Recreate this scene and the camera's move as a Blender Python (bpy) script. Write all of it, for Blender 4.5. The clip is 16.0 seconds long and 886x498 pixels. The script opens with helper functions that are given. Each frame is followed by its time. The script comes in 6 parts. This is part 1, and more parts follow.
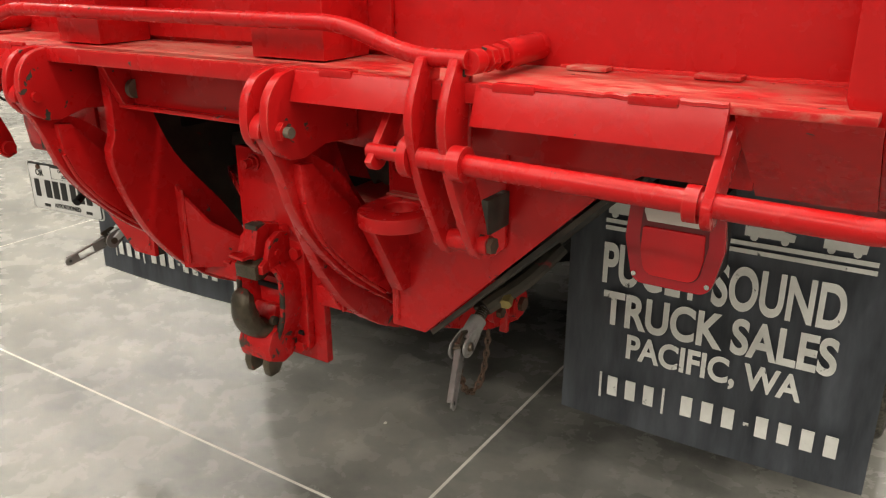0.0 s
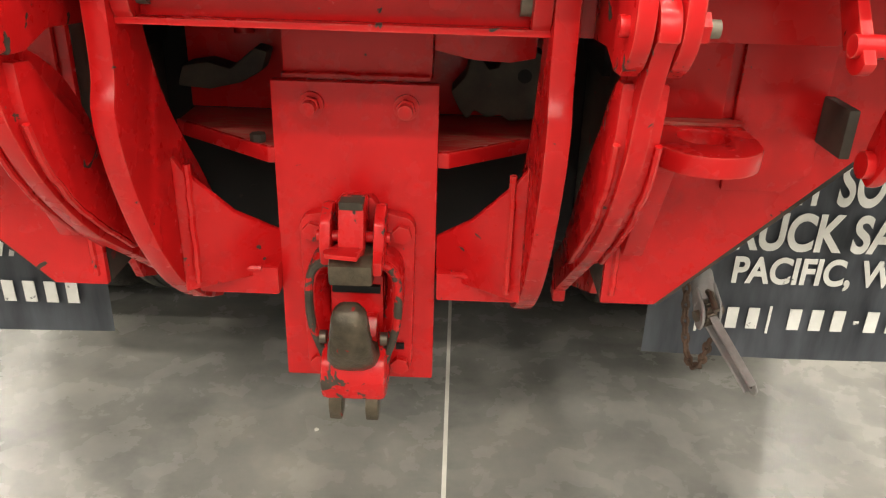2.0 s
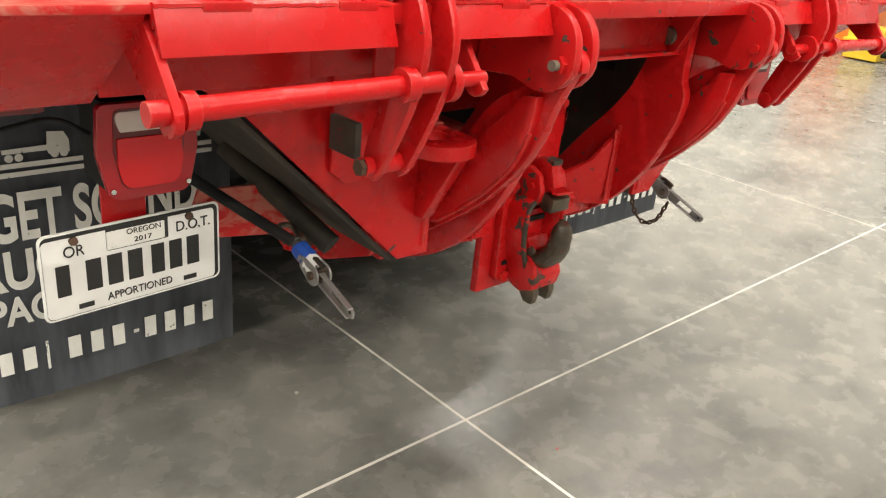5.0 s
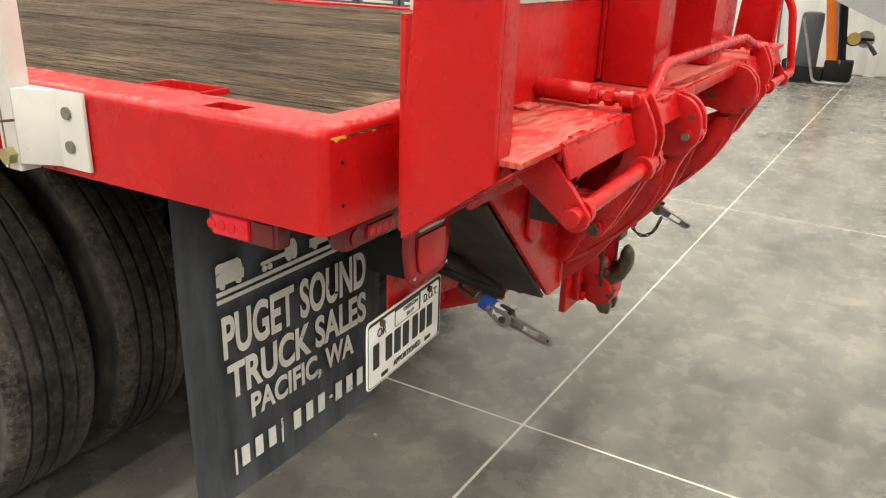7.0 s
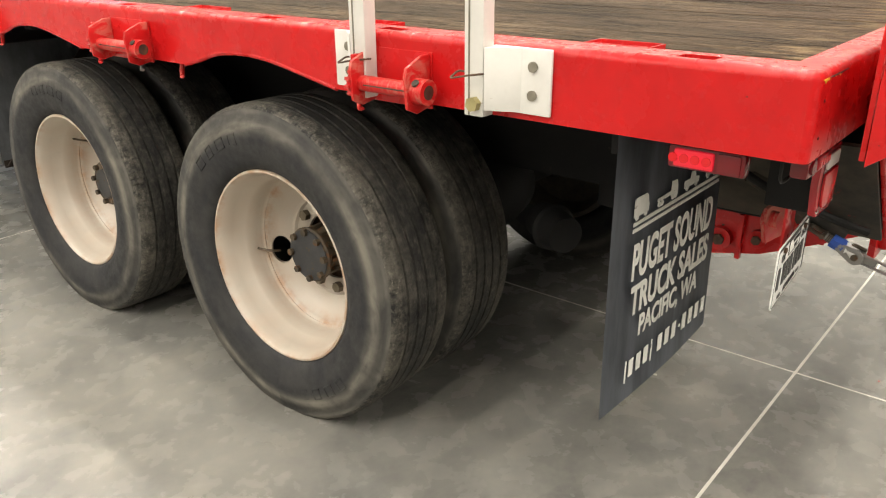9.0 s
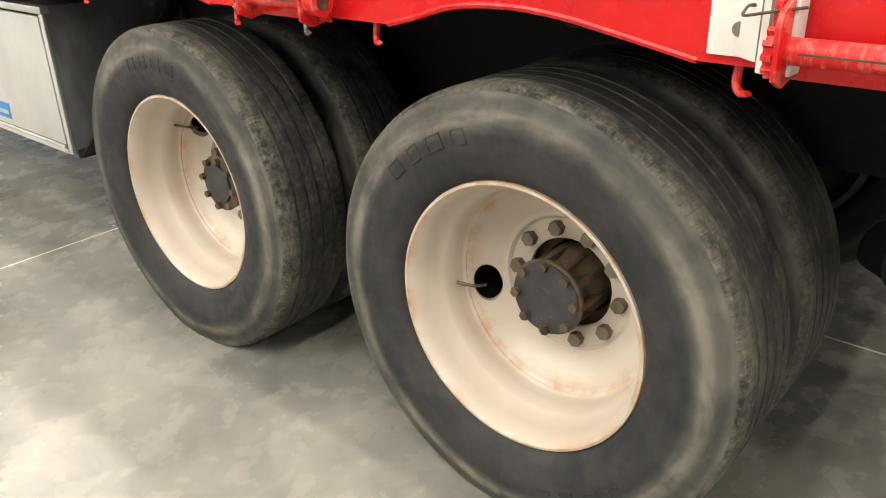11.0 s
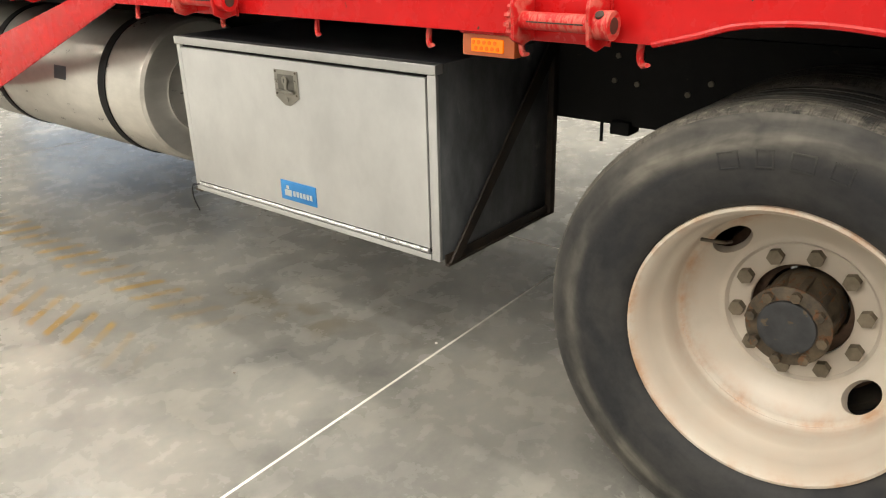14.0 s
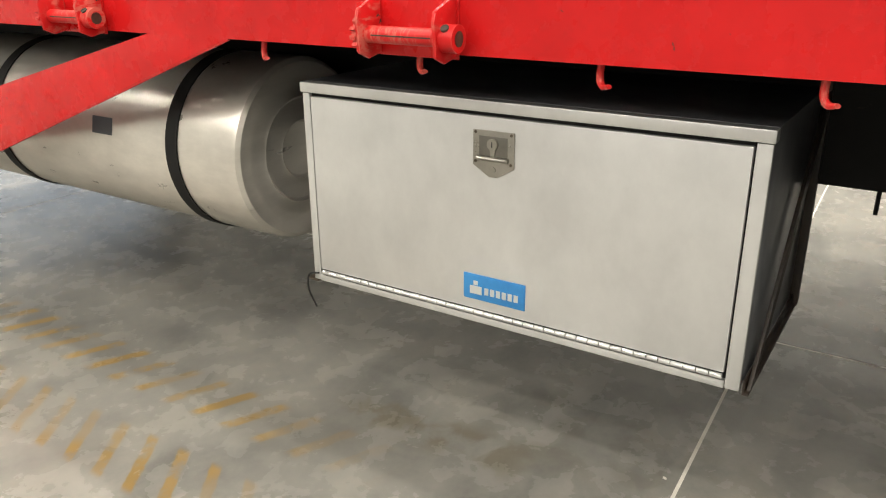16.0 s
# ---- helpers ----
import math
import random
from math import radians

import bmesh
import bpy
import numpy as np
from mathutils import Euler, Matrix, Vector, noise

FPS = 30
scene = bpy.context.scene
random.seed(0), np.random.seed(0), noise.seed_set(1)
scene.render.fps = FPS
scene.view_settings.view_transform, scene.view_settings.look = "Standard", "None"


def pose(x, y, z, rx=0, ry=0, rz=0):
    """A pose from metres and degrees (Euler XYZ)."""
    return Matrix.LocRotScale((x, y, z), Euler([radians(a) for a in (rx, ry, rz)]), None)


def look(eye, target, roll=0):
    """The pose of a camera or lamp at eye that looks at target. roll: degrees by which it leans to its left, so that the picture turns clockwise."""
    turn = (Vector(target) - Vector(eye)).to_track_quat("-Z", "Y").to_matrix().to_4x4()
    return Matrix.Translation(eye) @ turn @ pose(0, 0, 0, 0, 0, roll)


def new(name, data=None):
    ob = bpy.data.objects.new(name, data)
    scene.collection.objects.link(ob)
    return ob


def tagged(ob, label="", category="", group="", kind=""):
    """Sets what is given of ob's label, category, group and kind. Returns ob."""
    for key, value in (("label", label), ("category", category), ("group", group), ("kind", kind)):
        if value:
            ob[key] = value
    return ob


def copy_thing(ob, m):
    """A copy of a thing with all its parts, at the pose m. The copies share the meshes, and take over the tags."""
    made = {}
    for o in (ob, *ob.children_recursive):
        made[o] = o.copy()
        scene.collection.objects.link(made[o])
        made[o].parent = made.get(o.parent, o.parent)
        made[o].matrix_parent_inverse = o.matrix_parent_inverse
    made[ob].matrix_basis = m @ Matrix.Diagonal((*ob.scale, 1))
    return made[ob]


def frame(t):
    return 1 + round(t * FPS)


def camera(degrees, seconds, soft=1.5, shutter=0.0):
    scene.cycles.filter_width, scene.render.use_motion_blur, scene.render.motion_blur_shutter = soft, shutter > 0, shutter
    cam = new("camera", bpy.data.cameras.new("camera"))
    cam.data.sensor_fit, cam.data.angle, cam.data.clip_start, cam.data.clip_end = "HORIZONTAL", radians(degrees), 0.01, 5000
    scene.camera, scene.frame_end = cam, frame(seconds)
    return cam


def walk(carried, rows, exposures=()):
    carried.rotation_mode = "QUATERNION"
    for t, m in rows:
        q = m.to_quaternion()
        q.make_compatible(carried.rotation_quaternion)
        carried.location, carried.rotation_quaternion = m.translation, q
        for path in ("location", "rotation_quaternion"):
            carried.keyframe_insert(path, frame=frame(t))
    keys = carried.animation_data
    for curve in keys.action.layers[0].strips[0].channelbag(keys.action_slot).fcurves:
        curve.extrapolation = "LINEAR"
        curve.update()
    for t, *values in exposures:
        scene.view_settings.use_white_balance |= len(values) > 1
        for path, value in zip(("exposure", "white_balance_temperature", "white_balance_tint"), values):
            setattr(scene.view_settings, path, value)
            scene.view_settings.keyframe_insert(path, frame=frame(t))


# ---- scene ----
cam = camera(59.0, 16.0, 1.15)
PATH = [
    (0, (1.181, 0.013, 1.446), (0.17, 1.596, 0.76), -0.3),
    (0.5, (0.903, 0.035, 1.411), (0.046, 1.686, 0.676), -0.6),
    (1, (0.63, 0.099, 1.378), (-0.006, 1.829, 0.601), -0.1),
    (1.5, (0.38, 0.137, 1.347), (0.058, 1.927, 0.516), 1.3),
    (2, (0.138, 0.143, 1.319), (0.116, 1.956, 0.476), 1.8),
    (2.5, (-0.068, 0.19, 1.285), (0.158, 1.998, 0.461), 1.0),
    (3, (-0.275, 0.215, 1.238), (0.233, 1.971, 0.425), 1.8),
    (3.2, (-0.359, 0.198, 1.246), (0.247, 1.908, 0.403), 3.1),
    (5.3, (-1.446, 0.077, 1.454), (-0.096, 1.33, 0.675), 5.0),
    (5.5, (-1.502, 0.146, 1.476), (-0.114, 1.367, 0.713), 4.3),
    (6, (-1.674, 0.277, 1.523), (-0.18, 1.398, 0.807), 3.2),
    (6.5, (-1.896, 0.412, 1.562), (-0.308, 1.41, 0.867), 1.3),
    (7, (-2.098, 0.46, 1.565), (-0.481, 1.404, 0.864), 1.9),
    (7.5, (-2.34, 0.483, 1.578), (-0.762, 1.486, 0.868), 1.3),
    (8, (-2.508, 0.555, 1.585), (-0.999, 1.66, 0.878), 0.7),
    (8.5, (-2.664, 0.685, 1.589), (-1.198, 1.831, 0.857), -0.0),
    (8.7, (-2.682, 0.735, 1.575), (-1.231, 1.896, 0.834), -0.2),
    (10.8, (-2.495, 1.701, 1.447), (-1.109, 2.887, 0.626), -0.7),
    (11, (-2.46, 1.843, 1.422), (-1.089, 3.037, 0.588), -1.3),
    (11.5, (-2.442, 2.172, 1.428), (-1.129, 3.401, 0.553), -2.1),
    (12, (-2.516, 2.487, 1.428), (-1.222, 3.733, 0.549), -2.5),
    (12.5, (-2.563, 2.819, 1.415), (-1.257, 4.053, 0.536), -2.8),
    (13, (-2.613, 3.115, 1.422), (-1.297, 4.343, 0.551), -1.8),
    (13.5, (-2.721, 3.414, 1.414), (-1.358, 4.629, 0.597), -1.4),
    (14, (-2.78, 3.674, 1.405), (-1.359, 4.854, 0.637), -1.4),
    (14.5, (-2.759, 3.955, 1.385), (-1.286, 5.086, 0.641), -0.9),
    (15, (-2.754, 4.215, 1.391), (-1.23, 5.282, 0.655), -0.4),
    (15.5, (-2.783, 4.513, 1.392), (-1.217, 5.531, 0.675), -0.4),
    (16, (-2.746, 4.819, 1.373), (-1.174, 5.835, 0.669), -0.4),
]
EXPOSURES = [(0.0, -0.92), (0.5, -0.72), (1.0, -0.48), (1.5, -0.28), (2.0, -0.06), (3.0, 0.08), (5.5, -0.66), (6.5, -0.74), (7.2, -0.72), (7.5, -0.62), (8.0, -0.58), (8.5, -0.56), (11.0, -0.20), (12.0, -0.32), (12.5, -0.30), (13.0, -0.34), (14.0, -0.50), (16.0, -0.60)]
walk(cam, [(t, look(eye, target, roll)) for t, eye, target, roll in PATH], EXPOSURES)

# ---- world, large lights ----
world = bpy.data.worlds.new("world")
scene.world = world
world.use_nodes = True
world.node_tree.nodes["Background"].inputs[0].default_value = (0.75, 0.85, 1.0, 1)
world.node_tree.nodes["Background"].inputs[1].default_value = 0.6

CEIL = 8.5
LAMP_W = 180.0


def ceiling_lamp_light(x, y):
    d = bpy.data.lights.new("ceiling_lamp_light", "AREA")
    d.shape, d.size, d.size_y, d.energy, d.color = "RECTANGLE", 0.2, 0.2, LAMP_W, (1.0, 0.935, 0.82)
    ob = new("ceiling_lamp_light", d)
    ob.matrix_world = pose(x, y, CEIL - 0.34)
    return ob


# Lamps are out of view; the row at -9.3 is added to brighten rear faces.
LAMPS = [(-7.8 + 2.28 * i, ly) for i in range(7) for ly in (-9.3, -6.6, -0.9, 3.1, 7.1, 11.1, 15.1) if i != 2 or ly < 3 or ly > 12]
LAMPS += [(-10.3 - 2.2 * i, 1.6 + 3.0 * k) for i in range(4) for k in range(5)]
# Added column without a known source: lifts the floor on the right side.
LAMPS += [(8.8, -2.9 + 4.0 * k) for k in range(4)]
for lx, ly in LAMPS:
    ceiling_lamp_light(lx, ly)

# daylight through the open roller door in the far end wall
dd = bpy.data.lights.new("door_daylight", "AREA")
dd.shape, dd.size, dd.size_y, dd.energy, dd.color = "RECTANGLE", 4.2, 3.6, 80.0, (0.72, 0.85, 1.0)
door_light = new("door_daylight", dd)
door_light.matrix_world = look((6.0, 19.85, 2.2), (5.0, 10.0, 0.6))

# ---- helpers for materials ----


def material(name):
    m = bpy.data.materials.new(name)
    m.use_nodes = True
    nt = m.node_tree
    return m, nt, nt.nodes["Principled BSDF"]


def node(nt, kind, **vals):
    n = nt.nodes.new(kind)
    for k, v in vals.items():
        if k == "op":
            n.operation = v
        elif k == "blend":
            n.data_type, n.blend_type = "RGBA", v
        else:
            n.inputs[k.replace("_", " ")].default_value = v
    return n


def coords(nt, scale=(1, 1, 1), rot=(0, 0, 0)):
    """World-sized coordinates: the place of the point itself."""
    g = nt.nodes.new("ShaderNodeNewGeometry")
    mp = nt.nodes.new("ShaderNodeMapping")
    mp.inputs["Scale"].default_value = scale
    mp.inputs["Rotation"].default_value = rot
    nt.links.new(g.outputs["Position"], mp.inputs["Vector"])
    return mp.outputs["Vector"]


def noise_tex(nt, vec, scale, detail=6.0, rough=0.6, dist=0.0):
    n = nt.nodes.new("ShaderNodeTexNoise")
    n.inputs["Scale"].default_value = scale
    n.inputs["Detail"].default_value = detail
    n.inputs["Roughness"].default_value = rough
    n.inputs["Distortion"].default_value = dist
    if vec:
        nt.links.new(vec, n.inputs["Vector"])
    return n.outputs["Fac"]


def ramp(nt, fac, stops):
    r = nt.nodes.new("ShaderNodeValToRGB")
    els = r.color_ramp.elements
    while len(els) < len(stops):
        els.new(0.5)
    for e, (p, c) in zip(els, stops):
        e.position = p
        e.color = c if len(c) == 4 else (*c, 1)
    nt.links.new(fac, r.inputs["Fac"])
    return r.outputs["Color"]


def g(v):
    return (v, v, v)


def mix(nt, fac, a, b, blend="MIX"):
    n = nt.nodes.new("ShaderNodeMix")
    n.data_type, n.blend_type = "RGBA", blend
    for sock, v in ((n.inputs[0], fac), (n.inputs[6], a), (n.inputs[7], b)):
        if isinstance(v, (int, float)):
            sock.default_value = v
        elif isinstance(v, tuple):
            sock.default_value = v if len(v) == 4 else (*v, 1)
        else:
            nt.links.new(v, sock)
    return n.outputs[2]


def math_node(nt, op, a, b=0.0):
    n = nt.nodes.new("ShaderNodeMath")
    n.operation = op
    for sock, v in ((n.inputs[0], a), (n.inputs[1], b)):
        if isinstance(v, (int, float)):
            sock.default_value = v
        else:
            nt.links.new(v, sock)
    return n.outputs[0]


def bump(nt, bsdf, fac, strength, distance=0.002):
    b = nt.nodes.new("ShaderNodeBump")
    b.inputs["Strength"].default_value = strength
    b.inputs["Distance"].default_value = distance
    nt.links.new(fac, b.inputs["Height"])
    nt.links.new(b.outputs["Normal"], bsdf.inputs["Normal"])


def edge_wear(nt, radius, lo=0.03, hi=0.16):
    """How far a point lies on a corner of the steel, 0 to 1."""
    bv = nt.nodes.new("ShaderNodeBevel")
    bv.samples = 4
    bv.inputs["Radius"].default_value = radius
    geo = nt.nodes.new("ShaderNodeNewGeometry")
    dot = nt.nodes.new("ShaderNodeVectorMath")
    dot.operation = "DOT_PRODUCT"
    nt.links.new(bv.outputs[0], dot.inputs[0])
    nt.links.new(geo.outputs["Normal"], dot.inputs[1])
    return ramp(nt, math_node(nt, "SUBTRACT", 1.0, dot.outputs["Value"]), [(lo, g(0)), (hi, g(1))])


def red_paint(name, chips=0.675, dirt=0.0, rough=0.25, wear=0.55):
    """Brushed-on gloss red enamel with dark chips, rubbed edges, runs and a little dust."""
    m, nt, b = material(name)
    v = coords(nt)
    tone = noise_tex(nt, v, 3.0, 4)
    col = ramp(nt, tone, [(0.3, (0.44, 0.0075, 0.0085)), (0.7, (0.54, 0.0095, 0.0105))])
    grime = ramp(nt, noise_tex(nt, v, 7.0, 6, 0.62, 0.5), [(0.50, g(0)), (0.72, g(0.22))])
    col = mix(nt, grime, col, (0.27, 0.008, 0.009))
    # rubbed, pinkish edges and runs of thicker paint
    edge = edge_wear(nt, 0.004)
    rub = math_node(nt, "MULTIPLY", edge, ramp(nt, noise_tex(nt, v, 22.0, 4, 0.6), [(0.42, g(0)), (0.58, g(1))]))
    col = mix(nt, math_node(nt, "MULTIPLY", rub, wear), col, (0.58, 0.13, 0.10))
    fine = noise_tex(nt, v, 38.0, 3, 0.55, 0.4)
    flake = noise_tex(nt, v, 17.0, 4, 0.62, 0.8)
    spot = noise_tex(nt, v, 6.0, 2, 0.5)
    both = math_node(nt, "MAXIMUM", fine, math_node(nt, "ADD", flake, 0.005))
    thr = math_node(nt, "ADD", both, math_node(nt, "MULTIPLY", spot, 0.16))
    thr = math_node(nt, "ADD", thr, math_node(nt, "MULTIPLY", edge, 0.075 * wear))
    chip = ramp(nt, thr, [(chips + 0.155, g(0)), (chips + 0.163, g(1))])
    chipcol = mix(nt, noise_tex(nt, v, 90.0, 2), (0.020, 0.017, 0.012), (0.075, 0.063, 0.046))
    col = mix(nt, chip, col, chipcol)
    r = mix(nt, noise_tex(nt, v, 14.0, 4), g(rough - 0.10), g(rough + 0.14))
    r = mix(nt, chip, r, g(0.75))
    if dirt:
        streak = noise_tex(nt, coords(nt, (0.55, 2.6, 1)), 34.0, 6, 0.7, 0.8)
        broad = noise_tex(nt, v, 5.0, 3)
        d = math_node(nt, "MULTIPLY", streak, math_node(nt, "ADD", broad, 0.45))
        d = ramp(nt, d, [(0.47 - dirt * 0.09, g(0)), (0.56, g(0.3 + 0.45 * dirt))])
        col = mix(nt, d, col, (0.50, 0.25, 0.185))
        r = mix(nt, d, r, g(0.85))
    nt.links.new(col, b.inputs["Base Color"])
    nt.links.new(r, b.inputs["Roughness"])
    b.inputs["Specular IOR Level"].default_value = 0.29
    h = math_node(nt, "SUBTRACT", noise_tex(nt, v, 55.0, 3, 0.5), math_node(nt, "MULTIPLY", chip, 0.6))
    h = math_node(nt, "ADD", h, math_node(nt, "MULTIPLY", noise_tex(nt, v, 9.0, 2), 1.2))
    bump(nt, b, h, 0.15, 0.003)
    return m


def plain(name, c0, c1, rough=0.5, metal=0.0, scale=20.0, bumps=0.1, spots=None, spot_at=0.62, stretch=(1, 1, 1), spec=0.5):
    m, nt, b = material(name)
    v = coords(nt, stretch)
    n1 = noise_tex(nt, v, scale, 6, 0.65)
    n2 = noise_tex(nt, v, scale * 0.17, 3)
    f = math_node(nt, "ADD", math_node(nt, "MULTIPLY", n1, 0.5), math_node(nt, "MULTIPLY", n2, 0.5))
    col = ramp(nt, f, [(0.35, c0), (0.65, c1)])
    r = mix(nt, n1, g(max(0.03, rough - 0.1)), g(min(1, rough + 0.12)))
    if spots:
        s = ramp(nt, noise_tex(nt, v, scale * 1.3, 4, 0.6, 0.5), [(spot_at, g(0)), (spot_at + 0.05, g(1))])
        col = mix(nt, s, col, spots)
        r = mix(nt, s, r, g(0.85))
    nt.links.new(col, b.inputs["Base Color"])
    nt.links.new(r, b.inputs["Roughness"])
    b.inputs["Metallic"].default_value = metal
    b.inputs["Specular IOR Level"].default_value = spec
    if bumps:
        bump(nt, b, n1, bumps, 0.003)
    return m


def glow(name, col, strength, base):
    m, nt, b = material(name)
    b.inputs["Base Color"].default_value = (*base, 1)
    b.inputs["Roughness"].default_value = 0.25
    b.inputs["Emission Color"].default_value = (*col, 1)
    b.inputs["Emission Strength"].default_value = strength
    return m


RED = red_paint("red_enamel", 0.675, 0, 0.25, 0.25)
RED_WORN = red_paint("red_enamel_scuffed", 0.64, 0.65, 0.40)
RED_CHIP = red_paint("red_enamel_chipped", 0.625)
RED_KNOCKED = red_paint("red_enamel_knocked", 0.60, 0, 0.28, 0.8)
RED_DUSTY = red_paint("red_enamel_dusty", 0.67, 0.12, 0.36, 0.6)
BLACK = plain("black_chassis_paint", (0.006, 0.006, 0.0065), (0.014, 0.0135, 0.013), 0.65, 0, 18, 0.1, (0.035, 0.03, 0.024), 0.68, (1, 1, 1), 0.2)
GRIME_SHADE = plain("grimy_shaded_steel", (0.012, 0.011, 0.009), (0.075, 0.062, 0.045), 0.75, 0.1, 22, 0.3, (0.16, 0.02, 0.018), 0.66)
BOLT_GREY = plain("dusty_grey_bolt", (0.12, 0.105, 0.075), (0.26, 0.235, 0.185), 0.6, 0.4, 40, 0.3)
BRACE_BLACK = plain("rusty_black_angle_steel", (0.006, 0.005, 0.005), (0.040, 0.027, 0.018), 0.55, 0.1, 30, 0.2, (0.07, 0.035, 0.02), 0.66)
STEEL = plain("bare_dark_steel", (0.05, 0.042, 0.033), (0.15, 0.12, 0.09), 0.42, 0.7, 25, 0.2, (0.16, 0.09, 0.05), 0.62)
GREY_STEEL = plain("galvanised_grey_steel", (0.21, 0.20, 0.195), (0.40, 0.385, 0.37), 0.5, 0.55, 30, 0.15, (0.12, 0.08, 0.05), 0.66)
RUST = plain("rusty_steel", (0.05, 0.03, 0.02), (0.14, 0.08, 0.05), 0.8, 0.2, 40, 0.3)
CHROME = plain("chrome", (0.55, 0.55, 0.54), (0.7, 0.7, 0.68), 0.15, 1.0, 20, 0.02)
ALU = plain("brushed_aluminium", (0.58, 0.585, 0.585), (0.75, 0.755, 0.75), 0.36, 0.75, 7, 0.03, None, 0.6, (1, 0.8, 0.6))
# Darker copy of ALU: shade and dark reflections are put into the colour.
ALU_SHADED = plain("shaded_aluminium", (0.055, 0.061, 0.070), (0.29, 0.302, 0.32), 0.34, 0.5, 9, 0.06, (0.42, 0.42, 0.42), 0.66, (1, 1, 0.45))
TANK_ALU = plain("polished_tank_aluminium", (0.52, 0.50, 0.455), (0.74, 0.71, 0.65), 0.3, 0.62, 6, 0.03, None, 0.6, (0.6, 1, 2.5))
WHITE_PAINT = plain("white_paint", (0.56, 0.545, 0.51), (0.69, 0.67, 0.63), 0.45, 0, 12, 0.08, (0.3, 0.22, 0.16), 0.70)
PLATE_WHITE = plain("white_plate_paint", (0.74, 0.74, 0.72), (0.82, 0.82, 0.80), 0.35, 0, 30, 0.03)
LETTER = plain("flap_letter_paint", (0.66, 0.66, 0.62), (0.84, 0.84, 0.80), 0.6, 0, 30, 0.1, (0.12, 0.12, 0.12), 0.66)
INK = plain("black_ink", (0.008, 0.008, 0.008), (0.02, 0.02, 0.02), 0.5, 0, 30, 0)
BLUE = plain("blue_label_enamel", (0.02, 0.16, 0.42), (0.04, 0.24, 0.55), 0.4, 0, 30, 0.03)
BLUE_TAPE = plain("blue_tape", (0.01, 0.05, 0.32), (0.02, 0.09, 0.45), 0.5, 0, 30, 0.1)
WALL_WHITE = plain("white_wall_panel", (0.66, 0.66, 0.64), (0.74, 0.74, 0.72), 0.6, 0, 2, 0.02)
WALL_GREY = plain("grey_wall_panel", (0.30, 0.30, 0.295), (0.37, 0.37, 0.365), 0.6, 0, 2, 0.02)
CEIL_MAT = plain("grey_ceiling_sheet", (0.09, 0.09, 0.088), (0.12, 0.12, 0.118), 0.7, 0, 2, 0.02)
ORANGE = plain("orange_machine_paint", (0.75, 0.16, 0.01), (0.85, 0.22, 0.02), 0.4, 0, 10, 0.04)
YELLOW = plain("yellow_machine_paint", (0.68, 0.46, 0.02), (0.78, 0.55, 0.04), 0.4, 0, 10, 0.04)
GREEN = plain("green_paint", (0.02, 0.22, 0.10), (0.03, 0.3, 0.14), 0.5, 0, 10, 0.04)
DARK_CAB = plain("dark_grey_cabinet_paint", (0.05, 0.06, 0.07), (0.09, 0.10, 0.11), 0.4, 0, 10, 0.03)
LENS_RED = glow("red_lens", (1, 0.01, 0.01), 0.0, (0.58, 0.004, 0.009))
LENS_RED_LIT = glow("red_lens_lit", (1, 0.012, 0.05), 0.45, (0.42, 0.004, 0.010))
LENS_DARK = glow("dark_red_lens_frame", (1, 0, 0), 0.0, (0.12, 0.002, 0.005))
LENS_RIM = glow("crimson_lens_rim", (1, 0, 0), 0.0, (0.36, 0.006, 0.013))
LENS_WHITE = glow("clear_lens", (1, 1, 1), 0.0, (0.55, 0.50, 0.46))
LENS_AMBER = glow("amber_lens_lit", (1, 0.20, 0.0), 0.75, (0.72, 0.14, 0.004))
LENS_AMBER_DIM = glow("amber_lens_edge", (1, 0.3, 0.01), 0.0, (0.40, 0.10, 0.035))
LENS_AMBER_LED = glow("amber_led_cell", (1, 0.16, 0.0), 0.45, (0.55, 0.10, 0.004))
LAMP_GLOW = glow("lamp_diffuser", (1, 0.96, 0.88), 25.0, (0.8, 0.8, 0.8))


def flap_rubber():
    m, nt, b = material("mud_flap_rubber")
    v = coords(nt)
    col = ramp(nt, noise_tex(nt, coords(nt, (3, 1, 0.6)), 5.0, 5), [(0.35, (0.060, 0.067, 0.080)), (0.7, (0.160, 0.174, 0.200))])
    nt.links.new(col, b.inputs["Base Color"])
    b.inputs["Roughness"].default_value = 0.48
    bump(nt, b, noise_tex(nt, v, 120.0, 3), 0.1, 0.001)
    return m


def radius_of(nt):
    """Distance from the wheel's axle."""
    tc = nt.nodes.new("ShaderNodeTexCoord")
    sp = nt.nodes.new("ShaderNodeSeparateXYZ")
    nt.links.new(tc.outputs["Object"], sp.inputs[0])
    y2 = math_node(nt, "MULTIPLY", sp.outputs[1], sp.outputs[1])
    z2 = math_node(nt, "MULTIPLY", sp.outputs[2], sp.outputs[2])
    return math_node(nt, "SQRT", math_node(nt, "ADD", y2, z2))


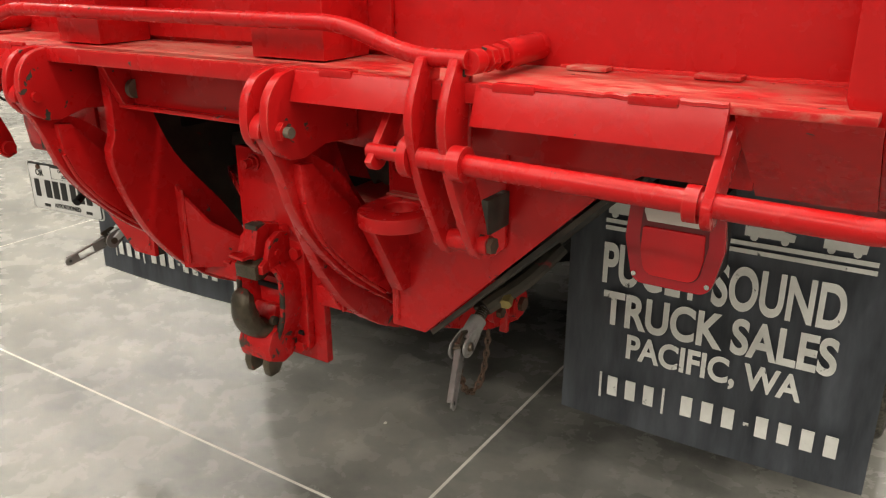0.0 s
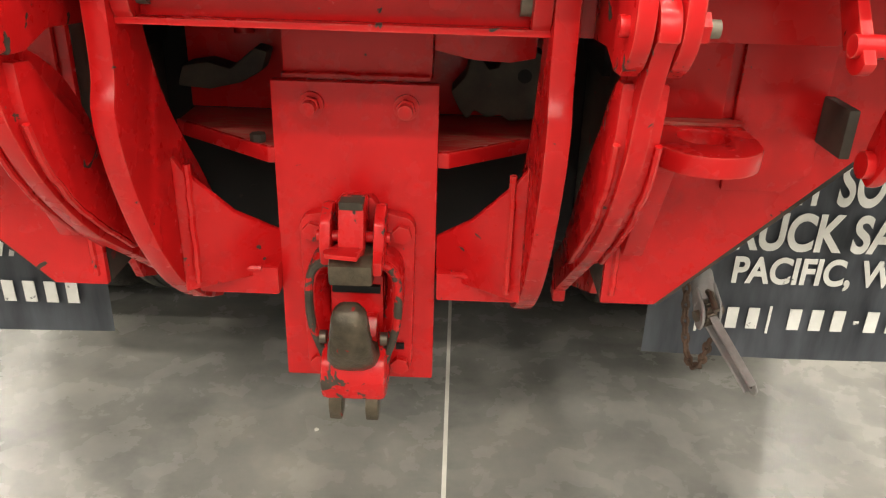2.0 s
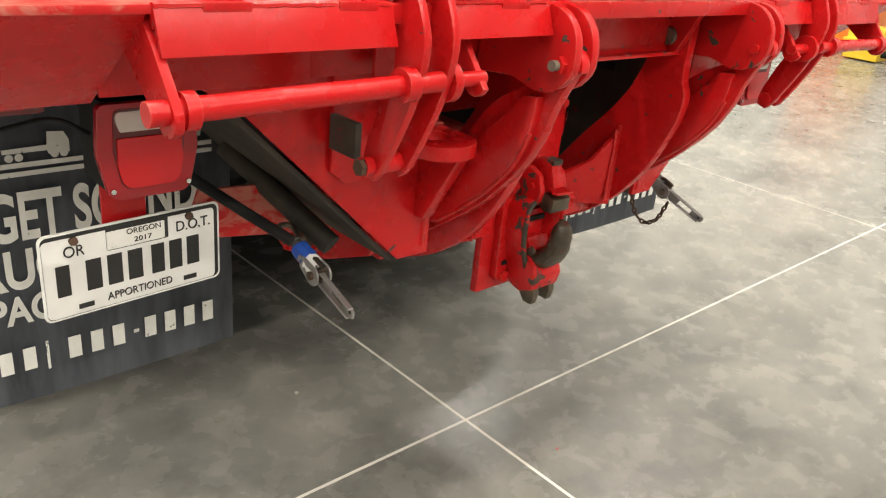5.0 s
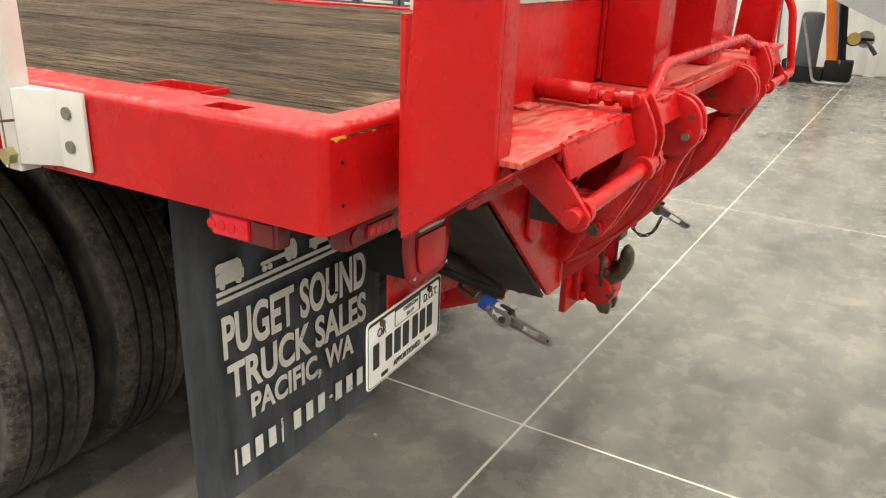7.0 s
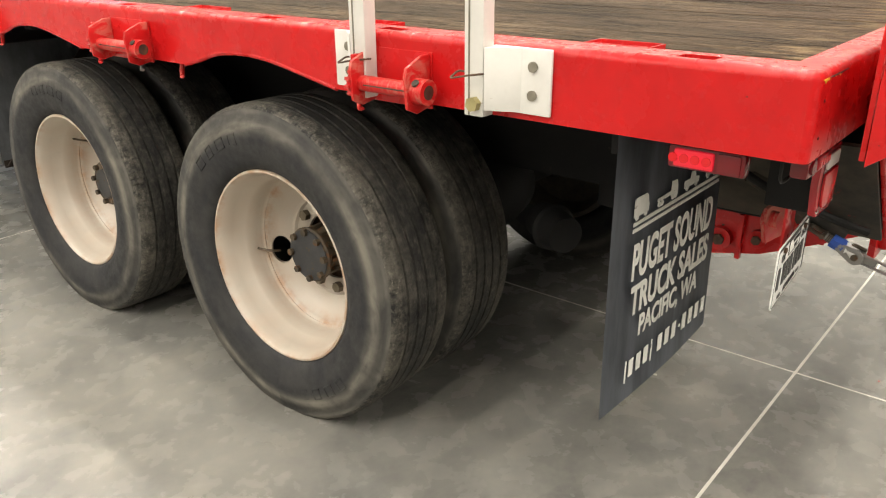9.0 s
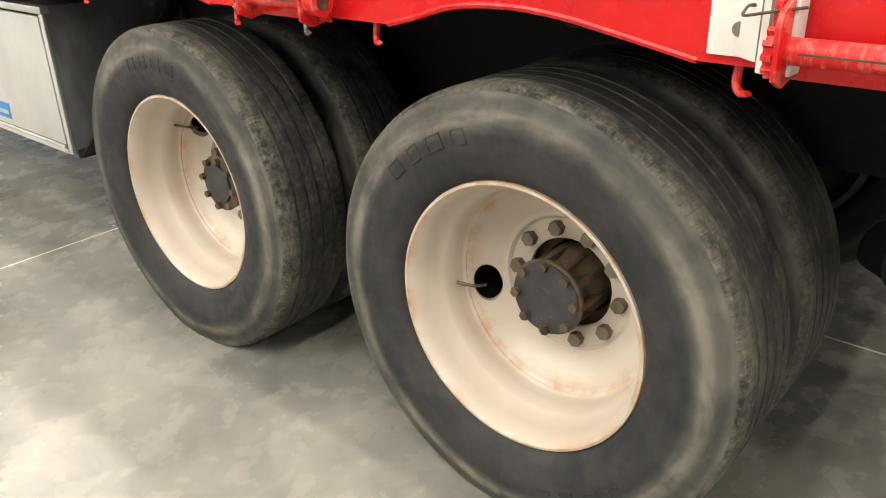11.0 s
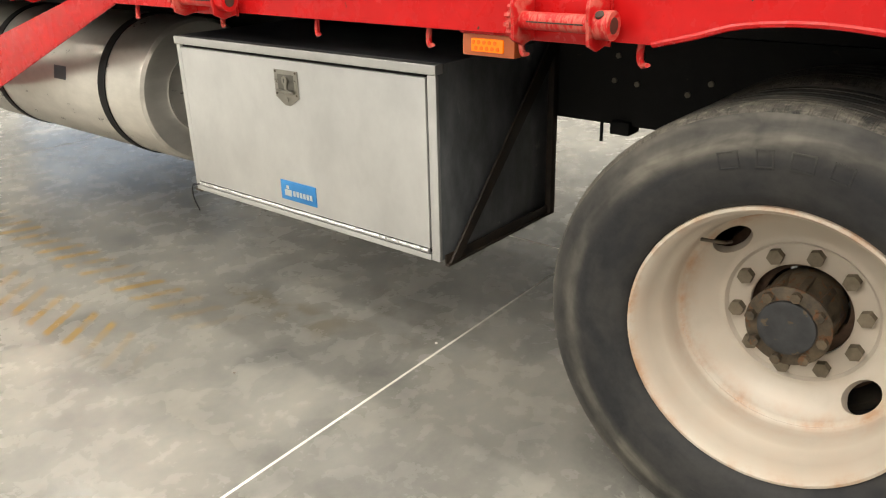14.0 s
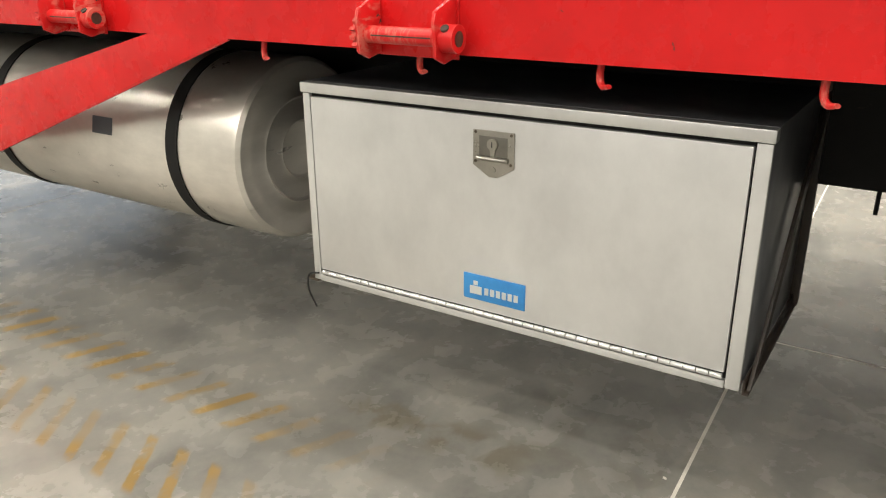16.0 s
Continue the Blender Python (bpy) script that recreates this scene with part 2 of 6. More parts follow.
def tyre_rubber(tread):
    m, nt, b = material("tyre_tread_rubber" if tread else "tyre_sidewall_rubber")
    v = coords(nt)
    tc = nt.nodes.new("ShaderNodeTexCoord")
    sp = nt.nodes.new("ShaderNodeSeparateXYZ")
    nt.links.new(tc.outputs["Object"], sp.inputs[0])
    ang = math_node(nt, "ARCTAN2", sp.outputs[1], sp.outputs[2])
    rad = radius_of(nt)
    # coordinates that run with the wheel: across, outwards, round
    cb = nt.nodes.new("ShaderNodeCombineXYZ")
    nt.links.new(math_node(nt, "MULTIPLY", sp.outputs[0], 3.0), cb.inputs[0])
    nt.links.new(math_node(nt, "MULTIPLY", rad, 3.0), cb.inputs[1])
    nt.links.new(math_node(nt, "MULTIPLY", ang, 0.5), cb.inputs[2])
    run = cb.outputs[0]
    n = noise_tex(nt, v, 42.0 if tread else 26.0, 6, 0.7)
    streak = noise_tex(nt, run, 22.0 if tread else 6.0, 6 if tread else 3, 0.7 if tread else 0.55, 0.5)
    n2 = noise_tex(nt, v, 5.0, 4, 0.6, 0.8)
    if tread:
        f = math_node(nt, "ADD", math_node(nt, "MULTIPLY", n, 0.34), math_node(nt, "MULTIPLY", n2, 0.26))
        f = math_node(nt, "ADD", f, math_node(nt, "MULTIPLY", streak, 0.40))
        col = ramp(nt, f, [(0.43, (0.013, 0.013, 0.013)), (0.52, (0.032, 0.031, 0.029)), (0.58, (0.075, 0.070, 0.060)), (0.67, (0.19, 0.172, 0.142))])
    else:
        # dust held at the shoulder, the part next to the rim wiped dark
        dust = ramp(nt, rad, [(0.440, g(0.0)), (0.456, g(0.30)), (0.470, g(0.85)), (0.484, g(0.80)), (0.498, g(0.36)), (0.514, g(0.30)), (0.523, g(0.6)), (0.54, g(0.5))])
        patch = math_node(nt, "ADD", math_node(nt, "MULTIPLY", streak, 0.55), math_node(nt, "MULTIPLY", n2, 0.45))
        patch = ramp(nt, patch, [(0.41, g(0)), (0.59, g(1))])
        side = ramp(nt, noise_tex(nt, v, 2.2, 3, 0.5), [(0.38, g(0.28)), (0.56, g(1.0))])
        wide = math_node(nt, "MULTIPLY", dust, math_node(nt, "ADD", math_node(nt, "MULTIPLY", patch, 0.5), 0.35))
        wide = math_node(nt, "MULTIPLY", wide, side)
        wide = math_node(nt, "ADD", wide, math_node(nt, "MULTIPLY", patch, 0.07))
        col = mix(nt, wide, (0.017, 0.0175, 0.020), (0.24, 0.222, 0.182))
        col = mix(nt, math_node(nt, "MULTIPLY", n, 0.35), col, mix(nt, 1.0, col, (0.45, 0.45, 0.45), "MULTIPLY"))
    if tread:
        edge = ramp(nt, math_node(nt, "ABSOLUTE", sp.outputs[0]), [(0.066, g(0.12)), (0.100, g(1))])
        torn = ramp(nt, math_node(nt, "ADD", math_node(nt, "MULTIPLY", streak, 0.6), math_node(nt, "MULTIPLY", n, 0.4)), [(0.49, g(0)), (0.60, g(0.35))])
        col = mix(nt, math_node(nt, "MULTIPLY", edge, torn), col, (0.190, 0.172, 0.140))
        # grey-brown road dust over the shoulder ribs
        film = ramp(nt, math_node(nt, "ADD", math_node(nt, "MULTIPLY", n, 0.5), math_node(nt, "MULTIPLY", n2, 0.5)), [(0.40, g(0)), (0.60, g(0.75))])
        shoulder = ramp(nt, math_node(nt, "ABSOLUTE", sp.outputs[0]), [(0.03, g(0.25)), (0.10, g(1))])
        col = mix(nt, math_node(nt, "MULTIPLY", film, shoulder), col, (0.145, 0.132, 0.108))
        # small torn flecks on the outermost rib
        rib = ramp(nt, math_node(nt, "ABSOLUTE", sp.outputs[0]), [(0.060, g(0.0)), (0.085, g(0.5)), (0.112, g(1)), (0.122, g(0.4))])
        tears = ramp(nt, noise_tex(nt, coords(nt, (1.0, 1.0, 1.0)), 95.0, 3, 0.6, 0.6), [(0.57, g(0)), (0.66, g(0.6))])
        tears = math_node(nt, "MULTIPLY", tears, ramp(nt, streak, [(0.42, g(0.1)), (0.56, g(1))]))
        col = mix(nt, math_node(nt, "MULTIPLY", rib, tears), col, (0.27, 0.25, 0.20))
    nt.links.new(col, b.inputs["Base Color"])
    nt.links.new(ramp(nt, n, [(0.3, g(0.55)), (0.7, g(0.8))]), b.inputs["Roughness"])
    b.inputs["Specular IOR Level"].default_value = 0.35
    h = math_node(nt, "ADD", n, math_node(nt, "MULTIPLY", streak, 1.2 if tread else 0.5))
    if tread:
        # cut notches along the shoulder ribs
        side = ramp(nt, math_node(nt, "ABSOLUTE", sp.outputs[0]), [(0.078, g(0)), (0.084, g(1))])
        cut = ramp(nt, math_node(nt, "SINE", math_node(nt, "MULTIPLY", ang, 150.0)), [(0.55, g(0)), (0.8, g(1))])
        cut = math_node(nt, "MULTIPLY", cut, side)
        h = math_node(nt, "SUBTRACT", h, math_node(nt, "MULTIPLY", cut, 1.2))
    bump(nt, b, h, 0.7 if tread else 0.2, 0.006)
    return m


def wheel_paint():
    """Cream enamel with rust bleeding at the lip and at the root of the disc."""
    m, nt, b = material("cream_wheel_paint")
    v = coords(nt)
    n = noise_tex(nt, v, 14.0, 6, 0.65)
    n2 = noise_tex(nt, v, 3.0, 3)
    col = ramp(nt, math_node(nt, "ADD", math_node(nt, "MULTIPLY", n, 0.4), math_node(nt, "MULTIPLY", n2, 0.6)), [(0.35, (0.435, 0.380, 0.315)), (0.65, (0.555, 0.508, 0.440))])
    ring = ramp(nt, radius_of(nt), [(0.10, g(0.5)), (0.15, g(0.10)), (0.235, g(0.22)), (0.260, g(0.65)), (0.270, g(1.0)), (0.278, g(0.45)), (0.288, g(0.16)), (0.312, g(0.25)), (0.324, g(1))])
    ring.node.color_ramp.interpolation = "LINEAR"
    k = math_node(nt, "MULTIPLY", ring, ramp(nt, n, [(0.40, g(0)), (0.66, g(0.85))]))
    col = mix(nt, k, col, (0.36, 0.185, 0.085))
    nt.links.new(col, b.inputs["Base Color"])
    nt.links.new(mix(nt, n, g(0.26), g(0.46)), b.inputs["Roughness"])
    bump(nt, b, n, 0.08, 0.003)
    return m


WHEEL_WHITE = wheel_paint()
FLAP = flap_rubber()
TREAD = tyre_rubber(True)
SIDEWALL = tyre_rubber(False)


def weathered_wood():
    """Old softwood: brown-grey, long dark checks, sawdust and dry mud rubbed in."""
    m, nt, b = material("weathered_deck_wood")
    info = nt.nodes.new("ShaderNodeObjectInfo")
    comb = nt.nodes.new("ShaderNodeCombineXYZ")
    nt.links.new(math_node(nt, "MULTIPLY", info.outputs["Random"], 37.0), comb.inputs[1])

    def own(scale):
        shift = nt.nodes.new("ShaderNodeVectorMath")
        shift.operation = "ADD"
        nt.links.new(coords(nt, scale), shift.inputs[0])
        nt.links.new(comb.outputs[0], shift.inputs[1])
        return shift.outputs[0]

    grain = noise_tex(nt, own((9.0, 0.55, 9.0)), 12.0, 8, 0.75, 0.6)
    fibre = noise_tex(nt, own((14.0, 0.9, 14.0)), 16.0, 5, 0.7, 0.3)
    checks = noise_tex(nt, own((8.0, 0.6, 8.0)), 8.0, 6, 0.66, 1.2)
    big = noise_tex(nt, coords(nt, (2, 0.8, 2)), 2.2, 4)
    f = math_node(nt, "ADD", math_node(nt, "MULTIPLY", grain, 0.45), math_node(nt, "MULTIPLY", big, 0.30))
    f = math_node(nt, "ADD", f, math_node(nt, "MULTIPLY", fibre, 0.25))
    col = ramp(nt, f, [(0.38, (0.014, 0.010, 0.006)), (0.450, (0.048, 0.034, 0.021)), (0.53, (0.115, 0.082, 0.052)), (0.63, (0.235, 0.175, 0.113))])
    crack = ramp(nt, checks, [(0.555, g(0)), (0.60, g(0.92))])
    col = mix(nt, crack, col, (0.016, 0.011, 0.008))
    pale = ramp(nt, noise_tex(nt, own((8.0, 0.8, 8.0)), 11.0, 4, 0.6, 0.8), [(0.64, g(0)), (0.72, g(0.5))])
    col = mix(nt, pale, col, (0.24, 0.18, 0.12))
    # sawdust and dry mud swept against the rear rail
    pos = nt.nodes.new("ShaderNodeSeparateXYZ")
    gp = nt.nodes.new("ShaderNodeNewGeometry")
    nt.links.new(gp.outputs["Position"], pos.inputs[0])
    heap = math_node(nt, "ADD", math_node(nt, "MULTIPLY", math_node(nt, "SUBTRACT", 1.62, pos.outputs[1]), 0.55), noise_tex(nt, coords(nt, (3, 1.2, 3)), 5.0, 6, 0.68))
    col = mix(nt, ramp(nt, heap, [(0.66, g(0)), (0.80, g(0.75))]), col, (0.31, 0.225, 0.125))
    tint = mix(nt, info.outputs["Random"], (0.88, 0.87, 0.86), (1.1, 1.06, 1.0))
    nt.links.new(mix(nt, 1.0, col, tint, "MULTIPLY"), b.inputs["Base Color"])
    b.inputs["Roughness"].default_value = 0.9
    b.inputs["Specular IOR Level"].default_value = 0.25
    h = math_node(nt, "SUBTRACT", math_node(nt, "ADD", grain, math_node(nt, "MULTIPLY", fibre, 0.4)), crack)
    bump(nt, b, h, 1.0, 0.012)
    return m


WOOD = weathered_wood()


def concrete():
    """Ground and sealed grey concrete: clouds, trowel marks, fine grit, tyre scuffs, a sealed gloss."""
    m, nt, b = material("polished_concrete")
    v = coords(nt)
    cloud = noise_tex(nt, v, 1.1, 6, 0.55, 0.6)
    trowel = noise_tex(nt, coords(nt, (1.0, 1.5, 1.0), (0, 0, 0.6)), 3.4, 4, 0.55, 0.5)
    grit = noise_tex(nt, v, 60.0, 3, 0.6)
    mottle = noise_tex(nt, v, 7.5, 5, 0.6, 0.2)
    fleck = noise_tex(nt, v, 19.0, 5, 0.7)
    f = math_node(nt, "ADD", math_node(nt, "MULTIPLY", cloud, 0.28), math_node(nt, "MULTIPLY", trowel, 0.24))
    f = math_node(nt, "ADD", f, math_node(nt, "MULTIPLY", mottle, 0.22))
    f = math_node(nt, "ADD", f, math_node(nt, "MULTIPLY", fleck, 0.16))
    f = math_node(nt, "ADD", f, math_node(nt, "MULTIPLY", grit, 0.05))
    # patches where the sealer took unevenly
    blot = ramp(nt, noise_tex(nt, v, 0.8, 1.5, 0.5, 0.2), [(0.44, g(0)), (0.54, g(0.045))])
    f = math_node(nt, "ADD", f, math_node(nt, "SUBTRACT", blot, 0.02))
    # overlapping angular patches of slightly different tone, faint
    for sc, amp, turn in ((2.3, 0.085, 0.5), (5.2, 0.055, -0.4)):
        warp = nt.nodes.new("ShaderNodeVectorMath")
        warp.operation = "ADD"
        at = coords(nt, (1.0, 1.5, 1.0), (0, 0, turn))
        nt.links.new(at, warp.inputs[0])
        push = nt.nodes.new("ShaderNodeVectorMath")
        push.operation = "SCALE"
        push.inputs["Scale"].default_value = 0.5 / sc
        wob = nt.nodes.new("ShaderNodeTexNoise")
        wob.inputs["Scale"].default_value, wob.inputs["Detail"].default_value = sc * 1.6, 3
        nt.links.new(at, wob.inputs["Vector"])
        nt.links.new(wob.outputs["Color"], push.inputs[0])
        nt.links.new(push.outputs[0], warp.inputs[1])
        cells = nt.nodes.new("ShaderNodeTexVoronoi")
        cells.feature = "SMOOTH_F1"
        cells.inputs["Scale"].default_value, cells.inputs["Smoothness"].default_value = sc, 0.12
        nt.links.new(warp.outputs[0], cells.inputs["Vector"])
        tone = nt.nodes.new("ShaderNodeSeparateColor")
        nt.links.new(cells.outputs["Color"], tone.inputs[0])
        f = math_node(nt, "ADD", f, math_node(nt, "MULTIPLY", math_node(nt, "SUBTRACT", tone.outputs[0], 0.5), amp))
    col = ramp(nt, f, [(0.36, (0.124, 0.122, 0.113)), (0.48, (0.205, 0.199, 0.180)), (0.56, (0.250, 0.239, 0.211)), (0.66, (0.320, 0.301, 0.262))])
    damp = ramp(nt, noise_tex(nt, v, 1.3, 3, 0.5, 0.3), [(0.50, g(0)), (0.68, g(0.40))])
    col = mix(nt, damp, col, (0.140, 0.134, 0.118))
    # oily tyre stains: slanted brown dashes left along two wheel tracks
    sep = nt.nodes.new("ShaderNodeSeparateXYZ")
    geo = nt.nodes.new("ShaderNodeNewGeometry")
    nt.links.new(geo.outputs["Position"], sep.inputs[0])
    X, Y = sep.outputs[0], sep.outputs[1]

    def band(val, lo, hi, soft=0.06):
        a = nt.nodes.new("ShaderNodeMapRange")
        a.interpolation_type = "SMOOTHSTEP"
        a.inputs[1].default_value, a.inputs[2].default_value = lo, lo + soft
        c = nt.nodes.new("ShaderNodeMapRange")
        c.interpolation_type = "SMOOTHSTEP"
        c.inputs[1].default_value, c.inputs[2].default_value = hi, hi - soft
        nt.links.new(val, a.inputs[0])
        nt.links.new(val, c.inputs[0])
        return math_node(nt, "MULTIPLY", a.outputs[0], c.outputs[0])

    def lugs(slope, freq, phase, x0, x1, y0, y1):
        skew = math_node(nt, "ADD", Y, math_node(nt, "MULTIPLY", X, -slope))
        skew = math_node(nt, "ADD", skew, math_node(nt, "MULTIPLY", noise_tex(nt, v, 16.0, 2), 0.02))
        wave = math_node(nt, "SINE", math_node(nt, "ADD", math_node(nt, "MULTIPLY", skew, freq), phase - 0.01 * freq))
        dash = ramp(nt, wave, [(0.40, g(0)), (0.66, g(1))])
        return math_node(nt, "MULTIPLY", dash, math_node(nt, "MULTIPLY", band(X, x0, x1, 0.03), band(Y, y0, y1, 0.5)))

    # two rows of slanted lug prints, as a tractor tyre leaves them
    s = math_node(nt, "ADD", lugs(0.70, 45.7, -1.24 + 0.032 * 45.7, -1.74, -1.50, 5.95, 7.9), lugs(-0.45, 44.95, -0.72, -1.375, -1.155, 5.9, 8.6))
    patch = ramp(nt, noise_tex(nt, v, 9.0, 4, 0.65), [(0.36, g(0.1)), (0.50, g(0.95))])
    s = math_node(nt, "MULTIPLY", s, math_node(nt, "MULTIPLY", patch, ramp(nt, noise_tex(nt, v, 2.3, 2), [(0.40, g(0.5)), (0.52, g(1))])))
    col = mix(nt, s, col, (0.23, 0.150, 0.050))
    # an oily drip mark, brown at its edge, and a darker mottled patch beside it
    drip = math_node(nt, "MULTIPLY", band(X, -1.17, -0.90, 0.10), band(Y, 5.55, 6.38, 0.18))
    spill = ramp(nt, math_node(nt, "ADD", noise_tex(nt, v, 8.0, 4, 0.55, 0.4), math_node(nt, "MULTIPLY", drip, 0.10)), [(0.54, g(0)), (0.64, g(0.55))])
    col = mix(nt, math_node(nt, "MULTIPLY", spill, drip), col, (0.092, 0.074, 0.040))
    dark_bounds = math_node(nt, "MULTIPLY", band(X, -1.10, -0.55, 0.2), band(Y, 4.95, 6.0, 0.3))
    film = ramp(nt, noise_tex(nt, v, 6.0, 5, 0.6, 0.6), [(0.47, g(0)), (0.60, g(0.45))])
    col = mix(nt, math_node(nt, "MULTIPLY", film, dark_bounds), col, (0.115, 0.103, 0.080))
    nt.links.new(col, b.inputs["Base Color"])
    r = ramp(nt, mottle, [(0.3, g(0.22)), (0.7, g(0.31))])
    nt.links.new(r, b.inputs["Roughness"])
    b.inputs["Specular IOR Level"].default_value = 0.38
    bump(nt, b, noise_tex(nt, v, 4.0, 3, 0.5), 0.05, 0.004)
    return m


CONCRETE = concrete()
CAULK = plain("pale_joint_filler", (0.66, 0.63, 0.56), (0.8, 0.77, 0.70), 0.7, 0, 30, 0.1)

# ---- helpers for meshes ----
WORLD = {}


def finish(bm, name, mat, angle=35):
    bmesh.ops.recalc_face_normals(bm, faces=bm.faces)
    me = bpy.data.meshes.new(name)
    for f in bm.faces:
        f.smooth = True
    bm.to_mesh(me)
    bm.free()
    me.set_sharp_from_angle(angle=radians(angle))
    for one in mat if isinstance(mat, (list, tuple)) else [mat]:
        me.materials.append(one)
    return me


def empty(name, m, parent=None, label="", category="", group="", kind=""):
    ob = new(name)
    ob.empty_display_size = 0.1
    return put(ob, m, parent, label, category, group, kind)


def put(ob, m=None, parent=None, label="", category="", group="", kind=""):
    m = m or Matrix.Identity(4)
    WORLD[ob] = m
    if parent:
        ob.parent = parent
        ob.matrix_parent_inverse = WORLD[parent].inverted()
    ob.matrix_basis = m
    return tagged(ob, label, category, group, kind)


def part(name, bm, mat, parent=None, label="", m=None, category="", group="", kind=""):
    me = bm if isinstance(bm, bpy.types.Mesh) else finish(bm, name, mat)
    return put(new(name, me), m, parent, label, category, group, kind)


def soften(bm, width, segs=2, angle=25):
    if width <= 0:
        return bm
    edges = [e for e in bm.edges if len(e.link_faces) == 2 and e.calc_face_angle(0) > radians(angle)]
    bmesh.ops.bevel(bm, geom=edges, offset=width, segments=segs, affect="EDGES", profile=0.6, clamp_overlap=True)
    return bm


def box(x0, x1, y0, y1, z0, z1, bev=0.003):
    bm = bmesh.new()
    bmesh.ops.create_cube(bm, size=1, matrix=Matrix.Translation(((x0 + x1) / 2, (y0 + y1) / 2, (z0 + z1) / 2)) @ Matrix.Diagonal((abs(x1 - x0), abs(y1 - y0), abs(z1 - z0), 1)))
    return soften(bm, bev)


AX = {"x": lambda a, b, c: (c, a, b), "y": lambda a, b, c: (a, c, b), "z": lambda a, b, c: (a, b, c)}


def plate(profile, axis, lo, hi, bev=0.003):
    """A flat plate: an outline in the other two axes, from lo to hi along the axis."""
    bm = bmesh.new()
    f = AX[axis]
    rings = [[bm.verts.new(f(a, b, c)) for a, b in profile] for c in (lo, hi)]
    n = len(profile)
    for i in range(n):
        j = (i + 1) % n
        bm.faces.new((rings[0][i], rings[0][j], rings[1][j], rings[1][i]))
    bm.faces.new(rings[0][::-1])
    bm.faces.new(rings[1])
    bmesh.ops.recalc_face_normals(bm, faces=bm.faces)
    return soften(bm, bev, 2, 20)


def arc(cy, cz, r, a0, a1, n=8):
    return [(cy + r * math.cos(radians(a0 + (a1 - a0) * i / n)), cz + r * math.sin(radians(a0 + (a1 - a0) * i / n))) for i in range(n + 1)]


def spline(pts, n=4):
    """A smooth open curve through the points."""
    P = [Vector(p) for p in pts]
    P = [P[0] * 2 - P[1]] + P + [P[-1] * 2 - P[-2]]
    out = []
    for i in range(1, len(P) - 2):
        a, b, c, d = P[i - 1 : i + 3]
        for k in range(n):
            t = k / n
            out.append(tuple(0.5 * (2 * b + (c - a) * t + (2 * a - 5 * b + 4 * c - d) * t * t + (3 * b - a - 3 * c + d) * t ** 3)))
    out.append(tuple(P[-2]))
    return out


def rounded(pts, r, n=5):
    """A polyline with its corners rounded."""
    P = [Vector(p) for p in pts]
    out = [P[0]]
    for i in range(1, len(P) - 1):
        a, b, c = P[i - 1], P[i], P[i + 1]
        d = min(r, (a - b).length * 0.45, (c - b).length * 0.45)
        p, q = b + (a - b).normalized() * d, b + (c - b).normalized() * d
        for k in range(n + 1):
            t = k / n
            out.append(p * (1 - t) ** 2 + b * 2 * t * (1 - t) + q * t * t)
    return out + [P[-1]]


def tube(pts, r, seg=12, cap=True, bm=None):
    bm = bm or bmesh.new()
    P = [Vector(p) for p in pts]
    up = None
    rings = []
    for i, p in enumerate(P):
        d = (P[min(i + 1, len(P) - 1)] - P[max(i - 1, 0)]).normalized()
        if up is None:
            up = d.orthogonal().normalized()
        up = (up - d * up.dot(d)).normalized()
        side = d.cross(up)
        rings.append([bm.verts.new(p + (up * math.cos(2 * math.pi * k / seg) + side * math.sin(2 * math.pi * k / seg)) * r) for k in range(seg)])
    for a, b in zip(rings, rings[1:]):
        for k in range(seg):
            bm.faces.new((a[k], a[(k + 1) % seg], b[(k + 1) % seg], b[k]))
    if cap:
        bm.faces.new(rings[0][::-1])
        bm.faces.new(rings[-1])
    return bm


def cyl(p0, p1, r, seg=20, bev=0.002):
    p0, p1 = Vector(p0), Vector(p1)
    bm = tube([p0, p1], r, seg)
    return soften(bm, bev, 2, 50)


def lathe(profile, seg=64, closed=True):
    """Turned round the x axis: profile of (x, r)."""
    bm = bmesh.new()
    rings = [[bm.verts.new((x, r * math.cos(2 * math.pi * k / seg), r * math.sin(2 * math.pi * k / seg))) for k in range(seg)] for x, r in profile]
    pairs = list(zip(rings, rings[1:])) + ([(rings[-1], rings[0])] if closed else [])
    for a, b in pairs:
        for k in range(seg):
            bm.faces.new((a[k], a[(k + 1) % seg], b[(k + 1) % seg], b[k]))
    return bm


def join(*bms):
    out = bmesh.new()
    for b in bms:
        me = bpy.data.meshes.new("piece")
        b.to_mesh(me)
        b.free()
        out.from_mesh(me)
        bpy.data.meshes.remove(me)
    return out


def moved(bm, m):
    bmesh.ops.transform(bm, matrix=m, verts=bm.verts)
    return bm


def mirrored(bm):
    bmesh.ops.scale(bm, vec=(-1, 1, 1), verts=bm.verts)
    bmesh.ops.reverse_faces(bm, faces=bm.faces)
    return bm


def sided(bm, s):
    return bm if s > 0 else mirrored(bm)


def hexagon(p, axis, r, h, bev=0.0015):
    d = Vector(axis).normalized()
    return soften(tube([Vector(p), Vector(p) + d * h], r, 6), bev, 2, 40)


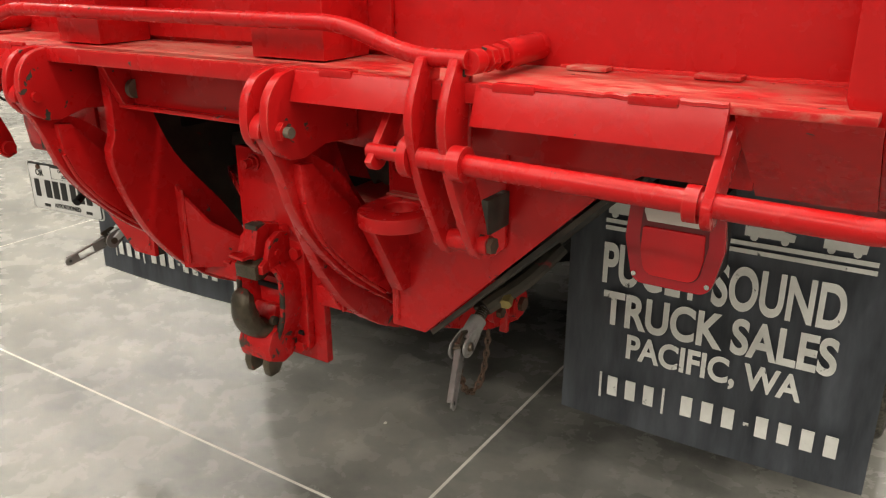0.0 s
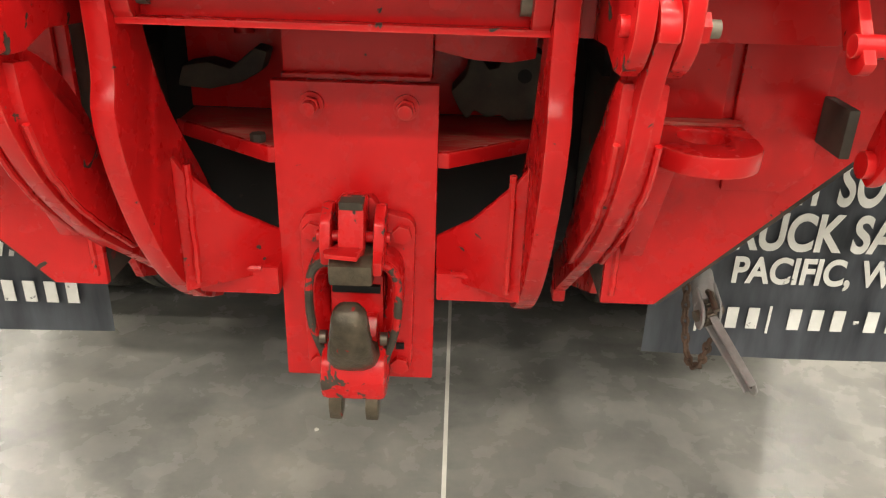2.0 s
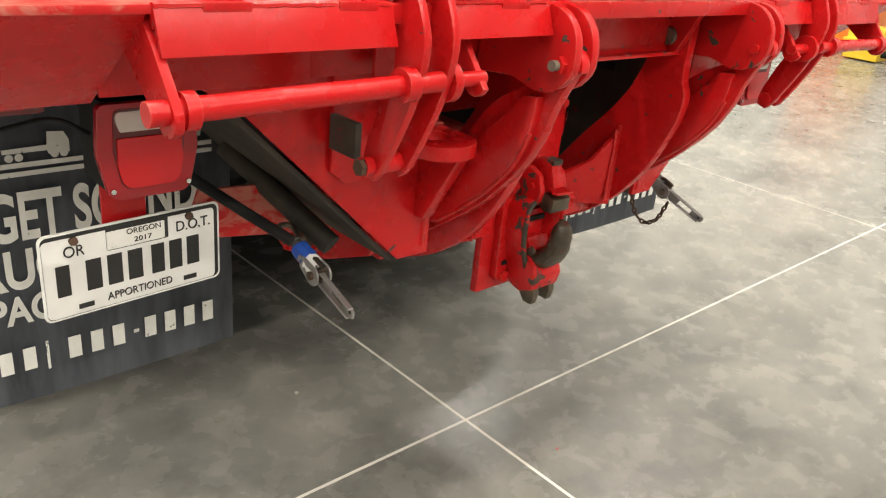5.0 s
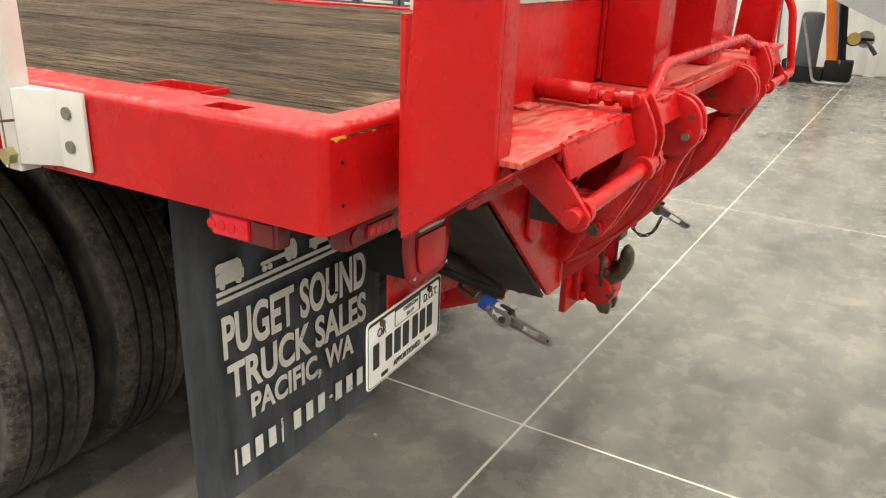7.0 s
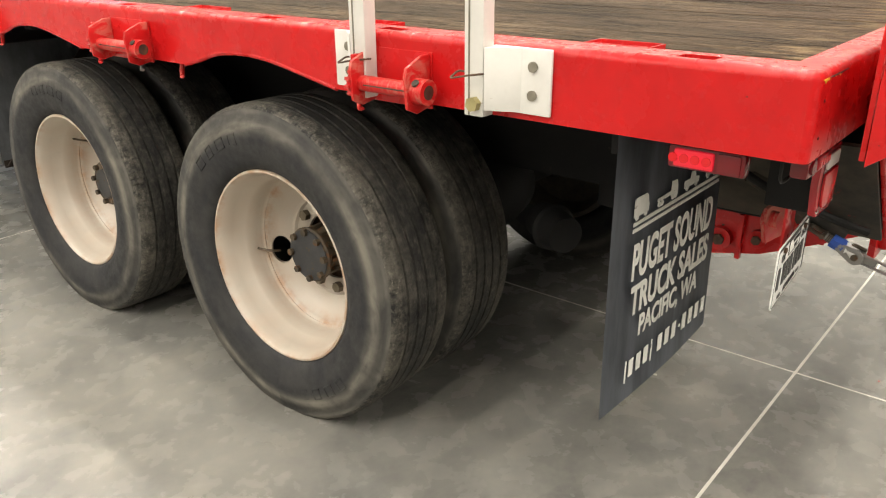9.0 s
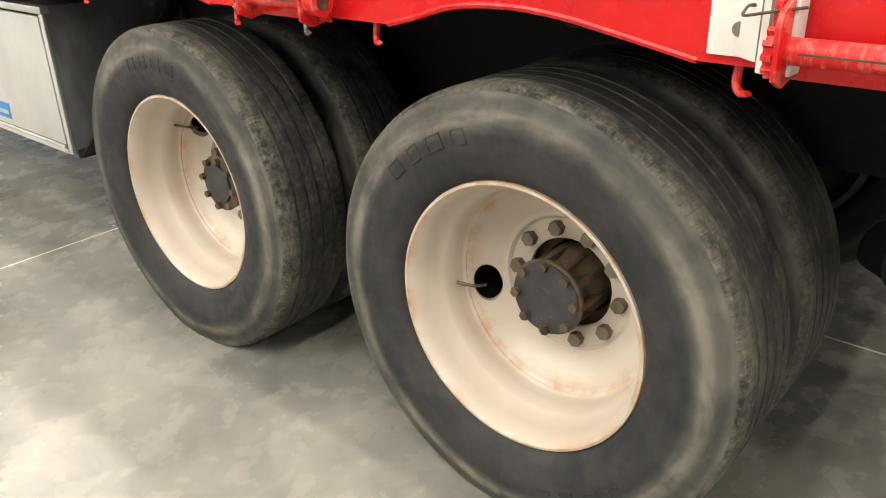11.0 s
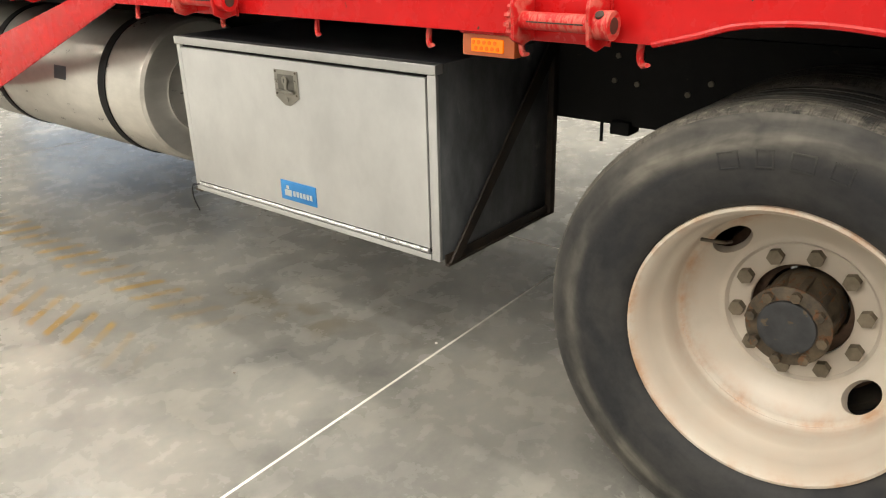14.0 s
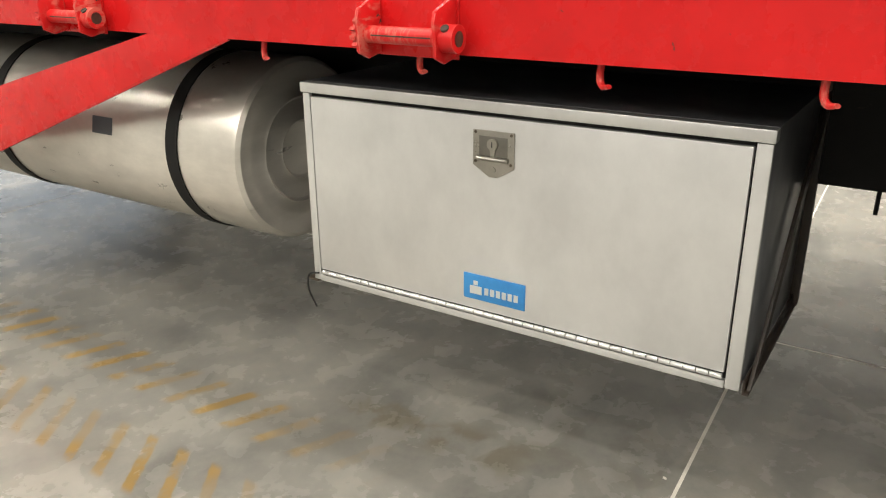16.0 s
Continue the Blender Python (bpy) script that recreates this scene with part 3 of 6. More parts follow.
def lettering(text, size, mat, parent, m, width=None, name="lettering", shear=0.0, bold=0.0):
    cu = bpy.data.curves.new(name, "FONT")
    cu.body, cu.size, cu.extrude, cu.align_x, cu.shear, cu.offset = text, size, 0.0006, "LEFT", shear, bold
    tmp = bpy.data.objects.new(name, cu)
    scene.collection.objects.link(tmp)
    bpy.context.view_layer.update()
    me = bpy.data.meshes.new_from_object(tmp.evaluated_get(bpy.context.evaluated_depsgraph_get()))
    bpy.data.objects.remove(tmp)
    bpy.data.curves.remove(cu)
    xs = [v.co.x for v in me.vertices]
    k = width / (max(xs) - min(xs)) if width else 1.0
    x0 = min(xs)
    for v in me.vertices:
        v.co.x = (v.co.x - x0) * k
    me.materials.clear()
    me.materials.append(mat)
    return put(new(name, me), m, parent)


# ---- the hall: floor, walls, ceiling ----
XS = [-18.9, -15.7, -12.55, -9.35, -6.2, -3.03, 0.14, 3.33, 6.47, 9.64, 12.8]
YS = [-10.2, -6.34, -2.47, 1.412, 5.277, 9.27, 13.15, 17.0, 20.9]
# the saw cuts run a little out of square with the truck
SLANT = [0, -0.005, -0.008, -0.010, 0.032, 0.02, 0.01, 0, 0]
floor = empty("floor", pose(0, 0, 0), None, "polished grey concrete floor with pale saw-cut joints", "floor", "", "structure")
part("joint_filler", box(XS[0], XS[-1], YS[0], YS[-1], -0.12, -0.0006, 0), CAULK, floor, "pale joint filler")
for x0, x1 in zip(XS, XS[1:]):
    for y0, y1 in zip(YS, YS[1:]):
        ka, kb = SLANT[YS.index(y0)], SLANT[YS.index(y1)]
        xa, xb, gap = x0 + 0.0056, x1 - 0.0056, 0.0052
        part("slab", plate([(xa, y0 + ka * xa + gap), (xb, y0 + ka * xb + gap), (xb, y1 + kb * xb - gap), (xa, y1 + kb * xa - gap)], "z", -0.1, 0.0, 0), CONCRETE, floor)

X0, X1, Y0, Y1 = -18.9, 12.0, -10.2, 20.0


def wall(name, x0, x1, y0, y1, label, mat=WALL_WHITE):
    return part(name, box(x0, x1, y0, y1, 0, CEIL, 0), mat, None, label, None, "wall", "", "structure")


# West and south walls are never in view; their grey keeps bounced light low.
wall("wall_west", X0 - 0.2, X0, Y0, Y1, "unseen hall wall, grey to limit bounced light", WALL_GREY)
wall("wall_south", X0, X1, Y0 - 0.2, Y0, "unseen hall wall, grey to limit bounced light", WALL_GREY)
east = wall("wall_east", X1, X1 + 0.2, Y0, Y1, "white corrugated steel hall wall")
wbm = bmesh.new()
for i in range(72):
    yy = -9.9 + i * 0.41
    wbm = join(wbm, plate([(X1 - 0.035, yy + 0.06), (X1 - 0.002, yy), (X1 - 0.002, yy + 0.24), (X1 - 0.035, yy + 0.18)], "z", 0.02, CEIL, 0))
part("cladding_rib", wbm, WALL_WHITE, east, "pressed ribs of the steel cladding")
# end wall with an open roller door
nw = empty("wall_north", pose(0, Y1, 0), None, "white hall wall with an open roller door", "wall", "", "structure")
part("wall_panel", box(X0, 3.8, Y1, Y1 + 0.2, 0, CEIL, 0), WALL_WHITE, nw)
part("wall_panel", box(8.2, X1, Y1, Y1 + 0.2, 0, CEIL, 0), WALL_WHITE, nw)
part("lintel", box(3.8, 8.2, Y1, Y1 + 0.2, 4.2, CEIL, 0), WALL_WHITE, nw)
# The ceiling stays out of view too, dark so that it returns little light.
part("ceiling", box(X0, X1, Y0, Y1, CEIL, CEIL + 0.15, 0), CEIL_MAT, None, "unseen hall ceiling, dark grey to limit bounced light", None, "ceiling", "", "structure")

lamp0 = None
for lx, ly in LAMPS:
    if lamp0 is None:
        lamp0 = empty("ceiling_light", pose(lx, ly, CEIL), None, "white high-bay ceiling light with a bright diffuser", "light", "hall ceiling lights")
        part("housing", moved(box(-0.25, 0.25, -0.25, 0.25, -0.26, -0.2, 0.01), pose(lx, ly, CEIL)), WHITE_PAINT, lamp0)
        part("diffuser", moved(box(-0.2, 0.2, -0.2, 0.2, -0.28, -0.262, 0), pose(lx, ly, CEIL)), LAMP_GLOW, lamp0)
        for k in (-0.2, 0.2):
            part("hanger", moved(cyl((k, 0, -0.2), (k, 0, 0), 0.008, 8, 0), pose(lx, ly, CEIL)), GREY_STEEL, lamp0)
    else:
        copy_thing(lamp0, pose(lx, ly, CEIL))

# ---- the truck ----
truck = empty("flatbed_truck", pose(0, 4, 0), None, "red flatbed truck with a weathered plank deck and a rear hitch", "truck")

SIDE, ZB, ZT, REAR = 1.24, 1.165, 1.323, 1.165
LEN = 9.8


def rail_profile():
    arch1 = spline([(2.36, ZB), (2.50, 1.192), (2.62, 1.213), (2.74, 1.222), (2.87, 1.213), (2.97, 1.185), (3.05, ZB)], 4)
    arch2 = [(y + 1.335, z) for y, z in arch1]
    return [(REAR + 0.016, ZB)] + arch1 + arch2 + [(LEN, ZB), (LEN, ZT - 0.012), (REAR + 0.016, ZT - 0.012)]


NARROW = [1.40, 2.185, 2.665, 3.42, 4.2, 4.95, 5.7, 6.45]
WIDE = [1.605, 2.345, 3.1, 3.85, 4.6, 5.35]
for s in (-1, 1):
    rail = part("side_rail", plate(rail_profile(), "x", s * SIDE, s * (SIDE - 0.012), 0), RED, truck, "red steel side rail with wheel-arch cut-outs")
    for dy in (0, 1.335):
        part("arch_lip", tube([(s * (SIDE - 0.006), y + dy, z + 0.001) for y, z in spline([(2.36, ZB), (2.50, 1.192), (2.62, 1.213), (2.74, 1.222), (2.87, 1.213), (2.97, 1.185), (3.05, ZB)], 4)], 0.008, 8), RED, rail)
    fold = arc(SIDE - 0.016, ZT - 0.012, 0.016, 0, 90, 6)
    part("top_flange", sided(plate(fold + [(1.212, ZT + 0.004), (1.212, ZT - 0.012)], "y", REAR + 0.016, LEN, 0), s), RED, rail)
    part("top_flange", box(s * 1.135, s * 1.168, REAR + 0.016, LEN, ZT - 0.006, ZT + 0.004, 0), RED, rail)
    turn = bmesh.new()
    rows = []
    for k in range(7):
        an = radians(15 * k)
        ax, ay = SIDE - 0.016 + 0.016 * math.cos(an), REAR + 0.016 - 0.016 * math.sin(an)
        col = [turn.verts.new((ax, ay, z)) for z in (ZB, ZT - 0.012)]
        for q in range(1, 6):
            e = radians(18 * q)
            col.append(turn.verts.new((SIDE - 0.016 + 0.016 * math.cos(an) * math.cos(e), REAR + 0.016 - 0.016 * math.sin(an) * math.cos(e), ZT - 0.012 + 0.016 * math.sin(e))))
        rows.append(col)
    for ca, cb in zip(rows, rows[1:]):
        for q in range(len(ca) - 1):
            turn.faces.new((ca[q], cb[q], cb[q + 1], ca[q + 1]))
    bmesh.ops.remove_doubles(turn, verts=turn.verts, dist=0.0002)
    part("folded_corner", sided(turn, s), RED, rail)
    ys = [REAR + 0.016] + [v for y in NARROW for v in (y - 0.038, y + 0.038)] + [LEN]
    for a, b in zip(ys[::2], ys[1::2]):
        part("top_flange", box(s * 1.168, s * 1.212, a, b, ZT - 0.006, ZT + 0.004, 0), RED, rail)
    for y in NARROW:
        part("stake_pocket", join(box(s * 1.166, s * 1.170, y - 0.04, y + 0.04, ZT - 0.10, ZT - 0.006, 0), box(s * 1.21, s * 1.214, y - 0.04, y + 0.04, ZT - 0.10, ZT - 0.006, 0), box(s * 1.17, s * 1.21, y + 0.038, y + 0.042, ZT - 0.1, ZT - 0.006, 0)), RED, rail)
    for y in WIDE:
        part("tie_pocket", join(box(s * 1.06, s * 1.065, y - 0.078, y + 0.078, ZT - 0.09, ZT + 0.0048, 0.001), box(s * 1.128, s * 1.134, y - 0.078, y + 0.078, ZT - 0.09, ZT + 0.0048, 0.001), box(s * 1.065, s * 1.128, y + 0.073, y + 0.078, ZT - 0.09, ZT + 0.0048, 0.001), box(s * 1.065, s * 1.128, y - 0.078, y - 0.073, ZT - 0.09, ZT + 0.0048, 0.001), box(s * 1.065, s * 1.128, y - 0.073, y + 0.073, ZT - 0.09, ZT - 0.085, 0)), RED, rail)

rear_rail = part("rear_rail", box(-SIDE + 0.016, SIDE - 0.016, REAR, REAR + 0.012, ZB, ZT - 0.012, 0), RED, truck, "red rear rail with paint worn off its edge")
fold = [(REAR + 0.016 - (a - SIDE + 0.016), z) for a, z in arc(SIDE - 0.016, ZT - 0.012, 0.016, 0, 90, 6)]
part("top_flange", plate(fold + [(REAR + 0.016, ZT - 0.012)], "x", -SIDE + 0.016, SIDE - 0.016, 0), RED, rear_rail)
part("top_flange", box(-1.135, 1.135, REAR + 0.016, REAR + 0.068, ZT - 0.006, ZT + 0.004, 0), RED, rear_rail)
YEL = plain("old_yellow_paint", (0.6, 0.33, 0.02), (0.7, 0.42, 0.04), 0.6, 0, 40, 0.1)
rng = random.Random(4)
for xa, n, deep, mat, lab in ((-1.222, 7, 0.017, YEL, "old yellow paint showing through"), (-1.165, 12, 0.009, YEL, "old yellow paint showing through"), (-1.19, 22, 0.004, GRIME_SHADE, "dark scuffed edge")):
    pts = [(xa + 0.006 * i, ZT - 0.011 - rng.uniform(0.15, 1.0) * deep * math.sin(math.pi * (i + 0.6) / (n + 0.2))) for i in range(n)]
    part("paint_chip", plate([(xa, ZT - 0.0105)] + pts + [(xa + 0.006 * (n - 1), ZT - 0.0105)], "y", REAR - (0.0008 if mat is YEL else 0.0014), REAR + 0.001, 0), mat, rear_rail, lab)

# planks
deck = empty("plank_deck", pose(0, 4, 1.3), truck, "weathered brown rough-sawn deck planks")
PW = 0.1413
nplank = 16
for i in range(nplank):
    x0 = -1.13 + i * PW
    if i in (0, nplank - 1):
        ends = [REAR + 0.07] + [v for y in WIDE for v in (y - 0.08, y + 0.08)] + [LEN]
        inner = (x0 + 0.072, x0 + PW - 0.002) if i == 0 else (x0 + 0.002, x0 + PW - 0.072)
        part("plank", box(*inner, REAR + 0.07, LEN, 1.285, ZT - 0.004, 0.003), WOOD, deck)
        outer = (x0 - 0.004, x0 + 0.069) if i == 0 else (x0 + PW - 0.069, x0 + PW + 0.004)
        for a, b in zip(ends[::2], ends[1::2]):
            part("plank", box(*outer, a, b, 1.285, ZT - 0.005, 0.003), WOOD, deck)
        continue
    dz = rng.uniform(-0.002, 0.0015)
    part("plank", box(x0 + 0.0008, x0 + PW - 0.0008, REAR + 0.07, LEN, 1.285, ZT - 0.003 + dz, 0.0025), WOOD, deck)

# chassis
for s in (-1, 1):
    ch = part("chassis_rail", sided(plate([(0.36, 0.775), (0.44, 0.775), (0.44, 1.075), (0.36, 1.075), (0.36, 1.066), (0.431, 1.066), (0.431, 0.784), (0.36, 0.784)], "y", 1.45, LEN, 0.002), s), BLACK, truck, "black steel chassis rail")
    for y, z in ((4.86, 1.0), (4.78, 1.005), (4.87, 0.92), (4.79, 0.915), (4.55, 0.94), (4.62, 0.90), (1.8, 0.98), (1.95, 0.96), (2.1, 1.0)):
        part("bolt", hexagon((s * 0.44, y, z), (s, 0, 0), 0.0095, 0.008), BOLT_GREY, ch)
    part("sill_beam", box(s * 0.34, s * 0.46, 1.25, LEN, 1.08, 1.145, 0.004), BLACK, truck)
for i in range(20):
    y = 1.33 + i * 0.43
    part("cross_beam", join(box(-1.12, 1.12, y, y + 0.008, 1.175, 1.275, 0.0), box(-1.12, 1.12, y + 0.008, y + 0.06, 1.175, 1.182, 0.0)), BLACK, truck, "black deck cross beam")
for y, zl in ((1.9, 0.70), (3.40, 0.60), (4.75, 0.79)):
    part("frame_cross_member", box(-0.43, 0.43, y, y + 0.09, zl, 1.06, 0.006), BLACK, truck, "black chassis cross member")
part("underside_panel", box(-1.2, 1.2, 1.24, LEN, 1.276, 1.283, 0), BLACK, truck)
part("front_bulkhead", box(-1.2, 1.2, LEN - 0.02, LEN, 0.5, 1.3, 0.003), BLACK, truck)


# wheels
WC = 0.522


def tyre_profile(w=0.288):
    h = w / 2
    pts = [(-h + 0.060, 0.322), (-h + 0.042, 0.331), (-h + 0.034, 0.336), (-h + 0.023, 0.344), (-h + 0.014, 0.367), (-h + 0.004, 0.405), (-h, 0.44), (-h + 0.004, 0.475), (-h + 0.008, 0.500), (-h + 0.011, 0.503), (-h + 0.013, 0.520), (-h + 0.017, 0.530), (-h + 0.024, 0.5375), (-h + 0.036, 0.5425)]
    tread = []
    for gx in (-0.066, -0.022, 0.022, 0.066):
        tread += [(gx - 0.005, 0.5445), (gx - 0.0035, 0.534), (gx + 0.0035, 0.534), (gx + 0.005, 0.5445)]
    back = [(-x, r) for x, r in reversed(pts)]
    return pts + tread + back


def tyre_mesh():
    """A loaded tyre: flat where it stands, with the walls pressed out above."""
    bm = lathe(tyre_profile(), 128, False)
    for v in bm.verts:
        if v.co.z < -WC:
            v.co.z = -WC
        if v.co.z < -0.36 and abs(v.co.y) < 0.22:
            k = (1 - abs(v.co.y) / 0.22) * min(1.0, (-v.co.z - 0.36) / 0.08)
            v.co.x *= 1 + 0.05 * k
    return bm


TYRE = tyre_mesh()
for f in TYRE.faces:
    c = f.calc_center_median()
    f.material_index = 1 if abs(c.x) < 0.124 and (math.hypot(c.y, c.z) > 0.515 or abs(c.x) < 0.08) else 0
TYRE = finish(TYRE, "tyre", [SIDEWALL, TREAD], 50)


def sidewall_marks():
    """Low raised outlined blocks in two short arcs."""
    bms = []
    x0, x1, e = -0.1447, -0.138, 0.0018
    for base, widths in ((28, (22, 18, 24, 20)), (208, (18, 22, 20, 24))):
        for i, wd in enumerate(widths):
            w, hgt, rr = wd / 1000, 0.019, 0.440
            for y0, y1, z0, z1 in ((-w, -w + 2 * e, -hgt, hgt), (w - 2 * e, w, -hgt, hgt), (-w, w, hgt - 2 * e, hgt), (-w, w, -hgt, -hgt + 2 * e)):
                bms.append(moved(box(x0, x1, y0, y1, rr + z0, rr + z1, 0.0006), Matrix.Rotation(radians(base + i * 9.5), 4, "X")))
    return join(*bms)


MARKS = finish(sidewall_marks(), "raised_marking", SIDEWALL)

def rim_mesh():
    """Outer dish of a disc wheel: x = 0 at the flange's outer plane, growing inwards."""
    prof = [(0.01, 0.324), (0.002, 0.333), (-0.004, 0.331), (-0.005, 0.324), (0.003, 0.317), (0.02, 0.31), (0.05, 0.304), (0.0762, 0.299), (0.0938, 0.29), (0.1051, 0.285), (0.1375, 0.281), (0.1568, 0.279), (0.1638, 0.277), (0.1681, 0.271), (0.1716, 0.2725), (0.1769, 0.266), (0.1821, 0.262), (0.1917, 0.256), (0.2075, 0.236), (0.2206, 0.214), (0.2303, 0.196), (0.2329, 0.186), (0.2311, 0.18), (0.2355, 0.176), (0.2408, 0.172), (0.2408, 0.124), (0.2443, 0.119), (0.2556, 0.119), (0.2556, 0.18), (0.2338, 0.24), (0.1944, 0.275), (0.1112, 0.3), (0.05, 0.315)]
    return lathe(prof, 128, True)


def pierced_rim():
    """The rim with its two hand holes cut through the disc."""
    me = finish(rim_mesh(), "rim", WHEEL_WHITE, 40)
    tool = bmesh.new()
    for k in (0, 180):
        tilt = Matrix.Rotation(radians(k), 4, "X") @ Matrix.Translation((0.2057, 0.232, 0)) @ Matrix.Rotation(radians(37), 4, "Z") @ Matrix.Diagonal((1, 0.86, 1.15, 1))
        b = moved(cyl((-0.06, 0, 0), (0.09, 0, 0), 0.045, 32, 0), tilt)
        tool = join(tool, b)
    bmesh.ops.recalc_face_normals(tool, faces=tool.faces)
    cut_me = bpy.data.meshes.new("cutter")
    tool.to_mesh(cut_me)
    tool.free()
    a, c = bpy.data.objects.new("blank", me), bpy.data.objects.new("cutter", cut_me)
    for ob in (a, c):
        scene.collection.objects.link(ob)
    md = a.modifiers.new("cut", "BOOLEAN")
    md.operation, md.object, md.solver = "DIFFERENCE", c, "EXACT"
    bpy.context.view_layer.update()
    out = bpy.data.meshes.new_from_object(a.evaluated_get(bpy.context.evaluated_depsgraph_get()))
    for ob in (a, c):
        bpy.data.objects.remove(ob)
    bpy.data.meshes.remove(cut_me)
    out.set_sharp_from_angle(angle=radians(40))
    return out


RIM = pierced_rim()


GREASE = plain("greasy_dusty_hub", (0.010, 0.008, 0.006), (0.115, 0.085, 0.052), 0.65, 0.1, 34, 0.8, (0.11, 0.052, 0.022), 0.56)
CAP_BLACK = plain("scuffed_black_cap", (0.012, 0.013, 0.015), (0.040, 0.041, 0.044), 0.45, 0, 26, 0.2, (0.085, 0.062, 0.038), 0.60)
NUT_RUST = plain("dusty_rusted_nut", (0.09, 0.075, 0.05), (0.20, 0.165, 0.12), 0.8, 0.1, 40, 0.3)
NUT = finish(hexagon((0, 0, 0), (-1, 0, 0), 0.0195, 0.022, 0.004), "wheel_nut", NUT_RUST)
CAPBOLT = finish(hexagon((0, 0, 0), (-1, 0, 0), 0.0125, 0.017, 0.003), "cap_bolt", GREASE)


def hub_mesh():
    return lathe([(0.04, 0.092), (-0.03, 0.090), (-0.04, 0.082), (-0.075, 0.078), (-0.10, 0.082), (-0.105, 0.096), (-0.117, 0.098), (-0.122, 0.092), (-0.122, 0.001)], 40, False)


HUB = finish(hub_mesh(), "hub", GREASE, 40)
HUB_RIB = finish(box(-0.10, 0.0, -0.009, 0.009, 0.070, 0.093, 0.004), "hub_rib", GREASE)
HUBCAP = finish(lathe([(-0.112, 0.068), (-0.130, 0.066), (-0.1325, 0.058), (-0.131, 0.045), (-0.1315, 0.001)], 40, False), "hub_cap", CAP_BLACK, 40)
HUBCAP_WIDE = finish(lathe([(-0.112, 0.094), (-0.126, 0.091), (-0.1275, 0.07), (-0.1265, 0.05), (-0.1275, 0.001)], 40, False), "hub_cap", CAP_BLACK, 40)
STEM = finish(tube(rounded([(-0.02, 0, 0), (-0.06, 0.002, 0.01), (-0.075, 0.055, 0.012)], 0.02), 0.0045, 8), "valve_stem", STEEL)
DRUM = finish(lathe([(0.29, 0.10), (0.29, 0.235), (0.44, 0.235), (0.44, 0.12), (0.5, 0.1)], 48, False), "brake_drum", RUST, 40)
# The inner rim's dark colour stands in for shade between the dual tyres.
INNER_RIM = finish(lathe([(0.05, 0.30), (0.06, 0.322), (0.07, 0.31), (0.15, 0.28), (0.28, 0.30), (0.29, 0.322), (0.30, 0.30), (0.2, 0.26), (0.19, 0.12), (0.17, 0.12), (0.17, 0.262)], 48, True), "inner_rim", GRIME_SHADE, 40)

FLANGE_X = -1.183


def wheel(s, y, ang, front):
    base = pose(s * abs(FLANGE_X), y, WC) if s < 0 else pose(abs(FLANGE_X), y, WC, 0, 0, 180)
    w = empty("wheel", base, truck, "cream-painted steel disc wheel with worn dual tyres")

    def sub(name, me, m, label=""):
        return part(name, me, None, w, label, base @ m)

    sub("tyre", TYRE, pose(0.107, 0, 0), "worn black tyre dusted with dried mud")
    sub("tyre", TYRE, pose(0.107 + 0.335, 0, 0), "worn black inner dual tyre")
    put(new("raised_marking", MARKS), base @ pose(0.107, 0, 0, front), w, "raised moulded sidewall marks", "", "", "stuff")
    sub("rim", RIM, pose(0, 0, 0, ang), "cream-painted steel rim with rust bleeding")
    sub("inner_rim", INNER_RIM, pose(0.30, 0, 0))
    sub("hub", HUB, pose(0.262, 0, 0), "greasy rusty axle hub")
    sub("hub_cap", HUBCAP if y > 3.5 else HUBCAP_WIDE, pose(0.262, 0, 0), "black hub cap with a ring of bolts")
    sub("brake_drum", DRUM, pose(0, 0, 0))
    for k in range(10):
        a = radians(ang + 18 + 36 * k)
        sub("wheel_nut", NUT, pose(0.2416, 0.148 * math.cos(a), 0.148 * math.sin(a)))
    for k in range(10):
        sub("hub_rib", HUB_RIB, pose(0.262, 0, 0, 36 * k + ang))
    for k in range(8):
        a = radians(ang + 45 * k + 10)
        sub("cap_bolt", CAPBOLT, pose(0.262 - 0.122, 0.083 * math.cos(a), 0.083 * math.sin(a)))
    a = radians(ang)
    sub("valve_stem", STEM, pose(0.212, 0.23 * math.cos(a), 0.23 * math.sin(a), 0, 0, 0))
    return w


AX1, AX2 = 4.086, 2.751
wheel(-1, AX2, -14, -73)
wheel(-1, AX1, 43, -44)
wheel(1, AX2, 30, 0)
wheel(1, AX1, 80, 40)
for y in (AX2, AX1):
    ax = part("axle", cyl((-0.75, y, WC), (0.75, y, WC), 0.075, 24), BLACK, truck, "black greasy drive axle")
    part("differential", moved(lathe([(-0.2, 0.08), (-0.12, 0.17), (0, 0.2), (0.12, 0.17), (0.2, 0.08)], 32, False), pose(0, y, WC)), BLACK, ax)
SPRING = plain("greasy_spring_steel", (0.016, 0.013, 0.010), (0.095, 0.078, 0.056), 0.75, 0.1, 30, 0.5, (0.15, 0.12, 0.085), 0.6)
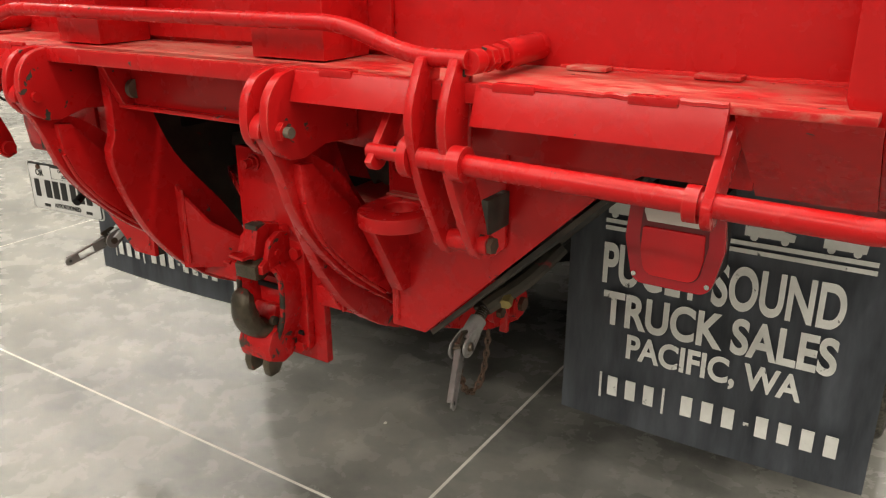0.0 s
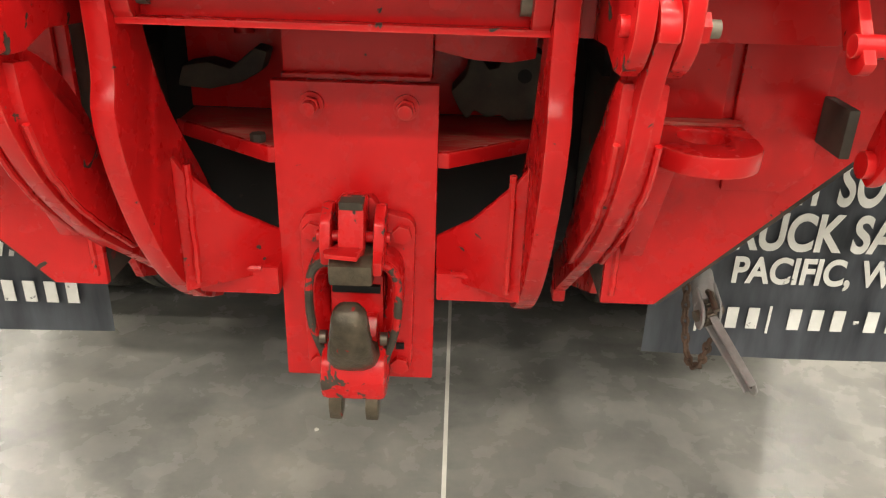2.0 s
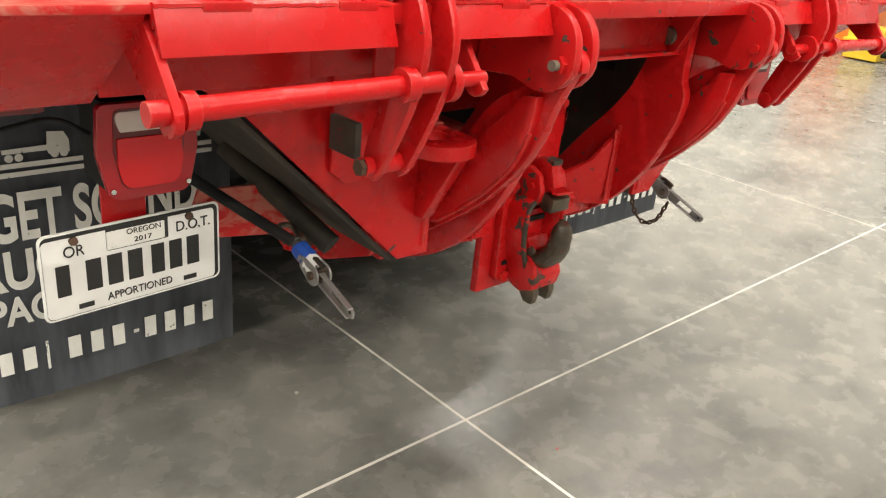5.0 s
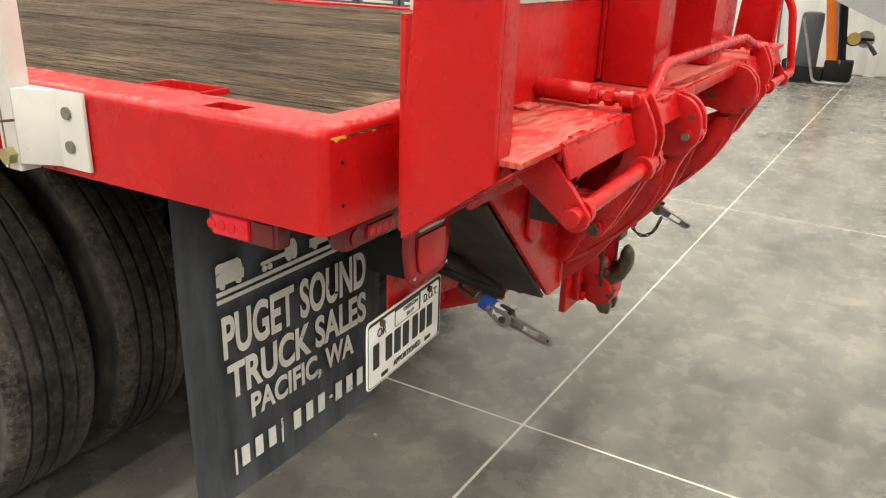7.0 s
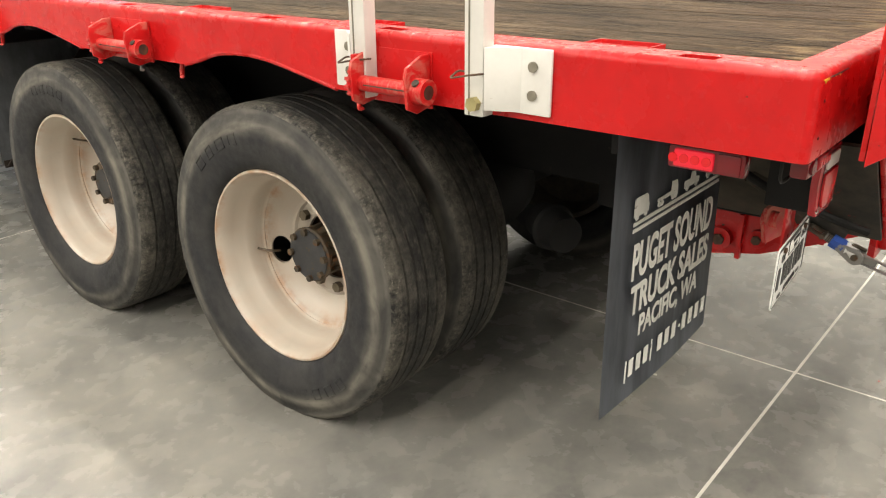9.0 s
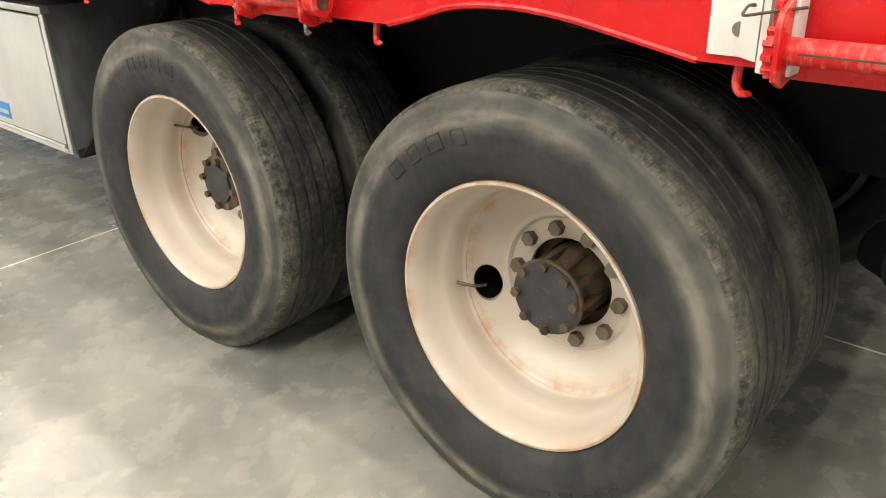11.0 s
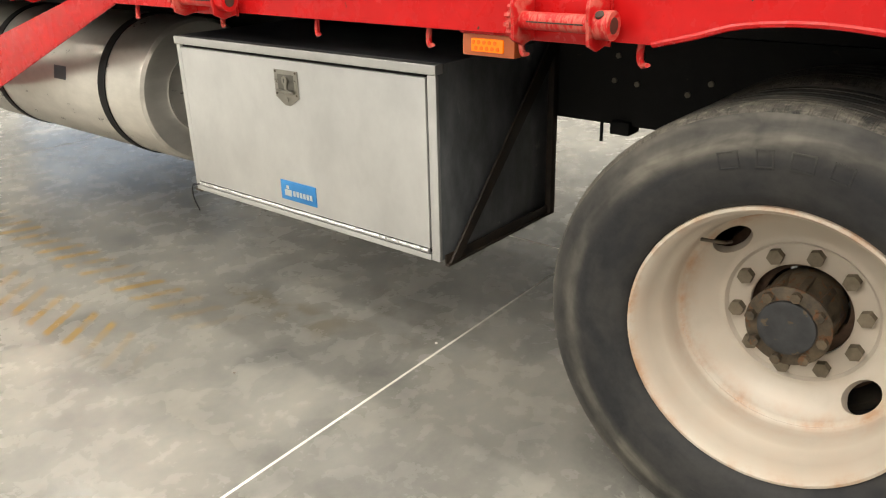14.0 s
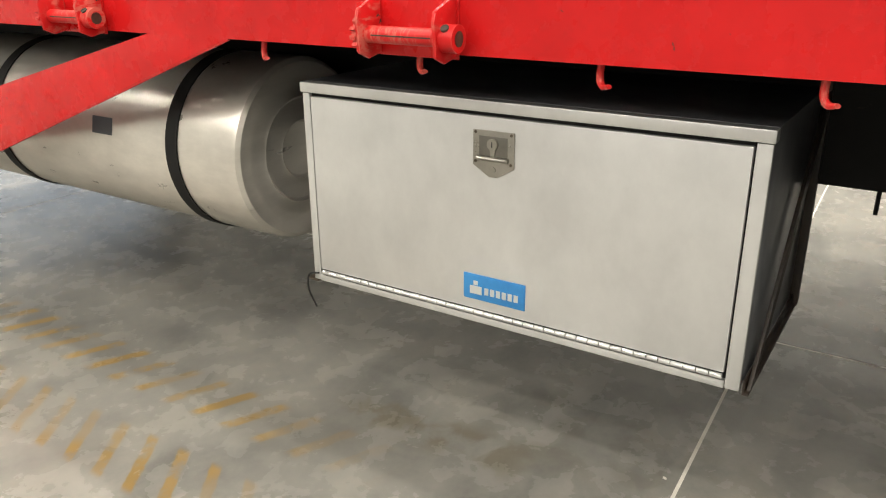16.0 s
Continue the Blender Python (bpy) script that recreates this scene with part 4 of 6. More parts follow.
for s in (-1, 1):
    hg = part("spring_hanger", plate([(3.24, 0.60), (3.30, 0.44), (3.38, 0.40), (3.48, 0.40), (3.56, 0.44), (3.62, 0.60), (3.55, 0.66), (3.52, 0.80), (3.34, 0.80), (3.31, 0.66)], "x", s * 0.46, s * 0.56, 0.015), SPRING, truck, "greasy walking-beam spring hanger")
    part("trunnion", cyl((s * 0.56, 3.43, 0.52), (s * 0.60, 3.43, 0.52), 0.075, 24, 0.008), SPRING, hg)
    for k in range(8):
        part("leaf", box(s * 0.565, s * 0.645, 3.43 - 0.50 + 0.045 * k, 3.43 + 0.50 - 0.045 * k, 0.600 + 0.018 * k, 0.616 + 0.018 * k, 0.003), SPRING, hg)
    for y in (3.33, 3.53):
        part("u_bolt", tube(rounded([(s * 0.555, y, 0.52), (s * 0.555, y, 0.775), (s * 0.66, y, 0.775), (s * 0.66, y, 0.52)], 0.03), 0.011, 8), SPRING, hg)
    part("equaliser_beam", plate([(2.66, 0.50), (2.70, 0.44), (2.86, 0.44), (3.2, 0.34), (3.66, 0.34), (4.0, 0.44), (4.16, 0.44), (4.20, 0.50), (4.16, 0.58), (3.66, 0.52), (3.2, 0.52), (2.70, 0.58)], "x", s * 0.48, s * 0.55, 0.012), BLACK, truck, "black equaliser beam between the axles")
    part("brake_chamber", moved(lathe([(-0.09, 0.001), (-0.088, 0.04), (-0.086, 0.06), (-0.01, 0.07), (0, 0.08), (0.01, 0.07), (0.088, 0.062), (0.092, 0.04), (0.095, 0.001)], 32, False), pose(s * 0.52, 2.1, 0.62, 0, 0, 60)), BLACK, truck, "black brake chamber")


# mud flaps
def mud_flap(xl, label):
    bm = bmesh.new()
    n = 14
    cols = []
    for i in range(n + 1):
        x = xl - 0.013 + 0.645 * i / n
        col = []
        for k in range(13):
            z = 0.452 + 0.708 * k / 12
            bow = 0.010 * math.sin(math.pi * i / n) * (1 - k / 12) + 0.006 * (1 - k / 12) ** 2
            col.append(bm.verts.new((x, 1.547 - bow, z)))
        cols.append(col)
    for a, b in zip(cols, cols[1:]):
        for k in range(12):
            bm.faces.new((a[k], b[k], b[k + 1], a[k + 1]))
    r = bmesh.ops.solidify(bm, geom=bm.faces[:], thickness=-0.008)
    f = part("mud_flap", bm, FLAP, truck, label)
    up = Matrix.Translation((xl, 1.5285, 0)) @ Matrix.Rotation(radians(90), 4, "X")
    lettering("PUGET SOUND", 0.126, LETTER, f, up @ Matrix.Translation((0.072, 0.796, 0)), 0.475, "lettering", 0, 0.0034)
    lettering("TRUCK SALES", 0.106, LETTER, f, up @ Matrix.Translation((0.078, 0.700, 0)), 0.470, "lettering", 0, 0.0032)
    lettering("PACIFIC, WA", 0.078, LETTER, f, up @ Matrix.Translation((0.138, 0.627, 0)), 0.358, "lettering", 0, 0.0022)
    # unlettered bars for the last line
    xx = 0.082
    for wdt in (0.012, 0.034, 0.034, 0.034, 0.012, 0, 0.036, 0.036, 0.036, 0.016, 0.036, 0.036, 0.036, 0.036):
        if wdt > 0.014:
            hz = (0.541, 0.548) if wdt == 0.016 else (0.523, 0.570)
            part("bar", box(xl + xx, xl + xx + wdt * 0.66, 1.5275, 1.5295, *hz, 0), LETTER, f)
        elif wdt:
            part("bar", box(xl + xx, xl + xx + wdt * 0.42, 1.5275, 1.5295, 0.513, 0.575, 0), LETTER, f)
        xx += wdt + 0.0075 if wdt else 0.022
    # truck emblem: two road lines and simple vehicle shapes
    for z in (0.912, 0.928):
        part("emblem_line", box(xl + 0.07, xl + 0.585, 1.5335, 1.5355, z, z + 0.009, 0), LETTER, f)
    van = [(0, 0.004), (0.072, 0.004), (0.074, 0.022), (0.070, 0.026), (0.066, 0.044), (0.058, 0.050), (0.006, 0.050), (0, 0.045)]
    semi = [(0, 0.010), (0.074, 0.010), (0.076, 0.003), (0.112, 0.003), (0.112, 0.026), (0.104, 0.042), (0.076, 0.044), (0.074, 0.020), (0, 0.018)]
    pickup = [(0, 0.004), (0.090, 0.004), (0.092, 0.018), (0.070, 0.022), (0.062, 0.038), (0.040, 0.040), (0.036, 0.024), (0, 0.024)]
    for x, shape, axles in ((0.074, van, (0.014, 0.058)), (0.196, semi, (0.010, 0.026, 0.086, 0.102)), (0.350, pickup, (0.018, 0.074)), (0.490, van, (0.014, 0.058))):
        part("emblem_shape", plate([(xl + x + a, 0.944 + b) for a, b in shape], "y", 1.5355, 1.5375, 0), LETTER, f)
        for wx in axles:
            part("emblem_wheel", cyl((xl + x + wx, 1.535, 0.946), (xl + x + wx, 1.538, 0.946), 0.007, 14, 0), LETTER, f)
    part("flap_bracket", box(xl + 0.03, xl + 0.60, 1.556, 1.585, 1.10, 1.15, 0.004), BLACK, f)
    return f


mud_flap(-1.192, "dark rubber mud flap with white dealer lettering")
mud_flap(0.552, "dark rubber mud flap with white dealer lettering")

# ---- rear bumper beam, panel and posts ----
beam = empty("rear_bumper", pose(0, 1.0, 1.25), truck, "red welded steel rear bumper with a scuffed top shelf")
part("shelf", plate([(0.905, 1.288), (1.095, 1.292), (1.095, 1.302), (0.905, 1.298)], "x", -1.13, 1.13, 0.002), RED_WORN, beam, "scuffed red shelf with dried mud")
part("shelf_lip", plate([(0.903, 1.272), (0.911, 1.272), (0.911, 1.299), (0.903, 1.299)], "x", -0.985, 0.985, 0.002), RED_CHIP, beam)
part("back_panel", box(-1.135, 1.135, 1.095, 1.105, 1.16, 1.487, 0.002), RED, beam, "red back panel")
part("top_board", box(-1.10, -0.34, 1.088, 1.113, 1.489, 1.56, 0.003), WHITE_PAINT, beam, "white-painted board above the panel")
part("top_board", box(0.40, 1.10, 1.088, 1.113, 1.489, 1.56, 0.003), WHITE_PAINT, beam, "white-painted board above the panel")
part("centre_panel", box(-0.34, 0.40, 1.083, 1.093, 1.31, 1.95, 0.002), RED, beam)
for x0, x1 in ((-0.335, -0.205), (0.20, 0.355)):
    part("rib", plate([(0.965, 1.302), (1.082, 1.302), (1.082, 1.95), (0.965, 1.95)], "x", x0, x1, 0.004), RED, beam, "red box-section rib")
for s in (-1, 1):
    post = part("end_post", sided(plate([(1.092, 1.152), (1.092, 1.30), (1.076, 1.5), (1.076, 1.95), (0.938, 1.95), (0.938, 1.266)], "x", 1.136, 1.148, 0.003), s), RED, beam, "red end post plate with a sloped foot")
    part("post_flange", sided(plate([(1.098, 1.300), (1.134, 1.268), (1.136, 1.266), (1.136, 1.95), (1.094, 1.95), (1.094, 1.31)], "y", 0.938, 0.946, 0.002), s), RED, post)
    part("sloped_underside", sided(plate([(0.909, 1.288), (0.915, 1.280), (1.093, 1.150), (1.093, 1.160)], "x", 0.99, 1.136, 0.0), s), RED, beam)
    for x0, x1 in ((0.26, 0.568), (0.688, 0.992)):
        part("web", sided(box(x0, x1, 1.055, 1.063, 1.165, 1.288, 0.002), s), RED, beam)
    part("sloped_plate", sided(plate([(0.902, 1.296), (0.908, 1.300), (0.892, 1.246), (0.884, 1.246)], "x", 0.665, 0.985, 0.0015), s), RED, beam, "sloped red cover plate")
    part("sloped_plate", sided(plate([(0.902, 1.296), (0.908, 1.300), (0.892, 1.252), (0.884, 1.252)], "x", 0.352, 0.578, 0.0015), s), RED, beam, "sloped red cover plate")
    for xw in (0.75, 0.93, 0.46):
        part("weld_tab", sided(box(xw - 0.03, xw + 0.03, 1.06, 1.094, 1.302, 1.309, 0.003), s), RED_WORN, beam)
        part("weld_tab", sided(box(xw - 0.06, xw, 0.899, 0.918, 1.290, 1.3015, 0.002), s), RED_CHIP, beam)
    # rod with its end bracket
    br = part("rod_bracket", sided(plate([(0.925, 1.286), (1.04, 1.286)] + arc(0.872, 1.187, 0.024, -40, -200, 8) + [(0.893, 1.25)], "x", 0.978, 0.990, 0.002), s), RED, beam, "red plate bracket holding the rod")
    if s < 0:
        part("latch_rod", cyl((-1.012, 0.870, 1.192), (-0.60, 0.868, 1.200), 0.0145, 20), RED_CHIP, br)
    else:
        part("latch_rod", tube(rounded([(0.60, 0.868, 1.200), (1.172, 0.870, 1.190), (1.168, 0.90, 1.42), (1.165, 0.93, 1.47)], 0.025), 0.0145, 16), RED_CHIP, br, "red rod bent up into a handle")
    part("collar", sided(cyl((0.958, 0.870, 1.192), (0.974, 0.870, 1.192), 0.022, 20), s), RED_CHIP, br)
    part("collar", sided(cyl((0.652, 0.868, 1.199), (0.672, 0.868, 1.199), 0.024, 20), s), RED_CHIP, br)
    # lever pair
    lev = spline([(0.885, 1.330), (0.862, 1.285), (0.853, 1.245), (0.868, 1.18), (0.900, 1.11), (0.934, 1.050), (0.950, 1.035)], 3) + spline([(0.972, 1.043), (0.968, 1.08), (0.945, 1.14), (0.916, 1.20), (0.914, 1.25), (0.926, 1.31), (0.918, 1.333)], 3)
    lv = part("lever", sided(plate(lev, "x", 0.582, 0.596, 0.003), s), RED_CHIP, beam, "red sickle-shaped latch lever, chipped")
    part("lever", sided(plate(lev, "x", 0.634, 0.648, 0.003), s), RED_CHIP, beam, "red sickle-shaped latch lever, chipped")
    part("stop_rod", sided(box(0.594, 0.607, 1.045, 1.1165, 1.036, 1.095, 0.002), s), GRIME_SHADE, lv, "bare dark stop bar")
    part("lever_pin", sided(cyl((0.572, 0.952, 1.06), (0.662, 0.952, 1.06), 0.015, 18, 0.004), s), RED_KNOCKED, lv)
    part("lever_nut", sided(hexagon((0.66, 0.952, 1.06), (1, 0, 0), 0.013, 0.010), s), RUST, lv)
    part("lever_bolt", sided(cyl((0.570, 0.885, 1.195), (0.660, 0.885, 1.195), 0.011, 16, 0.003), s), RED_KNOCKED, lv)
    part("link_pin", sided(cyl((0.500, 0.885, 1.195), (0.58, 0.885, 1.195), 0.0112, 18, 0.003), s), RED_KNOCKED, lv)
    part("link_flag", sided(plate([(0.93, 1.262), (0.968, 1.262), (0.912, 1.185)] + arc(0.885, 1.19, 0.022, -10, -160, 7), "x", 0.505, 0.517, 0.002), s), RED_KNOCKED, lv)
    part("link_washer", sided(cyl((0.566, 0.885, 1.195), (0.581, 0.885, 1.195), 0.030, 22, 0.003), s), RED_KNOCKED, lv)
    # hinge tube along the shelf
    ht = part("hinge_tube", sided(cyl((0.657, 0.985, 1.326), (0.66, 1.094, 1.330), 0.0205, 24, 0.003), s), RED, beam)
    part("hinge_bolt", sided(cyl((0.655, 0.905, 1.325), (0.657, 0.99, 1.326), 0.0105, 16, 0.002), s), RED_CHIP, ht)
    for yb in (0.984, 0.955):
        part("hinge_nut", sided(hexagon((0.656, yb, 1.3255), (0, -1, 0), 0.0175, 0.016, 0.003), s), RED_CHIP, ht)
    part("bolt_head", sided(cyl((0.655, 0.900, 1.325), (0.655, 0.925, 1.325), 0.0165, 18, 0.004), s), RED_CHIP, ht)

part("guard_bar", tube(rounded([(-0.655, 0.90, 1.322), (-0.535, 0.905, 1.316), (-0.415, 0.918, 1.366), (0.43, 0.918, 1.366), (0.565, 0.905, 1.328), (0.655, 0.90, 1.328)], 0.04), 0.0122, 16), RED_CHIP, beam, "bent red tube guard bar")
part("centre_web", box(-0.26, 0.26, 1.03, 1.04, 1.175, 1.29, 0.002), RED, beam)
part("centre_web_lip", box(-0.25, 0.25, 1.008, 1.03, 1.172, 1.18, 0.002), RED_CHIP, beam)


def eye_plate(outline, cx, cy, r, z0, z1):
    """A flat plate with a round hole bored through it."""
    n = len(outline)
    bm = bmesh.new()
    hole = []
    for a, b in outline:
        d = Vector((a - cx, b - cy)).normalized()
        hole.append((cx + d.x * r, cy + d.y * r))
    ro = [[bm.verts.new((a, b, z)) for a, b in outline] for z in (z0, z1)]
    rh = [[bm.verts.new((a, b, z)) for a, b in hole] for z in (z0, z1)]
    for i in range(n):
        j = (i + 1) % n
        bm.faces.new((ro[0][i], ro[0][j], ro[1][j], ro[1][i]))
        bm.faces.new((rh[0][i], rh[0][j], rh[1][j], rh[1][i]))
        for k in (0, 1):
            bm.faces.new((ro[k][i], ro[k][j], rh[k][j], rh[k][i]))
    bmesh.ops.recalc_face_normals(bm, faces=bm.faces)
    return soften(bm, 0.004, 2, 40)


RIMBARE = red_paint("red_enamel_worn_to_steel", 0.455)



def weld_run(pts, r, seed):
    """A lumpy weld bead along a line."""
    rnd = random.Random(seed)
    line = spline(pts, 4)
    return tube([(x + rnd.uniform(-0.0012, 0.0012), y, z) for x, y, z in line], r, 7)


# ---- hitch carrier: arms, cheeks, plates ----
carrier = empty("hitch_carrier", pose(0, 1.1, 0.95), truck, "red welded hitch carrier with curved arms, paint chipped")
for s in (-1, 1):
    inner = spline([(0.990, 1.26), (0.990, 1.13), (0.976, 1.085), (0.982, 1.03), (1.010, 0.955), (1.050, 0.880), (1.115, 0.800), (1.20, 0.732), (1.281, 0.690)], 4) + spline([(1.345, 0.715), (1.315, 0.82), (1.245, 0.92), (1.175, 1.0), (1.130, 1.06), (1.105, 1.11), (1.085, 1.17), (1.075, 1.26)], 3)
    part("inner_plate", sided(plate(inner, "x", 0.2365, 0.265, 0.005), s), RED_CHIP, carrier, "thick curved red side plate, chipped")
    part("hanger_plate", sided(plate([(0.955, 1.288), (1.10, 1.288), (1.072, 1.215)] + arc(1.033, 1.205, 0.036, 0, -170, 8), "x", 0.215, 0.236, 0.003), s), RED_KNOCKED, carrier)
    part("hanger_bolt", sided(cyl((0.216, 1.03, 1.21), (0.203, 1.03, 1.21), 0.019, 20, 0.005), s), BOLT_GREY, carrier)
    # web plate set on the slant between the side plate and the hitch plate
    web = plate([(0.2365, 0.785), (0.2365, 0.984), (0.220, 0.962), (0.165, 0.900), (0.115, 0.846), (0.115, 0.785)], "y", 0.0, 0.012, 0.002)
    for v in web.verts:
        k = (0.2365 - v.co.x) / 0.1215
        v.co.y += 1.118 + 0.082 * (k - 0.35 * math.sin(math.pi * k)) if k > 0 else 1.118
    part("web_plate", sided(web, s), RED_CHIP, carrier, "red triangular web plate")
    part("bottom_bar", sided(box(0.117, 0.2365, 1.172, 1.21, 0.755, 0.800, 0.004), s), RED_CHIP, carrier)
    arm = arc(0.866, 1.207, 0.030, 50, 195, 8) + spline([(0.842, 1.200), (0.854, 1.185), (0.881, 1.132), (0.901, 1.072), (0.942, 1.006), (1.000, 0.939), (1.055, 0.890), (1.135, 0.832), (1.300, 0.712)], 4) + spline([(1.345, 0.755), (1.27, 0.815), (1.19, 0.885), (1.10, 1.0), (1.03, 1.10), (0.962, 1.15), (0.905, 1.172)], 4)
    ar = part("arm", sided(plate(arm, "x", 0.310, 0.330, 0.004), s), RED_CHIP, carrier, "curved red lift arm with chipped edges")
    lobe = spline([(0.905, 1.150), (0.913, 1.085), (0.946, 1.014), (1.005, 0.948), (1.068, 0.894), (1.135, 0.842)], 4) + spline([(1.175, 0.872), (1.13, 0.925), (1.085, 0.985), (1.040, 1.040), (0.978, 1.10), (0.937, 1.146)], 4)
    part("arm_pad", sided(plate(lobe, "x", 0.298, 0.3465, 0.007), s), RED_CHIP, ar)
    for e in (0.301, 0.3435):
        part("weld_bead", sided(weld_run([(e, y - 0.002, z) for y, z in lobe[4:20:3]], 0.0042, 5), s), RED_CHIP, ar)
    part("arm_foot", sided(box(0.309, 0.331, 1.30, 1.335, 0.690, 0.735, 0.006), s), RED_CHIP, ar)
    cheek = spline([(0.862, 1.172), (0.843, 1.195), (0.838, 1.225), (0.846, 1.262), (0.872, 1.290), (0.912, 1.300)], 4) + [(1.05, 1.296), (1.05, 1.165), (0.966, 1.172), (0.915, 1.158), (0.885, 1.16)]
    for x0, x1 in ((0.289, 0.3075), (0.3315, 0.349)):
        ck = part("cheek", sided(plate(cheek, "x", x0, x1, 0.004), s), RED_KNOCKED, carrier, "rounded red hinge cheek, paint knocked off its rim")
    part("hinge_pin", sided(join(cyl((0.280, 0.866, 1.209), (0.358, 0.866, 1.209), 0.010, 18, 0.004)), s), RED_CHIP, carrier)
    part("hinge_nut", sided(hexagon((0.349, 0.866, 1.209), (1, 0, 0), 0.0155, 0.010, 0.003), s), RED_CHIP, carrier)
    part("bolt_end", sided(cyl((0.358, 0.866, 1.209), (0.370, 0.866, 1.209), 0.0085, 14, 0.004), s), BOLT_GREY, carrier)
    # outer gusset box
    gus = part("gusset", sided(plate([(0.352, 0.785), (0.428, 0.785), (0.76, 1.107), (0.86, 1.17), (0.352, 1.17)], "y", 1.128, 1.140, 0.003), s), RED, carrier, "red gusset plate cut on the slant")
    for x0, x1 in ((0.352, 0.562), (0.695, 0.86)):
        part("gusset_top", sided(box(x0, x1, 1.128, 1.140, 1.171, 1.288, 0.002), s), RED, gus)
    part("gusset_side", sided(plate([(1.141, 0.785), (1.45, 0.785), (1.45, 1.17), (1.141, 1.17)], "x", 0.352, 0.364, 0.002), s), GRIME_SHADE, gus)
    part("gusset_edge", sided(plate([(0.430, 0.785), (0.765, 1.105), (0.772, 1.098), (0.437, 0.778)], "y", 1.141, 1.60, 0.001), s), GRIME_SHADE, gus, "black sloped edge plate")
    part("gusset_rib", sided(plate([(1.129, 0.872), (1.104, 0.872), (1.012, 1.03), (1.129, 1.03)], "x", 0.368, 0.396, 0.003), s), RED, gus)
    part("gusset_doubler", sided(box(0.366, 0.474, 1.117, 1.127, 1.060, 1.284, 0.003), s), RED_CHIP, gus)
    part("gusset_doubler", sided(plate([(0.488, 0.966), (0.568, 0.966), (0.600, 0.992), (0.600, 1.284), (0.488, 1.284)], "y", 1.117, 1.127, 0.003), s), RED, gus)
    # towing eye
    out = [(0.368, 1.128), (0.39, 1.128), (0.41, 1.128), (0.433, 1.128), (0.455, 1.128), (0.475, 1.128), (0.496, 1.128), (0.496, 1.10), (0.496, 1.07), (0.496, 1.04)] + arc(0.432, 1.035, 0.064, -5, -175, 12)[1:-1] + [(0.368, 1.04), (0.368, 1.07), (0.368, 1.10)]
    te = part("towing_eye", sided(eye_plate(out, 0.433, 1.055, 0.031, 1.030, 1.056), s), RED_CHIP, carrier, "horizontal red towing eye plate")
    part("eye_edge", sided(box(0.366, 0.498, 1.100, 1.128, 1.046, 1.060, 0.002), s), RED_WORN, te)

part("top_box", box(-0.105, 0.103, 1.225, 1.27, 1.073, 1.15, 0.003), RED_CHIP, carrier)
part("hanging_plate", plate([(0.104, 1.112), (0.16, 1.100), (0.21, 1.098), (0.245, 1.105), (0.248, 1.17), (0.104, 1.17)], "y", 1.235, 1.247, 0.003), RED_CHIP, carrier)
part("cast_post", cyl((-0.20, 1.395, 1.10), (-0.20, 1.395, 1.17), 0.016, 16, 0.002), RED_CHIP, carrier)
part("casting_hole", cyl((0.240, 1.3385, 1.058), (0.240, 1.342, 1.058), 0.011, 16, 0), BLACK, carrier)
part("shelf_stone", soften(cyl((-0.150, 1.24, 0.972), (-0.150, 1.24, 0.984), 0.012, 7, 0.003), 0.001), GRIME_SHADE, carrier)
for x0, x1 in ((-0.30, -0.12), (0.12, 0.30)):
    e = -1 if x0 < 0 else 1
    cs = part("cross_shelf", sided(plate([(0.09, 1.222), (0.13, 1.222), (0.30, 1.345), (0.30, 1.42), (0.09, 1.42)], "z", 0.960, 0.972, 0.002), e), RED_WORN, carrier, "dusty red cross shelf behind the hitch plate")
    part("shelf_front", sided(plate([(0.09, 1.219), (0.13, 1.219), (0.302, 1.343), (0.302, 1.335), (0.13, 1.209), (0.09, 1.209)], "z", 0.950, 0.973, 0.002), e), RED_CHIP, cs)
part("rear_cross_member", box(-0.351, 0.351, 1.44, 1.45, 0.74, 1.16, 0.003), BLACK, carrier)
part("backing_plate", box(-0.30, 0.30, 1.41, 1.43, 0.975, 1.115, 0.003), RED, carrier)
# Dark castings: the colour also carries the shade under the bumper shelf.
part("pivot_casting", join(plate([(0.128, 1.03), (0.15, 1.055), (0.158, 1.088), (0.172, 1.085), (0.185, 1.066), (0.200, 1.070), (0.205, 1.090), (0.255, 1.098), (0.285, 1.075), (0.30, 1.05), (0.28, 0.992), (0.22, 0.986), (0.205, 0.996), (0.185, 0.990), (0.165, 1.002), (0.155, 0.986), (0.143, 1.000)], "y", 1.34, 1.40, 0.005)), GRIME_SHADE, carrier)
part("pivot_casting", plate([(-0.30, 1.022), (-0.29, 1.055), (-0.25, 1.062), (-0.215, 1.052), (-0.175, 1.085), (-0.155, 1.080), (-0.165, 1.05), (-0.20, 1.030), (-0.25, 1.018)], "y", 1.35, 1.40, 0.006), GRIME_SHADE, carrier)

# low side beams of the carrier with their pivot bosses
for s in (-1, 1):
    lb = part("lower_beam", sided(plate([(1.25, 0.775), (1.28, 0.720), (1.46, 0.640), (1.62, 0.604), (1.62, 0.752), (1.36, 0.775)], "x", 0.366, 0.380, 0.003), s), RED_CHIP, carrier, "red lower side beam with pivot bosses")
    for y, z, r in ((1.582, 0.668, 0.036), (1.47, 0.690, 0.028)):
        part("pivot_boss", sided(cyl((0.380, y, z), (0.402, y, z), r, 22, 0.004), s), RED_CHIP, lb)
        part("pivot_bolt", sided(hexagon((0.402, y, z), (1, 0, 0), r * 0.5, 0.012), s), RUST, lb)
    part("beam_rib", sided(box(0.380, 0.40, 1.515, 1.53, 0.615, 0.757, 0.003), s), RED, lb)


